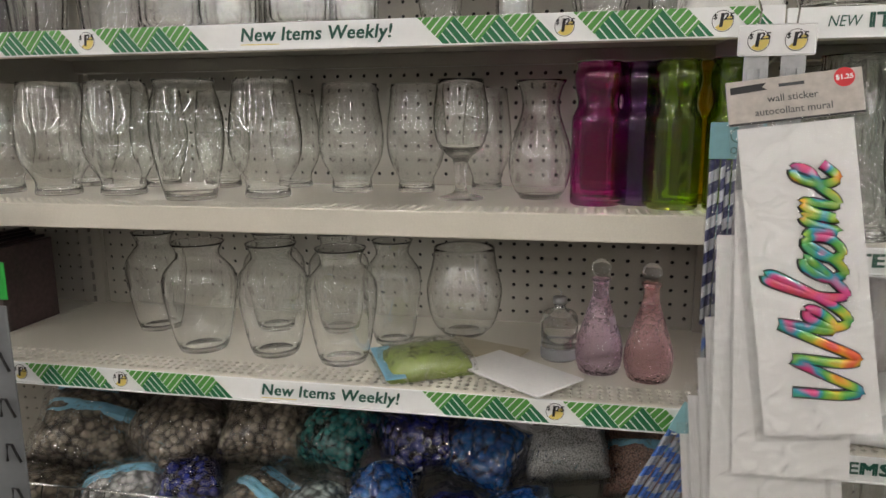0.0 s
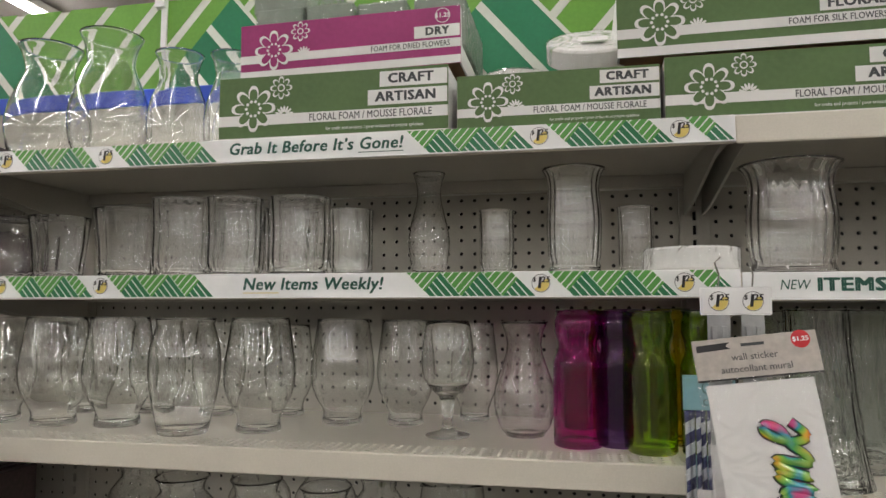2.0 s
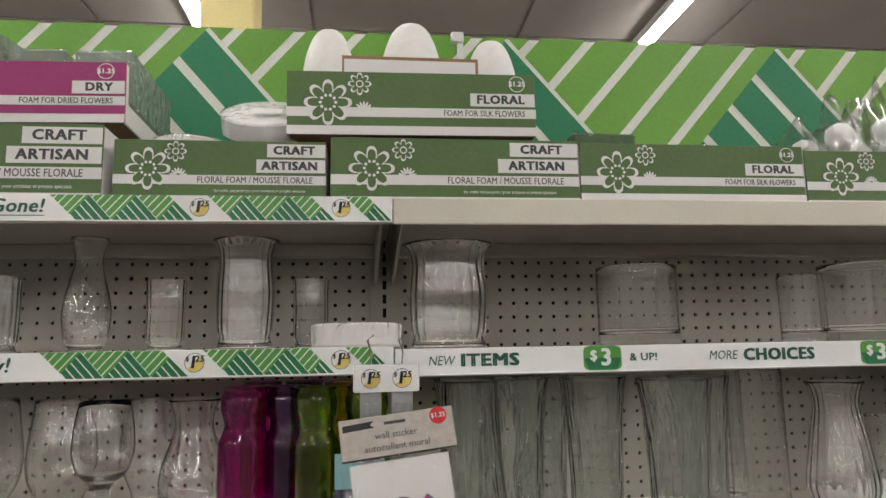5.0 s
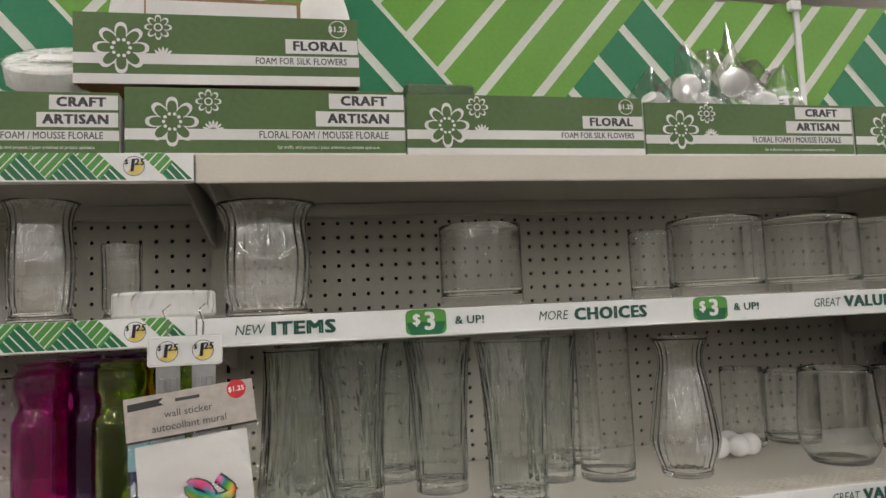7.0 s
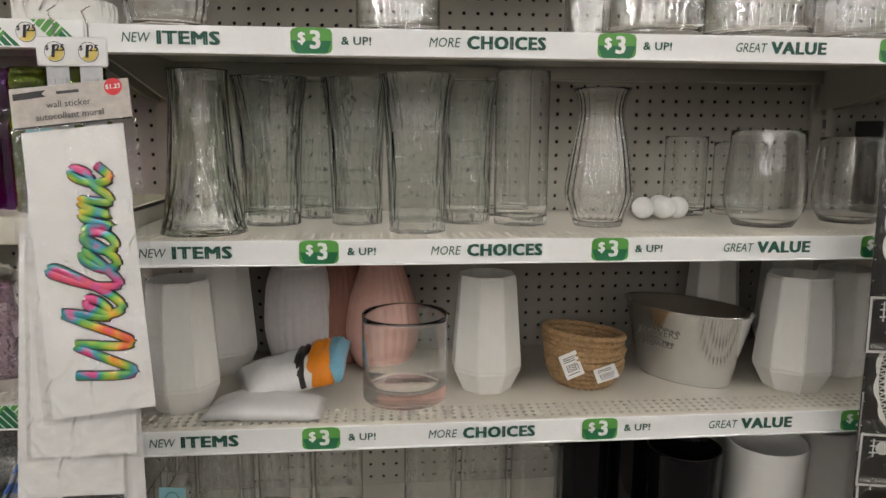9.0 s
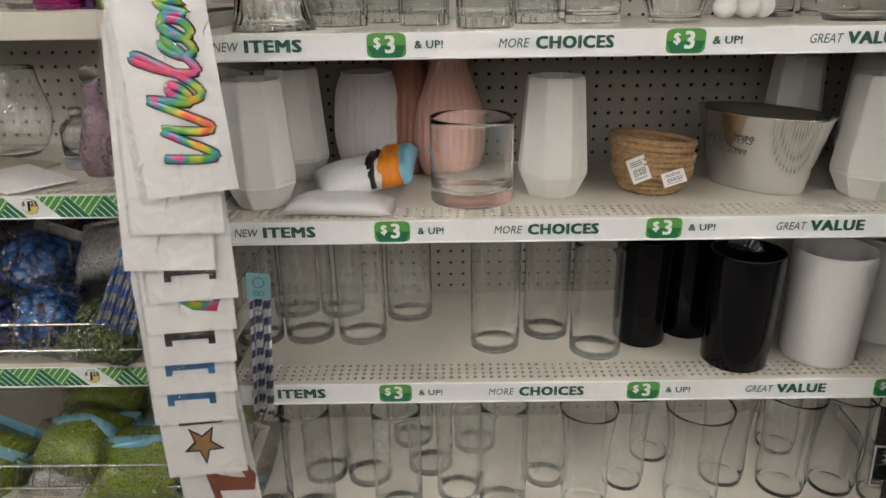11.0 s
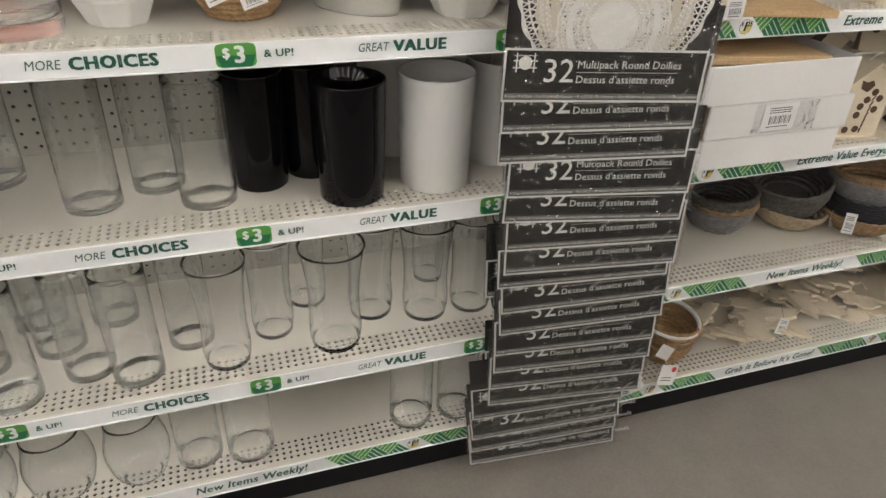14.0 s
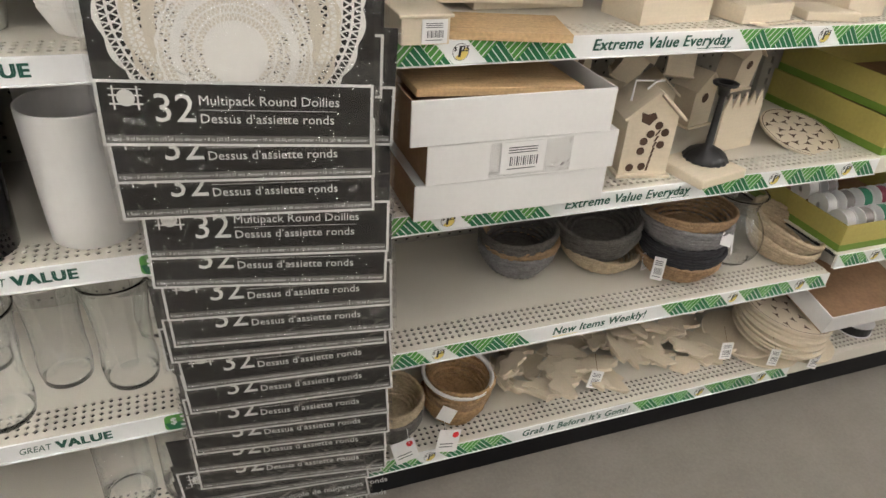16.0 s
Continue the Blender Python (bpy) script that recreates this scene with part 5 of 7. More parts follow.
def books(x0, x1, y, z, h, d, label):
    k, x = 0, x0
    while x < x1:
        t = 0.008 + 0.010 * ((k * 37) % 7) / 7
        e = thing("book", (x, y + 0.012 * ((k * 13) % 5) / 5, z), label, "book", "dark paperbacks in a row")
        part("cover", box(0, t, 0, d, 0, h * (0.86 + 0.14 * ((k * 29) % 6) / 6), 0.001), BOOK, e)
        part("pages", box(0.001, t - 0.001, 0.001, d - 0.003, h * 0.86, h * 0.862), PAPER, e, "page edges")
        x += t + 0.001
        k += 1
books(-1.26, -1.03, 1.06, TOP["Z"][3], 0.175, 0.13, "dark-covered booklet standing on the next shelf")
books(-1.26, -1.05, 1.04, TOP["Z"][1], 0.10, 0.16, "dark-covered booklet standing on the next shelf")
books(-1.62, -1.06, 1.02, TOP["Z"][0], 0.06, 0.10, "dark-covered booklet standing on the next shelf")

# ---- clip strip with wall stickers and straws between bays A and B ----
X0, YS = 0.198, 0.915
cs = thing("clip_strip", (X0, 0.928, 0.40), "pair of grey metal clip strips hung on wire hooks", "clip strip")
for dx in (-0.022, 0.018):
    bm = box(dx - 0.0135, dx + 0.0135, 0, 0.001, 0.0, 1.06, 0.0003)
    for k in range(18):
        box(dx - 0.009, dx - 0.003, -0.004, -0.001, 0.03 + 0.058 * k, 0.05 + 0.058 * k, 0.0005, bm)
        box(dx + 0.003, dx + 0.009, -0.004, -0.001, 0.03 + 0.058 * k, 0.05 + 0.058 * k, 0.0005, bm)
    part("metal_strip", bm, STEEL, cs)
    part("wire_hook", tube([(dx, -0.002, 1.085), (dx + 0.001, -0.004, 1.10), (dx - 0.004, -0.006, 1.115), (dx + 0.004, -0.002, 1.122)], 0.0012), CHROME, cs)
    t = part("price_card", box(dx - 0.0225 + 0.0005, dx + 0.0225 - 0.0005, -0.0035, -0.0015, 1.05, 1.085, 0.002), WHITE, cs, "white price card")
    badge(t, dx, 1.067).location.y = -0.0042


def stroke_text():
    """The word Welcome as one flowing hand-lettered line, reading upwards in a sheet 0.13 wide."""
    W = [(0.00, 0.9), (0.10, 0.25), (0.20, 0.02), (0.30, 0.55), (0.38, 0.85), (0.46, 0.2), (0.56, 0.02), (0.66, 0.6), (0.74, 1.0)]
    e1 = [(0.80, 0.30), (0.95, 0.38), (0.98, 0.58), (0.88, 0.60), (0.84, 0.30), (0.95, 0.08), (1.08, 0.25)]
    l = [(1.22, 0.75), (1.28, 1.05), (1.20, 1.10), (1.15, 0.5), (1.22, 0.10), (1.34, 0.18)]
    c = [(1.55, 0.55), (1.44, 0.58), (1.38, 0.30), (1.48, 0.08), (1.60, 0.20)]
    o = [(1.72, 0.55), (1.63, 0.45), (1.62, 0.20), (1.72, 0.08), (1.82, 0.20), (1.81, 0.45), (1.72, 0.55), (1.87, 0.46)]
    m_ = [(1.93, 0.10), (1.96, 0.48), (2.04, 0.52), (2.07, 0.12), (2.11, 0.46), (2.19, 0.52), (2.22, 0.12), (2.31, 0.12)]
    e2 = [(2.40, 0.30), (2.54, 0.40), (2.56, 0.60), (2.46, 0.60), (2.43, 0.28), (2.54, 0.05), (2.68, 0.28)]
    pts = [Vector(p) for p in W + e1 + l + c + o + m_ + e2]
    out = []
    p = [pts[0]] + pts + [pts[-1]]
    for i in range(1, len(p) - 2):
        for s in range(5):
            t = s / 5
            a, b, c2, d = p[i - 1:i + 3]
            out.append(0.5 * (2 * b + (c2 - a) * t + (2 * a - 5 * b + 4 * c2 - d) * t * t + (3 * b - a - 3 * c2 + d) * t ** 3))
    return out


RAINBOW = bpy.data.materials.new("rainbow_foil")
RAINBOW.use_nodes = True
nt = RAINBOW.node_tree
bs = nt.nodes["Principled BSDF"]
bs.inputs["Roughness"].default_value, bs.inputs["Coat Weight"].default_value = 0.18, 1.0
co = nt.nodes.new("ShaderNodeTexCoord")
no = nt.nodes.new("ShaderNodeTexNoise")
no.inputs["Scale"].default_value = 17.0
nt.links.new(co.outputs["Object"], no.inputs["Vector"])
rp = nt.nodes.new("ShaderNodeValToRGB")
rp.color_ramp.elements[0].position, rp.color_ramp.elements[0].color = 0.30, (0.55, 0.03, 0.12, 1)
rp.color_ramp.elements[1].position, rp.color_ramp.elements[1].color = 0.70, (0.45, 0.04, 0.25, 1)
for pos, c in ((0.36, (0.62, 0.10, 0.02, 1)), (0.41, (0.62, 0.36, 0.03, 1)), (0.45, (0.24, 0.40, 0.04, 1)), (0.50, (0.06, 0.30, 0.06, 1)), (0.54, (0.02, 0.22, 0.32, 1)), (0.58, (0.50, 0.05, 0.20, 1)), (0.64, (0.62, 0.06, 0.10, 1))):
    rp.color_ramp.elements.new(pos).color = c
nt.links.new(no.outputs["Fac"], rp.inputs["Fac"])
nt.links.new(rp.outputs["Color"], bs.inputs["Base Color"])
KRAFT_GREY = mat("taupe_header_card", (0.46, 0.42, 0.38), 0.5, vary=0.12, scale=70)
RED = mat("red_sticker", (0.62, 0.02, 0.03), 0.4)


def sticker_pack(x, z, y, w, roll, hdr, art, label, h=0.43):
    """A hanging pack: x, z is the lower left corner of its sheet."""
    e = new("wall_sticker_pack")
    tagged(e, label, "sticker pack", "wall sticker packs on the clip strip")
    e.matrix_basis = pose(x, y, z, -11, -roll, 0)
    part("sheet", box(0, w, 0, 0.0008, 0, h * 0.86), PAPER, e, "white backing sheet")
    if hdr:
        bm = box(-0.008, w + 0.012, -0.001, 0.0016, h * 0.87, h * 0.995, 0.0006)
        hd = part("header_card", bm, KRAFT_GREY, e, "taupe header card with lace print")
        part("film", box(-0.010, w + 0.016, -0.0022, -0.0016, -0.006, h * 0.875), FILM, e, "clear plastic sleeve")
        lettering("wall sticker", 0.0112, INK_GREY, hd, w / 2, h * 0.935, y=-0.0018)
        lettering("autocollant mural", 0.0112, INK_GREY, hd, w / 2, h * 0.90, y=-0.0018)
        flat_print("brand_flag", [[(-0.004, h * 0.958), (0.034, h * 0.962), (0.029, h * 0.971), (0.034, h * 0.982), (-0.004, h * 0.978)]], [0], [INK_BLACK], hd, y=-0.0016, label="dark ribbon-shaped mark")
        flat_print("price_dot", [disc_poly(w - 0.006, h * 0.972, 0.0105, 20)], [0], [RED], hd, y=-0.0016, label="red price dot")
        lettering("$1.25", 0.0075, WHITE, hd, w - 0.006, h * 0.972, y=-0.0020, bold=0.0002)
        flat_print("hang_hole", [rect(w / 2 - 0.013, w / 2 + 0.013, h * 0.966, h * 0.975)], [0], [INK_GREY], hd, y=-0.0016)
        flat_print("dark_edge", [rect(-0.008, w + 0.012, h * 0.870, h * 0.876)], [0], [INK_BLACK], hd, y=-0.0016)
    if not hdr:
        part("film", box(-0.004, w + 0.005, -0.0022, -0.0016, -0.004, h * 0.9), FILM, e, "clear plastic sleeve")
    if art == "welcome":
        S = 0.098
        pts = [(0.100 - 0.075 * q.y, 0.026 + S * 1.0 * q.x + 0.024 * q.y) for q in stroke_text()]
        part("lettering_outline", tube([(a, -0.0012, b) for a, b in pts], 0.0064, n=8), INK_BLACK, e, "dark outline of the word Welcome", smooth=True).scale = (1, 0.25, 1)
        part("lettering", tube([(a, -0.0085, b) for a, b in pts], 0.0049, n=8), RAINBOW, e, "glossy rainbow word Welcome", smooth=True).scale = (1, 0.35, 1)
    elif art in ("bar_blue", "bar_dark"):
        mt = mat("blue_foil", (0.02, 0.16, 0.40), 0.3) if art == "bar_blue" else INK_BLACK
        flat_print("letter_foot", [rect(0.024, 0.096, 0.036, 0.050), rect(0.024, 0.034, 0.028, 0.036), rect(0.086, 0.096, 0.028, 0.036)], [0, 0, 0], [mt], e, y=-0.001, label="serif foot of a printed letter")
    elif art == "rainbow":
        part("letter_end", tube([(0.045, -0.004, 0.055), (0.07, -0.004, 0.038), (0.098, -0.004, 0.034), (0.104, -0.004, 0.05)], 0.0075, n=8), RAINBOW, e, "end of a rainbow letter", smooth=True).scale = (1, 0.35, 1)
    elif art == "star":
        pts = [((0.026 if k % 2 else 0.011) * math.sin(k * math.pi / 5 + math.pi) + 0.062, -(0.026 if k % 2 else 0.011) * math.cos(k * math.pi / 5 + math.pi) + 0.050) for k in range(10)]
        big = [(0.062 + (a - 0.062) * 1.3, 0.050 + (b - 0.050) * 1.3) for a, b in pts]
        flat_print("star_outline", [big, rect(0.03, 0.098, 0.082, 0.112)], [0, 0], [INK_BLACK], e, y=-0.001)
        flat_print("star", [pts, rect(0.034, 0.094, 0.086, 0.108)], [0, 1], [mat("bronze_foil", (0.28, 0.15, 0.05), 0.3), YELLOW], e, y=-0.0016, label="bronze star and gold bar")
    elif art == "letter":
        rust = mat("rust_red_foil", (0.24, 0.05, 0.02), 0.35)
        out = [(0.04, 0.10), (0.05, 0.035), (0.062, 0.035), (0.060, 0.05), (0.115, 0.045), (0.122, 0.07), (0.105, 0.098), (0.075, 0.105)]
        flat_print("letter", [out], [0], [rust], e, y=-0.001, label="rust red wooden-look letter")
        flat_print("letter_eye", [[(0.062, 0.078), (0.09, 0.070), (0.105, 0.068), (0.098, 0.084), (0.07, 0.086)]], [0], [PAPER], e, y=-0.0014)
    return e


SP = "white wall sticker sheet in a sleeve hanging in a row"
packs = [(0.188, 1.036, 0.118, 6.5, True, "welcome", "wall sticker pack with a rainbow Welcome and header card"),
         (0.158, 0.988, 0.121, 1, False, "", SP), (0.137, 0.936, 0.122, 0, False, "", SP),
         (0.163, 0.886, 0.122, 4, False, "bar_dark", SP), (0.152, 0.837, 0.124, 4, False, "rainbow", SP), (0.147, 0.785, 0.122, 4, False, "bar_dark", SP),
         (0.139, 0.735, 0.124, 4, False, "bar_blue", SP), (0.133, 0.683, 0.124, 4, False, "bar_blue", SP), (0.138, 0.585, 0.122, 6, False, "star", SP), (0.155, 0.493, 0.122, 8, False, "letter", SP)]
for i, (x, z, w, roll, hdr, art, lb) in enumerate(packs):
    sticker_pack(x, z, 0.812 + 0.0025 * i, w, roll, hdr, art, lb, h=0.395 if i == 0 else 0.37)


def stripe_mat(name, c1, c2, turns):
    m = mat(name, c1, 0.4)
    nt = m.node_tree
    b = nt.nodes["Principled BSDF"]
    co = nt.nodes.new("ShaderNodeTexCoord")
    mp = nt.nodes.new("ShaderNodeMapping")
    mp.inputs["Rotation"].default_value = (0, radians(38), 0)
    wv = nt.nodes.new("ShaderNodeTexWave")
    wv.bands_direction = "Z"
    wv.inputs["Scale"].default_value = turns
    st = nt.nodes.new("ShaderNodeMath")
    st.operation = "GREATER_THAN"
    st.inputs[1].default_value = 0.5
    mix = nt.nodes.new("ShaderNodeMix")
    mix.data_type = "RGBA"
    mix.inputs["A"].default_value, mix.inputs["B"].default_value = (*c1, 1), (*c2, 1)
    nt.links.new(co.outputs["Object"], mp.inputs["Vector"])
    nt.links.new(mp.outputs["Vector"], wv.inputs["Vector"])
    nt.links.new(wv.outputs["Fac"], st.inputs[0])
    nt.links.new(st.outputs[0], mix.inputs["Factor"])
    nt.links.new(mix.outputs["Result"], b.inputs["Base Color"])
    return m


NAVY = stripe_mat("navy_white_stripes", (0.02, 0.025, 0.13), (0.62, 0.66, 0.70), 14)
SILVER = stripe_mat("blue_silver_stripes", (0.03, 0.14, 0.55), (0.35, 0.38, 0.42), 12)
TEAL = mat("pale_teal_card", (0.26, 0.50, 0.56), 0.5)
STRAW = {}
def straw_pack(x, z, y, n, length, material, roll, label):
    """x, z: the lower left of the straws."""
    e = new("straw_pack")
    tagged(e, label, "straw pack", "packs of paper straws")
    e.matrix_basis = pose(x, y, z, 0, -roll, 0)
    for i in range(n):
        key = (material.name, length)
        if key not in STRAW:
            STRAW[key] = part("straw", lathe([(0.0022, 0), (0.003, 0), (0.003, length), (0.0022, length)], 10), material, e, smooth=True, at=pose(0.004 + i * 0.0066, 0.004 * (i % 2), 0)).data
        else:
            share("straw", STRAW[key], e, pose(0.004 + i * 0.0066, 0.004 * (i % 2), 0.003 * (i % 3)))
    w = n * 0.0066 + 0.002
    hd = part("header_card", box(-0.001, w, -0.005, -0.0035, length + 0.002, length + 0.045, 0.0005), TEAL, e, "pale teal header card")
    flat_print("knot_mark", ring_polys(w / 2 - 0.004, length + 0.012, lambda a: 0.004, 0.001, 14) + ring_polys(w / 2 + 0.004, length + 0.012, lambda a: 0.004, 0.001, 14) + ring_polys(w / 2, length + 0.03, lambda a: 0.009, 0.001, 20), [0] * 48, [INK], hd, y=-0.0056)
    part("film", box(-0.002, w + 0.001, -0.0062, -0.0058, -0.002, length), FILM, e, "clear plastic sleeve")


straw_pack(0.132, 1.125, 0.934, 9, 0.205, NAVY, 0, "pack of navy and white striped paper straws hanging")
straw_pack(0.138, 1.030, 0.945, 8, 0.20, SILVER, 0, "pack of blue and silver striped straws hanging")
straw_pack(0.015, 0.800, 0.936, 9, 0.20, SILVER, -26, "pack of blue and silver striped straws hanging askew")
straw_pack(0.248, 0.632, 0.929, 5, 0.21, NAVY, -4, "pack of navy and white striped paper straws hanging")


# ---- black clip strip and green price sign at the west end of bay A ----
ls = thing("display_strip", (-0.853, 0.872, 0.0), "black hanging display strip with grey clips", "clip strip")
bm = box(-0.05, 0.0, 0, 0.012, 0.05, 1.28, 0.004, seg=2)
bmesh.ops.bevel(bm, geom=[e for e in bm.edges if abs(e.verts[0].co.z - 1.28) < 0.01], offset=0.002, segments=1, affect="EDGES")
part("spine", bm, BLACK, ls)
part("clip_plate", box(-0.03, 0.026, -0.004, -0.001, 0.05, 1.12, 0.001), mat("grey_clip_plastic", (0.16, 0.17, 0.18), 0.35), ls, "grey plastic plate")
for k in range(14):
    bm = tube([(-0.004, -0.006, 0.085 + 0.072 * k), (0.004, -0.011, 0.115 + 0.072 * k), (0.012, -0.011, 0.115 + 0.072 * k), (0.02, -0.006, 0.085 + 0.072 * k)], 0.0022)
    part("clip", bm, BLACK, ls)
sg = part("price_sign", box(-0.06, 0.034, -0.007, -0.0045, 1.13, 1.185, 0.001), mat("bright_green_sign", (0.02, 0.33, 0.05), 0.3), ls, "bright green price sign")
lettering("1.25", 0.04, WHITE, sg, -0.035, 1.157, y=-0.0078, bold=0.001)

# ---- bay A, lower levels: wire-fronted shelves with bags ----
def wire_shelf(z, strip=True):
    e = thing("wire_shelf", (BAY["A"], FRONT, z), "wire-fronted shelf with a chrome fence", "wire shelf", "wire shelves of the first bay")
    part("deck", box(0.002, PITCH - 0.004, 0.006, 0.355, -0.004, 0.0), CREAM, e)
    part("front_lip", box(0.0, PITCH - 0.002, 0.002, 0.0055, -0.036, 0.0005, 0.0015), CREAM, e)
    for h in (0.028, 0.074):
        part("rail", tube([(0.0, -0.001, h), (PITCH - 0.012, -0.001, h), (PITCH - 0.012, 0.34, h)], 0.0022), CHROME, e)
    n = 42
    me = None
    for k in range(n):
        x = 0.01 + k * (PITCH - 0.03) / (n - 1)
        if me is None:
            o = part("picket", tube([(0, 0.0025, 0.026), (0.014, 0.0025, 0.075)], 0.0014, n=5), CHROME, e)
            me = o.data
            o.matrix_basis = pose(x, 0, 0)
        else:
            share("picket", me, e, pose(x, 0, 0))
    for k in range(9):
        part("picket", tube([(PITCH - 0.0135, 0.03 + 0.035 * k, 0.026), (PITCH - 0.0135, 0.035 + 0.035 * k, 0.075)], 0.0014, n=5), CHROME, e)
    return e


wire_shelf(0.722)
wire_shelf(0.452)
wire_shelf(0.163)
weekly_strip(BAY["A"], 0.702, WEEKLY, 0.035)
weekly_strip(BAY["A"], 0.430, WEEKLY, 0.035)
part("post", tube([(0.19, 0.939, 0.17), (0.19, 0.939, 0.415)], 0.0024), CHROME, bpy.data.objects["wire_shelf.002"]).matrix_basis = pose(-BAY["A"], -FRONT, -0.163)

rng = random.Random(5)
def heap(z, rows, group):
    for i, (x, y, dz, w, d, h, content, words, head, tilt, turn) in enumerate(rows):
        if content in (PEB_TAN, GEM_NAVY, GEM_BLUE) and i % 3:
            head = None
        bag_of("craft_bag", x, y, z + dz, w, d, h, content, words, 20 + i + z * 10, turn + rng.uniform(-24, 24), tilt + rng.uniform(-12, 8), rng.uniform(-16, 16), header=head, group=group)


PB, BB = "clear bag of tan river pebbles heaped on the shelf", "netted bag of blue glass gems heaped on the shelf"
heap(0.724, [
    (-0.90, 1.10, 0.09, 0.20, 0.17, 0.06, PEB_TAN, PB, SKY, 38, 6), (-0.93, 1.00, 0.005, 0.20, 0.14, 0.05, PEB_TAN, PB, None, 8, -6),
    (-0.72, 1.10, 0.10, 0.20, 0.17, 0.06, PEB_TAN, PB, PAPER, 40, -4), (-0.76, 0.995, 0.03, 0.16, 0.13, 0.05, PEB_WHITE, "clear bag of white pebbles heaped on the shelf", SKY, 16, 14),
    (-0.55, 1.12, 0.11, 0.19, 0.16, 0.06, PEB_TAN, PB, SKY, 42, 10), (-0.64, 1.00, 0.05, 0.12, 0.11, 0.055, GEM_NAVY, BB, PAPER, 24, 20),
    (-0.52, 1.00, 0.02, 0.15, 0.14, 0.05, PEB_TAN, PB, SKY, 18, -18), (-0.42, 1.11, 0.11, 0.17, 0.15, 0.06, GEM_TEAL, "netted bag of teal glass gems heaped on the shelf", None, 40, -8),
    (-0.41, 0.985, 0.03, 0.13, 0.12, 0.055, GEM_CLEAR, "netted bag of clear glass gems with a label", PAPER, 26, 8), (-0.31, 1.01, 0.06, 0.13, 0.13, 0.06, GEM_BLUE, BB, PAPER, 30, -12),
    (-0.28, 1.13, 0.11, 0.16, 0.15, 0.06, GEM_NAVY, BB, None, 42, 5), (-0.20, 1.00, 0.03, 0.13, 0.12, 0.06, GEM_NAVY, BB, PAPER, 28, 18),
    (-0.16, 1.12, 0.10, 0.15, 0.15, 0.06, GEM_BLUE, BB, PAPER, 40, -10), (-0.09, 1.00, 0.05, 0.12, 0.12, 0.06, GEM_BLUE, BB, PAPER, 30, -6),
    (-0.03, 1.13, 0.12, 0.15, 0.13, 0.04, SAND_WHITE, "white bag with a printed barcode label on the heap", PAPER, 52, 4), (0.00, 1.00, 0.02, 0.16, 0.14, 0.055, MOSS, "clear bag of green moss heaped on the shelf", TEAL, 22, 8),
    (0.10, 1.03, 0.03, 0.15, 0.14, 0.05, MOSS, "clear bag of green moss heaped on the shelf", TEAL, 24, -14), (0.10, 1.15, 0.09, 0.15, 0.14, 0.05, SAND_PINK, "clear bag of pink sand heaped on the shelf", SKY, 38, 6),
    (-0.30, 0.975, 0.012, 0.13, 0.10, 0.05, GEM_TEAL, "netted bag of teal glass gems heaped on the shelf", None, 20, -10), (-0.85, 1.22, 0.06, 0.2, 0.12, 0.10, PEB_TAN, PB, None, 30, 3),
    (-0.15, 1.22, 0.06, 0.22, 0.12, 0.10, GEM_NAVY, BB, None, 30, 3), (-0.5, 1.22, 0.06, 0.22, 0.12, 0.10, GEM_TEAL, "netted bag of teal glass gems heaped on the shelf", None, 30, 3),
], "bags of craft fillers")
LIME = "clear bag of lime green sand lying on the shelf"
heap(0.455, [
    (-0.10, 1.02, 0.05, 0.17, 0.15, 0.06, SAND_LIME, LIME, SKY, 30, 4), (0.02, 1.00, 0.02, 0.20, 0.17, 0.06, SAND_LIME, LIME, SKY, 36, -18), (0.10, 1.10, 0.08, 0.18, 0.16, 0.06, SAND_LIME, LIME, TEAL, 44, 10),
    (-0.11, 1.00, 0.0, 0.17, 0.12, 0.05, SAND_WHITE, "clear bag of white sand lying on the shelf", None, 16, 5), (-0.28, 1.02, 0.02, 0.19, 0.15, 0.07, SAND_LIME, LIME, SKY, 34, 2), (0.13, 1.0, 0.01, 0.12, 0.12, 0.06, MOSS, "clear bag of green moss lying on the shelf", SKY, 36, -6), (-0.1, 1.15, 0.07, 0.2, 0.14, 0.07, SAND_LIME, LIME, None, 40, -6),
], "bags of craft fillers")
WP = "clear bag of white pebbles with a pale blue header"
heap(0.166, [
    (-0.20, 1.02, 0.04, 0.16, 0.15, 0.06, PEB_WHITE, WP, SKY, 34, 8), (-0.06, 1.02, 0.06, 0.15, 0.15, 0.06, PEB_WHITE, WP, SKY, 36, -8), (0.08, 1.03, 0.06, 0.15, 0.15, 0.06, PEB_WHITE, WP, SKY, 36, 12), (0.13, 0.99, 0.01, 0.11, 0.12, 0.05, PEB_WHITE, WP, None, 24, -10),
    (0.0, 0.99, 0.01, 0.14, 0.12, 0.05, PEB_WHITE, WP, SKY, 24, 4), (-0.14, 0.99, 0.01, 0.14, 0.12, 0.05, PEB_WHITE, WP, SKY, 20, -8), (-0.05, 1.15, 0.06, 0.2, 0.14, 0.08, PEB_WHITE, WP, SKY, 44, -5), (0.10, 1.16, 0.06, 0.2, 0.14, 0.08, GEM_CLEAR, WP, SKY, 44, 5),
], "bags of craft fillers")
bag_of("moss_bag", -0.245, 1.035, TOP["A"][3], 0.155, 0.13, 0.032, mat("pale_green_gel", (0.30, 0.38, 0.10), 0.3, coat=0.6), "pale green filled bag with a blue label on the shelf", 61, 28, 4, header=None)
part("blue_label", box(-0.075, -0.045, -0.06, 0.06, 0.012, 0.014), SKY, bpy.data.objects["moss_bag"], "pale blue label")
env = thing("paper_envelope", (-0.115, 1.03, TOP["A"][3] + 0.004), "white paper envelope lying on the shelf", "envelope", turn=-38)
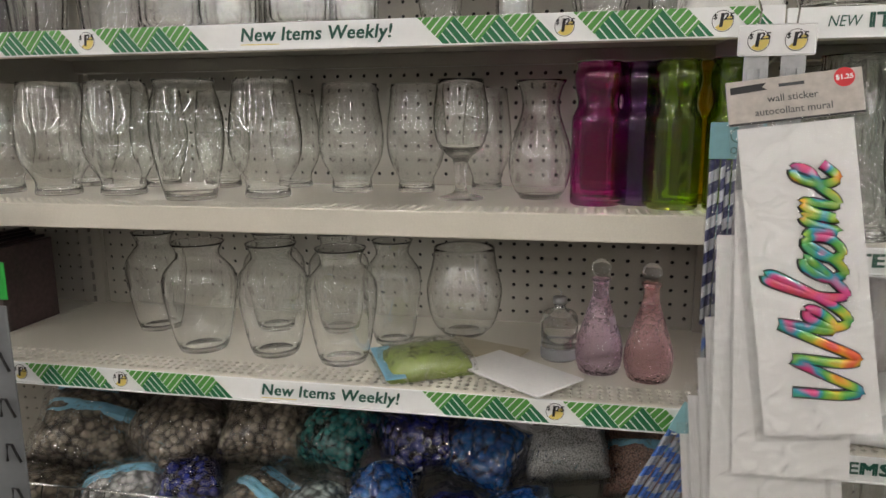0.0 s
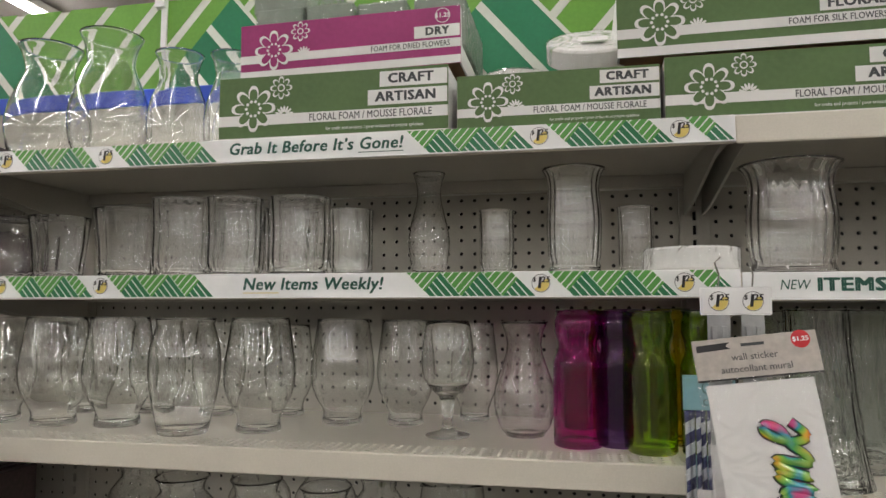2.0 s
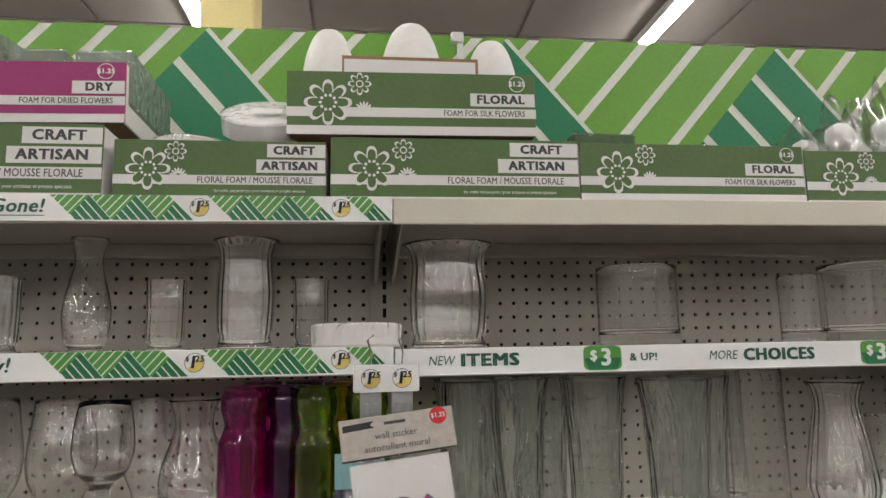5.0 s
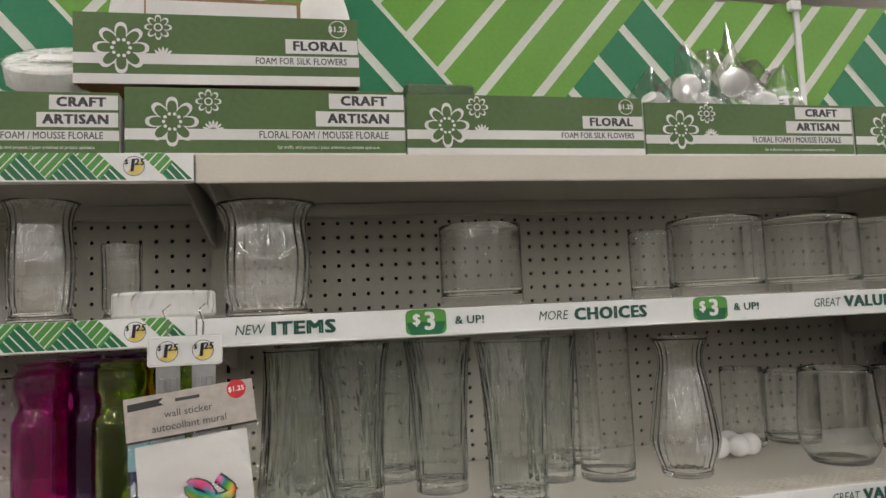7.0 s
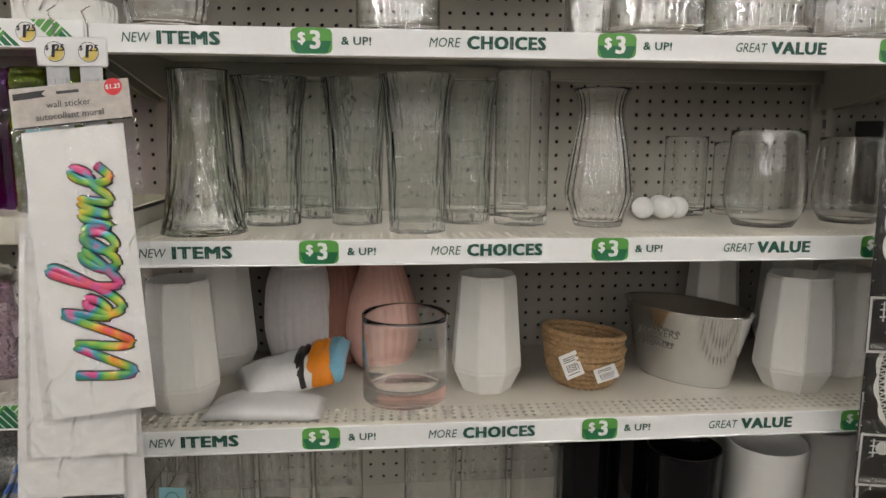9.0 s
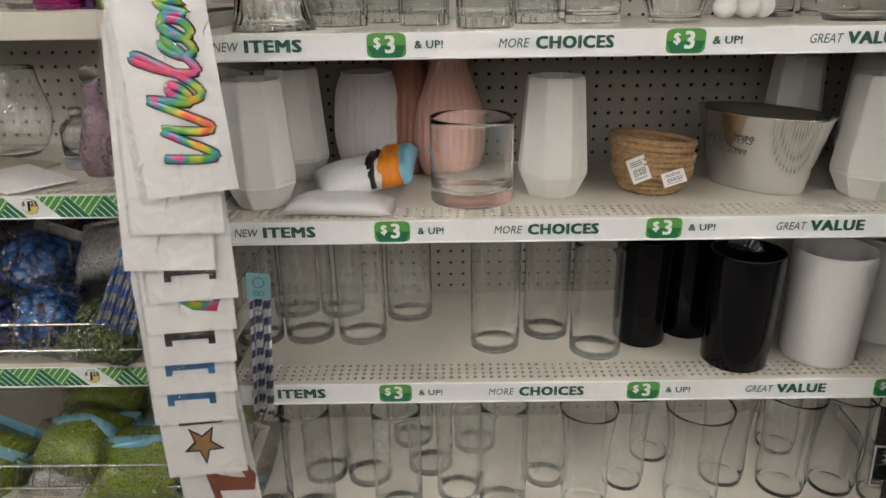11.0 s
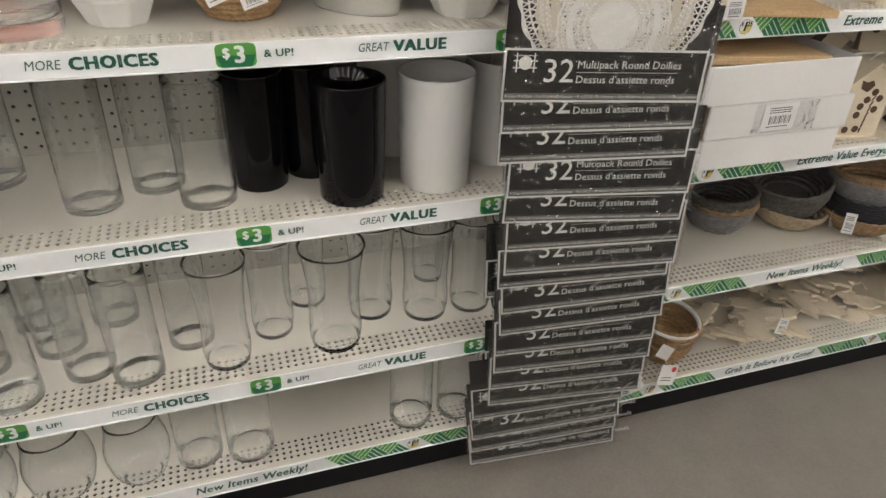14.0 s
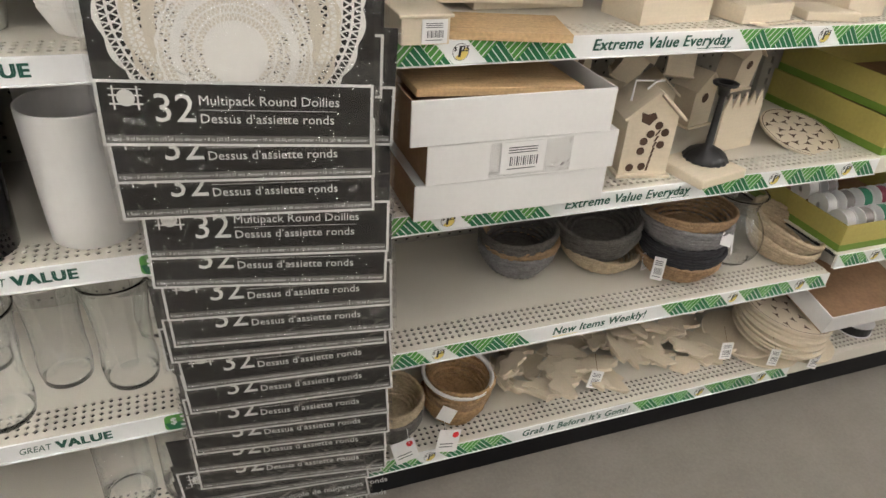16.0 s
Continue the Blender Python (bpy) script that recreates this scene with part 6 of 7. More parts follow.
part("sheet", box(-0.07, 0.10, -0.05, 0.05, 0, 0.003, 0.001), PAPER, env)
env = thing("paper_envelope", (-0.17, 1.12, TOP["A"][3] + 0.002), "tan paper packet lying under an envelope", "envelope", turn=-22)
part("sheet", box(-0.07, 0.07, -0.035, 0.035, 0, 0.003, 0.001), mat("tan_paper", (0.50, 0.44, 0.32), 0.6), env)

# ---- doily packs on a strip between bays B and C ----
TURN = -10.0
DOI = [(1.254, 0.8797, 0.871, -1.2), (1.258, 0.8803, 0.820, 0.3), (1.258, 0.8817, 0.769, 0.7), (1.278, 0.8797, 0.708, -0.4), (1.276, 0.8814, 0.661, -1.3), (1.286, 0.8810, 0.604, 1.3), (1.288, 0.8820, 0.555, 1.6), (1.280, 0.8849, 0.525, 2.4), (1.292, 0.8842, 0.468, 4.3), (1.293, 0.8854, 0.418, 4.5), (1.288, 0.8877, 0.368, 3.3), (1.290, 0.8888, 0.324, 2.8), (1.286, 0.8907, 0.281, 2.6), (1.287, 0.8920, 0.237, 2.2), (1.259, 0.8983, 0.198, 7.7), (1.262, 0.8993, 0.139, 10.2), (1.262, 0.9006, 0.101, 10.9), (1.264, 0.9016, 0.062, 9.3)]
strip_d = thing("clip_strip", (1.43, 0.905, 0.06), "black clip strip holding doily packs", "clip strip")
part("metal_strip", box(-0.016, 0.016, 0.006, 0.008, 0, 1.33, 0.0005), BLACK, strip_d)
part("wire_hook", tube([(0, 0.006, 1.33), (0.0, 0.0, 1.345), (0.0, 0.02, 1.36), (0, 0.034, 1.35)], 0.0016), CHROME, strip_d)
DOILY_W = mat("white_lace_paper", (0.80, 0.78, 0.74), 0.8, vary=0.04, scale=30, bump=0.15, fine=300)
DOILY_C = mat("cream_lace_paper", (0.66, 0.60, 0.50), 0.8, vary=0.04, scale=30, bump=0.15, fine=300)
BLACK_CARD = mat("black_card", (0.006, 0.0055, 0.0055), 0.35, vary=0.2, scale=30, spec=0.2)
GREY_BAR = mat("grey_print_bar", (0.11, 0.105, 0.10), 0.4)
PALE = mat("pale_print", (0.68, 0.68, 0.66), 0.4)


def doily_polys(R, cx, cz):
    """Lace: scalloped rim, rings of bars and cells, plain heart; polygons leave the holes free."""
    out = []
    def band(r0, r1, n=72, wave=0.0, k=16):
        for i in range(n):
            a, b = i * math.tau / n, (i + 1) * math.tau / n
            f0 = lambda q, r: r * (1 + wave * abs(math.sin(q * k / 2)))
            out.append([(cx + r0 * math.cos(a), cz + r0 * math.sin(a)), (cx + f0(a, r1) * math.cos(a), cz + f0(a, r1) * math.sin(a)),
                        (cx + f0(b, r1) * math.cos(b), cz + f0(b, r1) * math.sin(b)), (cx + r0 * math.cos(b), cz + r0 * math.sin(b))])
    def bars(r0, r1, n, w, lean):
        for i in range(n):
            a = i * math.tau / n
            b = a + lean
            p, q = (cx + r0 * math.cos(a), cz + r0 * math.sin(a)), (cx + r1 * math.cos(b), cz + r1 * math.sin(b))
            dx, dz = -(q[1] - p[1]), q[0] - p[0]
            L = math.hypot(dx, dz)
            dx, dz = dx / L * w, dz / L * w
            out.append([(p[0] - dx, p[1] - dz), (p[0] + dx, p[1] + dz), (q[0] + dx, q[1] + dz), (q[0] - dx, q[1] - dz)])
    out.append(disc_poly(cx, cz, R * 0.42, 40))
    for r0, r1, n in ((0.42, 0.50, 48), (0.53, 0.60, 60), (0.63, 0.70, 66), (0.82, 0.89, 84)):
        bars(R * r0, R * r1, n, R * 0.007, 0.05)
        bars(R * r0, R * r1, n, R * 0.007, -0.05)
    for r0, r1 in ((0.50, 0.53), (0.60, 0.63), (0.70, 0.82), (0.885, 0.905)):
        band(R * r0, R * r1)
    bars(R * 0.90, R * 0.97, 96, R * 0.006, 0.03)
    bars(R * 0.90, R * 0.97, 96, R * 0.006, -0.03)
    band(R * 0.955, R * 0.972, 144, 0.035, 22)
    return out


DP = {}
def doily_pack(x, y, z, roll, label, first=False, lower=False, behind=False):
    e = new("doily_pack")
    tagged(e, label, "doily pack", "packs of paper doilies")
    e.matrix_basis = pose(x, y, z, -2.0, -roll, TURN)
    W, H, B = 0.312, 0.385, 0.079
    if not DP:
        DP["card"] = part("card", box(0, W, 0, 0.0012, 0, H, 0.0004), BLACK_CARD, e, "black backing card").data
        t = 0.0035
        fr = [rect(0, W, 0, t), rect(0, W, B - t, B), rect(0, t, t, B - t), rect(W - t, W, t, B - t)]
        DP["panel"] = flat_print("label_panel", [rect(0, W, 0, B)], [0], [BLACK_CARD], e, y=-0.0018, label="black label panel").data
        DP["label"] = flat_print("label_frame", fr, [0] * 4, [PALE], e, y=-0.0021, label="white label frame").data
        DP["bar"] = flat_print("grey_bar", [rect(t * 1.3, W - t * 1.3, t * 1.3, 0.0135)], [0], [GREY_BAR], e, y=-0.0021, label="grey strip of fine print").data
        DP["film"] = part("film", box(-0.005, W + 0.006, -0.0044, -0.0040, -0.004, H), FILM, e, "clear plastic sleeve").data
        DP["lace"] = flat_print("doily", doily_polys(0.146, W / 2, 0.165), [0] * len(doily_polys(0.146, W / 2, 0.165)), [DOILY_W], e, y=-0.0007, label="white lace paper doily").data
        q = doily_polys(0.118, W / 2, 0.142)
        DP["lace2"] = flat_print("doily", q, [0] * len(q), [DOILY_C], e, y=-0.0012, label="white lace paper doily").data
        q = doily_polys(0.086, W / 2, 0.112)
        DP["lace3"] = flat_print("doily", q, [0] * len(q), [DOILY_W], e, y=-0.0015, label="white lace paper doily").data
    else:
        if "short" not in DP:
            o = part("card", box(0, W, 0, 0.0012, 0, 0.15, 0.0004), BLACK_CARD)
            DP["short"] = o.data
            bpy.data.objects.remove(o)
            o = part("film", box(-0.005, W + 0.006, -0.0044, -0.0040, -0.004, 0.15), FILM)
            DP["short_film"] = o.data
            bpy.data.objects.remove(o)
        for nm, k in (("card", "card" if first else "short"), ("label_frame", "label"), ("grey_bar", "bar"), ("film", "film" if first else "short_film"), ("label_panel", "panel")):
            share(nm, DP[k], e)
        if first:
            share("doily", DP["lace"], e)
        if first:
            share("doily", DP["lace2"], e)
            share("doily", DP["lace3"], e)
    lettering("32", 0.049, PALE, e, 0.083, 0.045, y=-0.0025)
    if not lower:
        lettering("Multipack Round Doilies", 0.0163, PALE, e, 0.110, 0.056, y=-0.0025, align="LEFT")
        lettering("Dessus d\u2019assiette ronds", 0.0163, PALE, e, 0.110, 0.034, y=-0.0025, align="LEFT")
        flat_print("rule", [rect(0.110, 0.268, 0.0447, 0.0453)], [0], [PALE], e, y=-0.0024)
    else:
        lettering("Paquet multiple de napperons ronds", 0.0165, PALE, e, 0.105, 0.032, y=-0.0025, align="LEFT")
    lettering("4 Sizes - 8 of Each \u2022 6 in (15.24 cm) diameter \u2022 8 in (20.32 cm) diameter \u2022 10 in (25.40 cm) diameter \u2022 12 in (30.48 cm) diameter", 0.0058, PALE, e, W / 2, 0.0088, y=-0.0026)
    mk = flat_print("brand_mark", [rect(0.014, 0.050, 0.060, 0.062), rect(0.014, 0.050, 0.050, 0.052), rect(0.014, 0.050, 0.068, 0.069), rect(0.018, 0.020, 0.044, 0.072), rect(0.044, 0.046, 0.044, 0.072)] + [disc_poly(0.032, 0.058, 0.010, 18)], [0] * 6, [PALE], e, y=-0.0024, label="pale plate and cutlery mark")


for i, (x, y, z, r) in enumerate(DOI):
    doily_pack(x, y, z, r if i < 14 else r * 0.7, "black doily pack showing its white framed label" if i else "black doily pack with white lace doilies in view", first=i == 0, lower=i > 13)
doily_pack(1.238, 0.867, 1.075, 0, "upper black doily pack hanging over the others", first=True)
for x, z, r in ((1.295, 0.53, 2), (1.270, 0.49, 2), (1.285, 0.20, 3), (1.275, 0.92, -1), (1.290, 0.86, -2), (1.285, 0.72, -1), (1.285, 0.28, 3)):
    doily_pack(x, 0.912, z, r, "black doily pack hanging behind the others", behind=True)

# ---- bay C: unpainted wood, cartons, baskets ----
def wood_mat(name, color, scale=30.0, vary=0.12):
    m = mat(name, color, 0.6, vary=vary, scale=6, bump=0.05, fine=200)
    nt = m.node_tree
    for n_ in nt.nodes:
        if n_.type == "TEX_NOISE" and n_.inputs["Scale"].default_value < 50:
            mp = nt.nodes.new("ShaderNodeMapping")
            mp.inputs["Scale"].default_value = (2.0, 40.0, 40.0)
            src = n_.inputs["Vector"].links[0].from_socket
            nt.links.new(src, mp.inputs["Vector"])
            nt.links.new(mp.outputs["Vector"], n_.inputs["Vector"])
    return m


WOOD = wood_mat("pale_basswood", (0.69, 0.60, 0.46), vary=0.05)
PINE = wood_mat("pine_board", (0.55, 0.38, 0.20), vary=0.2)
# laser-burnt lines; also stands in for the shade inside holes and cut-outs
BURN_SHADE = mat("laser_burnt_edge", (0.09, 0.05, 0.03), 0.8)
z3, z4, z5, z6 = (TOP["C"][k] for k in (3, 4, 5, 6))

pl = thing("wood_plank", (1.70, 1.0, z3), "pale pine plank lying on the shelf", "plank", turn=-14)
part("board", box(-0.06, 0.19, -0.055, 0.055, 0, 0.012, 0.001), PINE, pl)
pl = thing("wood_plaque", (1.83, 1.08, z3 + 0.014), "pale wooden plaque with dark lettering leaning", "plaque", turn=-6, tilt=20)
part("board", box(-0.13, 0.13, 0, 0.13, 0, 0.006, 0.001), WOOD, pl)
rs = [rect(-0.09 + 0.03 * i, -0.072 + 0.03 * i, 0.05, 0.07 + 0.01 * (i % 2)) for i in range(5)]
flat_print("dark_print", rs, [0] * 5, [INK_GREY], pl, y=0, at=pose(0, 0, 0.0068, -90, 0, 0))
hb = thing("wood_box", (1.625, 0.922, z3), "small pale wood box with a barcode sticker", "wood box")
part("body", box(0, 0.068, 0, 0.10, 0, 0.036, 0.001), WOOD, hb)
part("lid", box(-0.004, 0.072, -0.004, 0.104, 0.0362, 0.041, 0.001), WOOD, hb)
tag_card(hb, pose(0.046, -0.0012, 0.034), 0.036, 0.032, "sticker")
cd = thing("wood_caddy", (2.03, 0.975, z3), "unpainted wooden caddy with a handle hole", "caddy", turn=8)
for a, b, c, d, h in ((0, 0.15, 0, 0.006, 0.10), (0, 0.15, 0.09, 0.096, 0.10), (0, 0.006, 0.0062, 0.0898, 0.10), (0.144, 0.15, 0.0062, 0.0898, 0.10), (0.0062, 0.1438, 0.0062, 0.0898, 0.005)):
    part("board", box(a, b, c, d, 0, h, 0.0006), WOOD, cd)
# dark patch on the solid board in place of the shade in a slot
flat_print("handle_hole", [rect(0.09, 0.128, 0.055, 0.075)], [0], [BURN_SHADE], cd, y=-0.0008, label="dark patch standing in for the shade in the handle slot")
for i, (x, y, w, d, h, t) in enumerate(((2.27, 1.02, 0.12, 0.10, 0.03, 8), (2.42, 1.00, 0.10, 0.08, 0.016, -12), (2.5, 1.04, 0.10, 0.12, 0.045, 5), (1.90, 1.14, 0.2, 0.08, 0.09, 0), (2.3, 1.17, 0.16, 0.1, 0.1, 4))):
    e = thing("wood_block", (x, y, z3), "unpainted pale wooden craft block on the shelf", "wood block", "unpainted wood pieces", turn=t)
    part("block", box(-w / 2, w / 2, -d / 2, d / 2, 0, h, 0.0015), WOOD, e)
e = thing("craft_stick", (2.32, 0.965, z3), "pale wooden paddle stick lying on the shelf", "craft stick", turn=10)
bm = box(-0.07, 0.03, -0.004, 0.004, 0, 0.003, 0.001)
bmesh.ops.create_circle(bm, cap_ends=True, segments=20, radius=0.016, matrix=Matrix.Translation((-0.075, 0, 0.0031)))
part("stick", bm, WOOD, e)

# dark gift box and a tan wooden cut-out beside bay B's tall vases
z2 = TOP["C"][2]
e = thing("display_box", (1.475, 1.06, z2), "dark brown display box on the shelf", "box")
part("body", box(0, 0.26, 0, 0.2, 0, 0.165, 0.002), mat("dark_brown_board", (0.03, 0.022, 0.018), 0.5, vary=0.2), e)
part("lid_edge", box(-0.002, 0.262, -0.002, 0.202, 0.140, 0.170, 0.002), BLACK, e, "black lid edge")
e = thing("wood_cutout", (1.52, 1.035, z2), "tan wooden cut-out leaning on a dark box", "wood cut-out", tilt=-8)
bm = lathe([(0, 0), (0.085, 0), (0.086, 0.003), (0.085, 0.006), (0, 0.006)], 40)
bmesh.ops.transform(bm, matrix=Matrix.Translation((0.03, 0.004, 0.085)) @ Matrix.Rotation(math.radians(90), 4, "X") @ Matrix.Diagonal((1.0, 0.8, 1, 1)), verts=bm.verts)
part("board", bm, PINE, e)
tag_card(e, pose(0.02, -0.012, 0.075, 0, 6, 0), 0.06, 0.03, bars=False)

# white cartons
for i, (x0, x1, y, z, h, label) in enumerate(((1.652, 1.983, 0.918, z4, 0.060, "white shallow carton at the bottom of a stack"), (1.668, 1.990, 0.915, z4 + 0.0615, 0.064, "white shallow carton with a barcode label"), (1.640, 1.970, 0.912, z4 + 0.127, 0.070, "open white shallow carton holding a wooden panel"))):
    e = thing("white_carton", (x0, y, z), label, "carton", "stack of white cartons")
    w = x1 - x0
    top = i == 2
    part("front_panel", box(0, w, 0, 0.003, 0, h, 0.0008), BOX_WHITE, e)
    for a, b in ((0, 0.003), (w - 0.003, w)):
        part("side_panel", box(a, b, 0.0032, 0.27, 0, h, 0.0008), BOX_WHITE if b > 0.1 else KRAFT, e)
    part("back_panel", box(0.0032, w - 0.0032, 0.267, 0.27, 0, h * (1.3 if top else 1), 0.0006), KRAFT, e)
    part("bottom_panel", box(0.0032, w - 0.0032, 0.0032, 0.2668, 0, 0.003), KRAFT, e)
    if top:
        part("wood_panel", box(0.01, w - 0.05, 0.02, 0.2, h - 0.002, h + 0.010, 0.001), PINE, e, "tan wooden panel").matrix_basis = pose(0, 0, 0, 0, 2.5, 0)
    else:
        part("lid_panel", box(0.0032, w - 0.0032, 0.0032, 0.2668, h - 0.003, h), BOX_WHITE, e)
    if i == 1:
        t = tag_card(e, pose(0.155, -0.002, 0.060), 0.075, 0.052, "shipping_label")
        part("tape", box(0.10, 0.24, -0.0012, -0.0004, 0.004, 0.060), FILM, e, "clear tape")

# birdhouses
def birdhouse(x, y, z, s, turn, label, art=False, tilt=0):
    e = new("birdhouse")
    tagged(e, label, "birdhouse", "unpainted birdhouses")
    e.matrix_basis = pose(x, y, z, tilt, 0, turn) @ Matrix.Diagonal((s, s, s, 1))
    w, d, h, pk = 0.09, 0.075, 0.115, 0.155
    bm = bmesh.new()
    pr = [(-w / 2, 0.006), (w / 2, 0.006), (w / 2, h), (0, pk), (-w / 2, h)]
    a = [bm.verts.new((p, -d / 2, q)) for p, q in pr]
    b = [bm.verts.new((p, d / 2, q)) for p, q in pr]
    bm.faces.new(a), bm.faces.new(b[::-1])
    for i in range(5):
        bm.faces.new((a[i], b[i], b[(i + 1) % 5], a[(i + 1) % 5]))
    part("body", bm, WOOD, e)
    part("floor_board", box(-w / 2 - 0.006, w / 2 + 0.006, -d / 2 - 0.008, d / 2 + 0.004, 0, 0.0058, 0.0008), WOOD, e)
    for sg in (-1, 1):
        m = Matrix.Translation((0, 0, pk + 0.002)) @ Matrix.Rotation(sg * math.atan2(pk - h, w / 2), 4, "Y")
        o = part("roof_board", box(0 if sg > 0 else -0.072, 0.072 if sg > 0 else 0, -d / 2 - 0.012, d / 2 + 0.01, 0, 0.005, 0.0006), WOOD, e)
        o.matrix_basis = m
    if art:
        ps = [[(0.004 + 0.004 * math.sin(t * 2), 0.012 + 0.09 * t), (0.008 + 0.004 * math.sin(t * 2), 0.012 + 0.09 * t), (0.008 + 0.012 * (t + 0.1), 0.012 + 0.09 * (t + 0.12)), (0.004 + 0.012 * (t + 0.1), 0.012 + 0.09 * (t + 0.12))] for t in [k / 8 for k in range(8)]]
        for cx, cz in ((-0.012, 0.05), (0.026, 0.085), (-0.010, 0.068), (0.022, 0.062), (-0.026, 0.018), (-0.004, 0.02), (0.0, 0.082), (0.012, 0.098)):
            ps.append(disc_poly(cx, cz, 0.0075, 12))
        ps.append([(-0.022, 0.105), (-0.006, 0.098), (0.006, 0.112), (0.0, 0.122), (-0.012, 0.118), (-0.024, 0.122)])
        flat_print("cut_pattern", ps, [0] * len(ps), [BURN_SHADE], e, y=-d / 2 - 0.0008, label="dark cut-out leaf and berry pattern")
        part("hang_cord", tube([(-0.02, -0.03, 0.16), (-0.01, -0.035, 0.175), (0.012, -0.02, 0.172), (-0.03, 0.0, 0.165), (-0.045, -0.03, 0.14)], 0.002), PAPER, e, "white cotton cord", smooth=True)
    else:
        # flat dark disc on the body: the hole's inner shade as colour
        flat_print("entry_hole", [disc_poly(0, 0.085, 0.014, 16)], [0], [BURN_SHADE], e, y=-d / 2 - 0.0008, label="dark disc standing in for the shade in the entry hole")
    return e


birdhouse(2.11, 1.015, z4, 1.0, -12, "unpainted birdhouse with a cut-out leaf pattern", True)
for x, y, z, s, t, tl in ((2.12, 1.16, 0.0, 0.75, 30, 0), (2.25, 1.18, 0.0, 0.75, -20, 0), (2.36, 1.19, 0.0, 0.75, 15, 0), (2.17, 1.20, 0.105, 0.6, 60, 30), (2.29, 1.17, 0.11, 0.6, -35, -20), (2.42, 1.16, 0.09, 0.65, 12, 8), (2.06, 1.20, 0.10, 0.6, 10, 0)):
    birdhouse(x, y, z4 + z, s, t, "small unpainted birdhouse in a jumbled pile", False, tl)
e = thing("wooden_plinth", (2.225, 0.965, z4), "square pale wooden base on the shelf", "wood base", turn=12)
part("board", box(-0.06, 0.06, -0.05, 0.06, 0, 0.018, 0.002), WOOD, e)
e = thing("candle_holder", (2.243, 0.985, z4 + 0.0183), "black metal candlestick on a wooden base", "candle holder")
prof = [(0, 0), (0.040, 0), (0.041, 0.003), (0.034, 0.014), (0.016, 0.024), (0.007, 0.030), (0.0055, 0.12), (0.009, 0.124), (0.011, 0.138), (0.022, 0.142), (0.023, 0.146), (0.013, 0.146), (0.010, 0.134), (0, 0.132)]
part("stick", lathe(prof, 40, squash=lambda a, z, r: r * (1 + 0.05 * math.cos(16 * a)) if z < 0.016 else r), mat("black_cast_iron", (0.012, 0.012, 0.013), 0.4), e, smooth=True)
e = thing("crown_cutout", (2.36, 1.045, z4), "pale wooden crown cut-out standing on the shelf", "crown", turn=10)
part("board", box(-0.055, 0.055, 0, 0.004, 0, 0.088), WOOD, e)
for k in range(5):
    bm = bmesh.new()
    t = [bm.verts.new((-0.055 + 0.022 * k + q, y_, zz)) for y_ in (0.0, 0.004) for q, zz in ((0, 0.088), (0.022, 0.088), (0.011, 0.118))]
    bm.faces.new(t[:3]), bm.faces.new(t[5:2:-1])
    for a, b in ((0, 1), (1, 2), (2, 0)):
        bm.faces.new((t[a], t[a + 3], t[b + 3], t[b]))
    part("point", bm, WOOD, e)


def wood_round(x, y, z, r, tilt, turn, label, art=True, thick=0.004):
    e = thing("wood_round", (x, y, z), label, "wood round", "round wooden plaques", turn=turn, tilt=tilt)
    part("disc", lathe([(0, 0), (r, 0), (r, thick), (0, thick)], 48), WOOD, e)
    if art:
        ps = []
        for k in range(26):
            a, q = k * 2.4, r * 0.9 * math.sqrt((k + 0.5) / 26)
            cx, cy = q * math.cos(a), q * math.sin(a)
            ps.append([(cx + 0.014 * math.cos(a + j) * (1 if j % 2 else 0.3), cy + 0.010 * math.sin(a + j) * (1 if j % 2 else 0.3)) for j in (0, 1, 2, 3, 4, 5)])
        ps += ring_polys(0, 0, lambda a: r * 0.96, 0.0015, 40)
        flat_print("cut_line", ps, [0] * len(ps), [BURN_SHADE], e, y=0, at=pose(0, 0, thick + 0.0006, -90, 0, 0), label="burnt cut-out lines")
    return e


wood_round(2.545, 1.06, z4 + 0.012, 0.085, 14, 10, "round wooden plaque with burnt cut-out lines")
# baskets and bowls
ROPE_GREY = mat("grey_rope", (0.105, 0.098, 0.088), 0.85, vary=0.35, scale=80, bump=0.5, fine=300)
ROPE_BLACK = mat("black_rope", (0.022, 0.022, 0.026), 0.85, vary=0.3, scale=80, bump=0.5, fine=300)
ROPE_PALE = mat("pale_rope", (0.46, 0.37, 0.25), 0.85, vary=0.25, scale=80, bump=0.5, fine=300)
ROPE_BLUE = mat("blue_grey_rope", (0.21, 0.205, 0.205), 0.85, vary=0.25, scale=80, bump=0.5, fine=300)
ROPE_TAN = mat("tan_rope", (0.33, 0.215, 0.12), 0.85, vary=0.3, scale=80, bump=0.5, fine=300)
def bowl_stack(x, y, z, label, rows):
    e = thing("bowl_stack", (x, y, z), label, "bowl", "stacked woven bowls")
    for i, (dz, r0, r1, h, m_, dx, tl) in enumerate(rows):
        rope_bowl(e, r0, r1, h, m_, "woven_bowl", rows=7, at=pose(dx, 0, dz, tl, tl * 0.6, 30 * i), twist=40)
    return e


bowl_stack(1.965, 1.15, z5, "three nested grey and tan woven bowls", [(0, 0.052, 0.078, 0.062, ROPE_BLUE, 0, 0), (0.020, 0.053, 0.079, 0.062, ROPE_TAN, 0.002, 2), (0.038, 0.053, 0.080, 0.062, ROPE_GREY, 0, -2)])
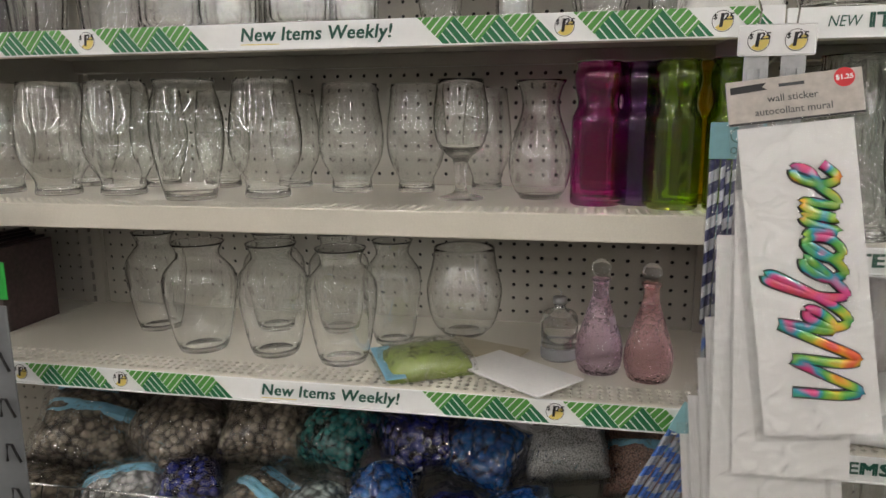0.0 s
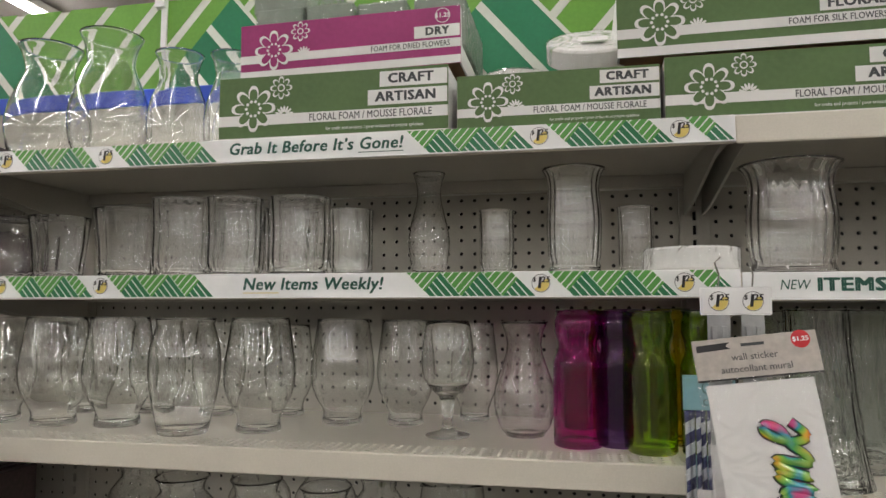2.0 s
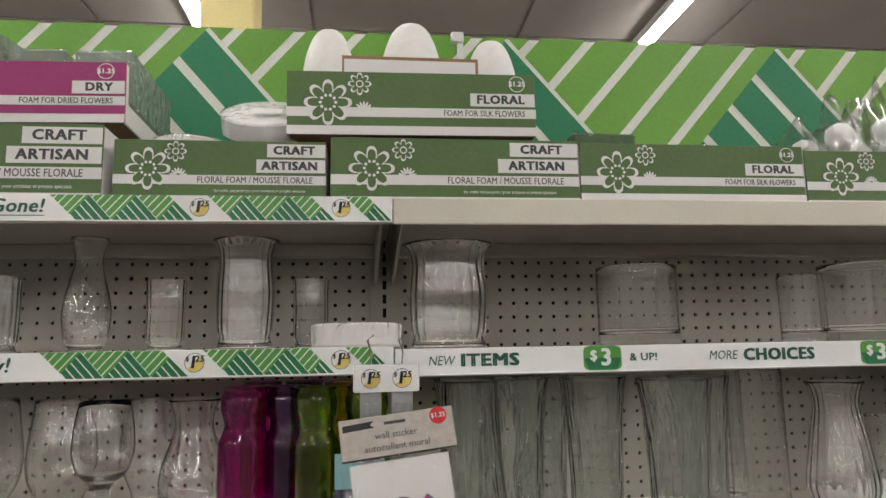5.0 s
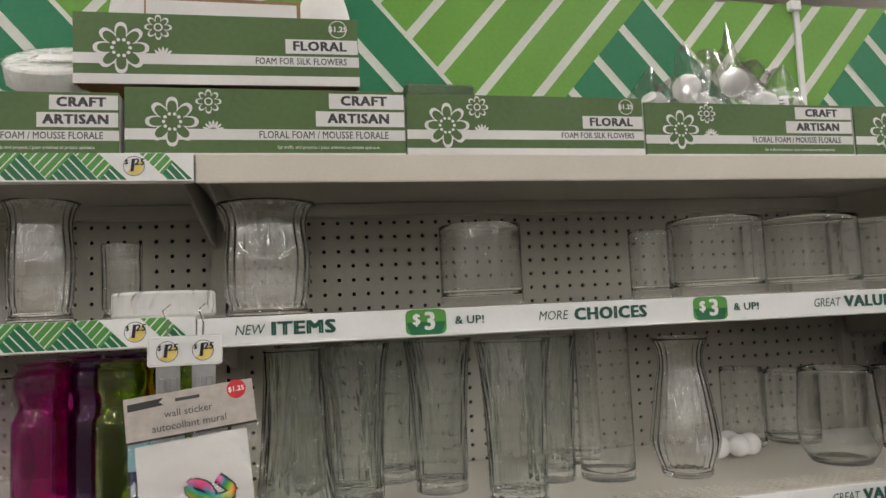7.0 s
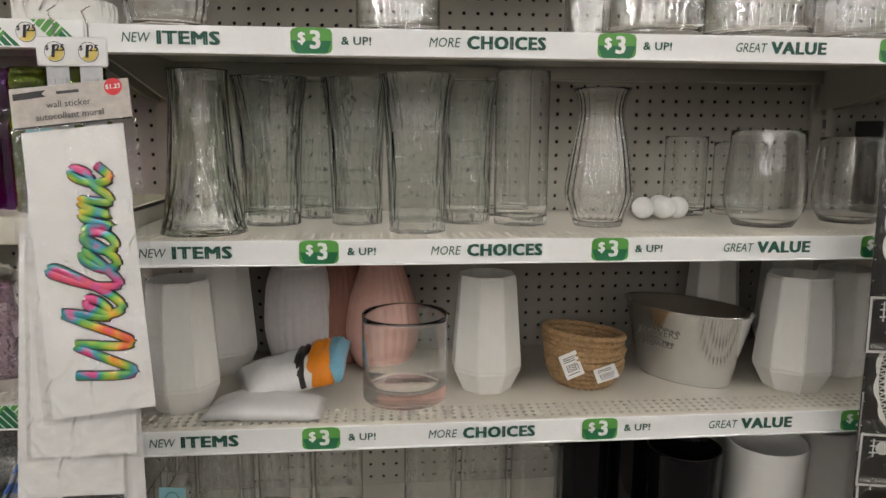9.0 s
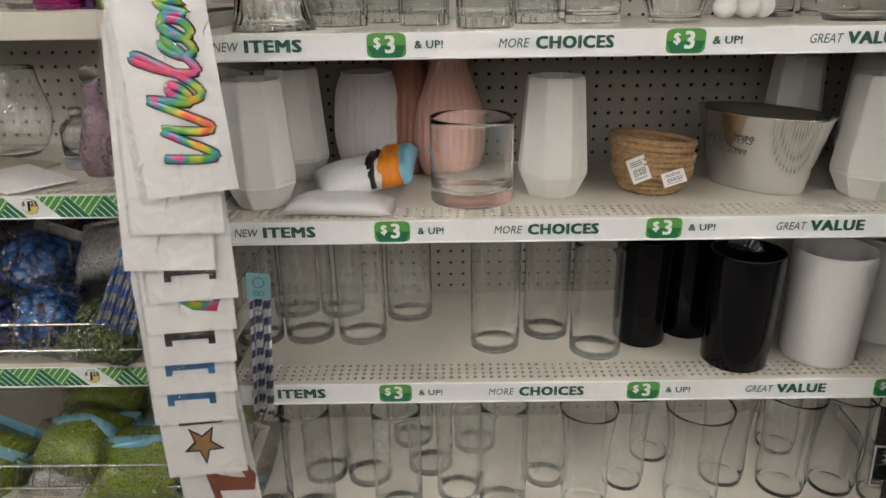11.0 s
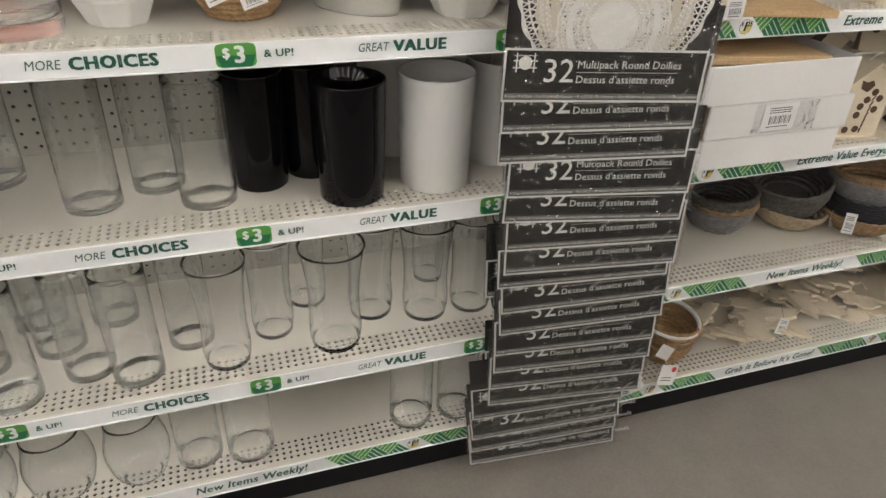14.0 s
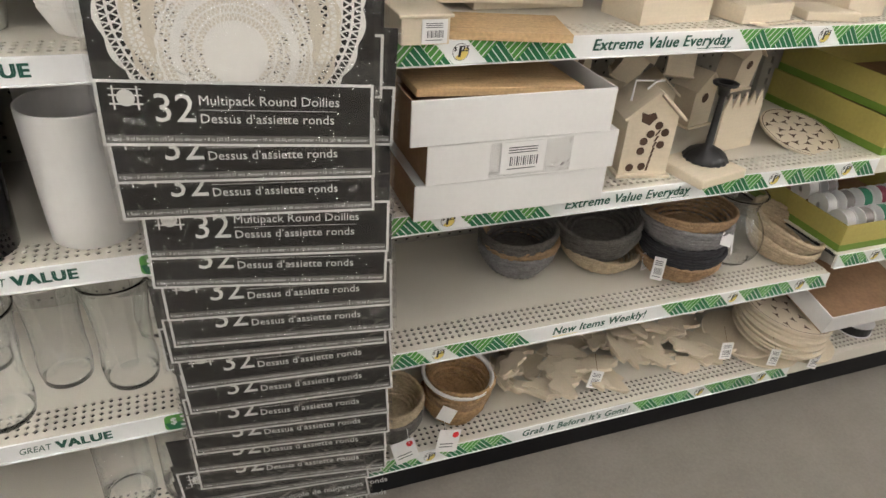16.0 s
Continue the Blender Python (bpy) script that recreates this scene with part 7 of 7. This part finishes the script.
b = bowl_stack(2.150, 1.130, z5, "stack of dark grey woven rope bowls", [(0, 0.058, 0.088, 0.05, ROPE_PALE, 0.005, 4), (0.024, 0.056, 0.088, 0.062, ROPE_GREY, 0, -5), (0.044, 0.056, 0.090, 0.062, ROPE_GREY, -0.003, -8), (0.062, 0.056, 0.092, 0.060, ROPE_GREY, -0.006, -9)])
tag_card(b, pose(0.075, -0.075, 0.05, -10, 10, 20), 0.022, 0.04)
b = bowl_stack(2.305, 1.052, z5, "tall stack of black, grey and tan woven bowls", [(0, 0.058, 0.088, 0.05, ROPE_TAN, 0, 0), (0.022, 0.058, 0.090, 0.055, ROPE_BLACK, 0, 2), (0.044, 0.058, 0.091, 0.055, ROPE_BLACK, 0.002, -2), (0.066, 0.058, 0.092, 0.055, ROPE_BLUE, 0, 3), (0.086, 0.058, 0.093, 0.055, ROPE_BLUE, -0.002, 0), (0.104, 0.058, 0.094, 0.052, ROPE_TAN, 0, 4)])
tag_card(b, pose(-0.085, -0.05, 0.07, -12, 0, -40), 0.024, 0.05)
tag_card(b, pose(0.088, -0.05, 0.10, -10, 0, 40), 0.022, 0.045)
tag_card(b, pose(0.03, -0.092, 0.135, -14, 25, 10), 0.04, 0.026, bars=False)
vessel("carafe_vase", 2.455, 1.07, z5, 0.072, 0.16, "round clear glass jug beside the woven bowls", "")
bowl_stack(2.585, 1.06, z5, "two pale straw bowls leaning on their side", [(0.0, 0.05, 0.085, 0.06, ROPE_PALE, 0, 14), (0.020, 0.05, 0.087, 0.062, ROPE_PALE, -0.004, 18)])
b = bowl_stack(1.800, 1.040, z6, "white-rimmed stack of woven seagrass pots", [(0, 0.050, 0.066, 0.055, SEAGRASS, 0, 2), (0.020, 0.050, 0.067, 0.055, ROPE_TAN, 0.004, 4), (0.040, 0.050, 0.070, 0.060, SEAGRASS, 0.006, 6)])
bm = bmesh.new()
rope_ring(bm, 0.073, 0.0, 0.005, twist=0)
part("white_rim", bm, PAPER, b, "white rim", smooth=True).matrix_basis = pose(0.006, 0, 0.098, 6, 3.6, 0)
tag_card(b, pose(-0.035, -0.072, 0.075, -10, 25, -20), 0.032, 0.034, bars=False)
b = bowl_stack(1.655, 1.03, z6, "grey rope basket beside the doily packs", [(0, 0.05, 0.065, 0.06, ROPE_GREY, 0, 2), (0.03, 0.05, 0.067, 0.06, ROPE_PALE, 0, 0)])
RTAG = [(1.668, 0.932, z6 + 0.045, -14), (1.745, 0.930, z6 + 0.048, 14)]
for x, y, z, r in RTAG:
    e = thing("hang_tag", (x, y, z - 0.052), "white card hang tag with a red price dot", "tag", "white hang tags")
    c = part("card", box(-0.024, 0.024, -0.0004, 0.0004, 0, 0.052, 0.0002), PAPER, e)
    c.matrix_basis = pose(0, 0, 0, -10, r, 0)
    flat_print("price_dot", [disc_poly(0.013, 0.041, 0.007, 16)], [0], [RED], c, y=-0.0012, label="red price dot")
    flat_print("print_lines", [rect(-0.018, 0.012, 0.012 + 0.007 * k, 0.014 + 0.007 * k) for k in range(2)], [0, 0], [INK_GREY], c, y=-0.0012)
    part("string", tube([(0, 0, 0.05), (0.004, 0.03, 0.062)], 0.0006, n=4), PAPER, e)

# jumble of wooden cut-outs on the bottom shelf
rng = random.Random(11)
for i in range(46):
    x, y = 1.94 + 0.0122 * i + rng.uniform(-0.02, 0.02), rng.uniform(1.0, 1.16)
    e = new("wood_cutout")
    tagged(e, "thick pale wooden cut-out shape in a jumbled heap", "wood cut-out", "wooden cut-outs in a heap")
    e.matrix_basis = pose(x, y, z6 + 0.006 + 0.012 * (i % 4), rng.uniform(-10, 14), rng.uniform(-14, 14), rng.uniform(0, 180))
    bm = bmesh.new()
    n = 26
    R = rng.uniform(0.026, 0.040)
    ph = rng.uniform(0, 6)
    pr = [(q * 1.35 * math.cos(a), q * 0.8 * math.sin(a)) for a in [k * math.tau / n for k in range(n)] for q in [R * (1 + 0.22 * math.sin(2 * a + ph) + 0.20 * math.sin(5 * a + 2 * ph) + 0.12 * math.sin(7 * a + ph))]]
    a = [bm.verts.new((p, q, 0)) for p, q in pr]
    b = [bm.verts.new((p, q, 0.009)) for p, q in pr]
    bm.faces.new(a[::-1]), bm.faces.new(b)
    for k in range(n):
        bm.faces.new((a[k], a[(k + 1) % n], b[(k + 1) % n], b[k]))
    bmesh.ops.bevel(bm, geom=[ed for ed in bm.edges if abs(ed.verts[0].co.z - ed.verts[1].co.z) < 1e-6], offset=0.0015, segments=1, affect="EDGES")
    part("shape", bm, WOOD, e)
for k, (x, y, r) in enumerate(((2.62, 1.03, 0.10), (2.72, 1.00, 0.085), (2.58, 1.06, 0.09))):
    wood_round(x, y, z6 + 0.003 + 0.0055 * k, r, 1.5 * k, 20 * k, "scalloped round wooden plaque under a stack", False, 0.005)
for k in range(8):
    wood_round(2.672 + 0.004 * math.sin(k * 2), 1.03 + 0.004 * math.cos(k * 3), z6 + 0.040 + 0.0085 * k, 0.112, 9.0, 11 * k, "round wooden plaque with cut-out lines in a stack", k == 7, 0.006)
for x, y, z, t in ((2.47, 0.985, 0.075, 10), (2.585, 0.945, 0.06, 20), (2.70, 0.925, 0.04, 25), (2.13, 1.0, 0.058, 22)):
    e = thing("hang_tag", (x, y, z6 + z - 0.048), "white barcode tag tied to wooden cut-outs", "tag", "white barcode tags")
    tag_card(e, pose(0, 0, 0.045, -14, t, 0), 0.036, 0.042, "card")
    part("string", tube([(0, 0.002, 0.04), (0.004, 0.03, 0.07)], 0.0007, n=4), KRAFT, e)

# ---- bay D: olive cartons with ribbon spools ----
OLIVE = mat("olive_gold_carton", (0.42, 0.36, 0.10), 0.5, vary=0.08, scale=8)
GREENB = mat("green_carton_band", (0.14, 0.25, 0.03), 0.5)
def olive_carton(x, y, z, w, d, h, label):
    e = thing("ribbon_carton", (x, y, z), label, "carton", "olive ribbon cartons")
    for a, b, c, dd in ((0, w, 0, 0.003), (0, w, d - 0.003, d), (0, 0.003, 0.0032, d - 0.0032), (w - 0.003, w, 0.0032, d - 0.0032)):
        part("side_panel", box(a, b, c, dd, 0, h, 0.0005), OLIVE, e)
    part("bottom_panel", box(0.0032, w - 0.0032, 0.0032, d - 0.0032, 0, 0.003), KRAFT, e)
    for q in (box(-0.001, -0.0002, 0, d, 0, 0.016), box(0, w, -0.001, -0.0002, 0, 0.016)):
        part("green_band", q, GREENB, e, "green band along the bottom")
    return e


zd = 0.6895
olive_carton(2.655, 0.95, zd, 0.35, 0.33, 0.075, "olive gold ribbon carton with a green band")
olive_carton(2.660, 0.955, zd + 0.076, 0.35, 0.32, 0.07, "olive gold ribbon carton stacked on another")
zd5 = TOP["D"][5]
olive_carton(2.655, 0.952, zd5, 0.36, 0.32, 0.065, "open olive gold carton full of ribbon spools")
COLS = [("white_ribbon", (0.7, 0.7, 0.68)), ("maroon_ribbon", (0.25, 0.02, 0.06)), ("green_ribbon", (0.03, 0.22, 0.12)), ("grey_ribbon", (0.25, 0.23, 0.22))]
CM = [mat(n_, c, 0.35) for n_, c in COLS]
SPOOL = {}
def spool(x, y, z, m_, turn, label, flat=False, r=0.026, w=0.032):
    e = new("ribbon_spool")
    tagged(e, label, "ribbon spool", "spools of ribbon")
    e.matrix_basis = pose(x, y, z, 0 if flat else 90, 0, turn)
    part("ribbon", lathe([(0.008, 0.002), (r, 0.002), (r, w - 0.002), (0.008, w - 0.002)], 24), m_, e, smooth=False)
    for q in (0, w - 0.002):
        part("flange", lathe([(0.007, q), (r + 0.003, q), (r + 0.003, q + 0.0018), (0.007, q + 0.0018)], 24), WHITE, e)
for i in range(12):
    spool(2.695 + 0.055 * (i % 5), 1.01 + 0.06 * (i // 5), zd5 + 0.038 + 0.012 * (i // 5), CM[(i * 3 + i // 5) % 4], 90, "satin ribbon spool standing in an olive carton")
for i in range(6):
    spool(2.70 + 0.05 * i, 1.0, zd + 0.125, CM[(i * 2 + 1) % 4], 90, "satin ribbon spool standing in an olive carton")
spool(2.80, 1.03, TOP["D"][6], mat("lime_ribbon", (0.36, 0.45, 0.03), 0.4), 0, "lime green ribbon spool lying flat", True, 0.038, 0.03)
spool(2.92, 1.01, TOP["D"][6], BLACK, 0, "dark ribbon spool lying flat", True, 0.042, 0.03)
weekly_strip(BAY["D"], 0.440, WEEKLY, -0.016)
e = thing("white_carton", (2.68, 0.925, TOP["D"][6] + 0.10), "open white carton tray tilting forward on the shelf", "carton", tilt=12)
part("front_panel", box(0, 0.35, 0, 0.003, 0, 0.055, 0.0006), BOX_WHITE, e)
part("bottom_panel", box(0, 0.35, 0.0032, 0.25, 0, 0.003), KRAFT, e)
part("side_panel", box(0, 0.003, 0.0032, 0.25, 0.0032, 0.055), BOX_WHITE, e)

# clear glass lets the lamps' light through to the shelves
CLEAR_SET = {REAL_GLASS, PATTERN, ROSE, MAUVE} | {m for m in bpy.data.materials if m.name.split("_")[0] in ("magenta", "purple", "green", "amber") and "_glass" in m.name}
for ob in bpy.data.objects:
    if ob.type == "MESH" and ob.data.materials and ob.data.materials[0] in CLEAR_SET:
        ob.visible_shadow = False
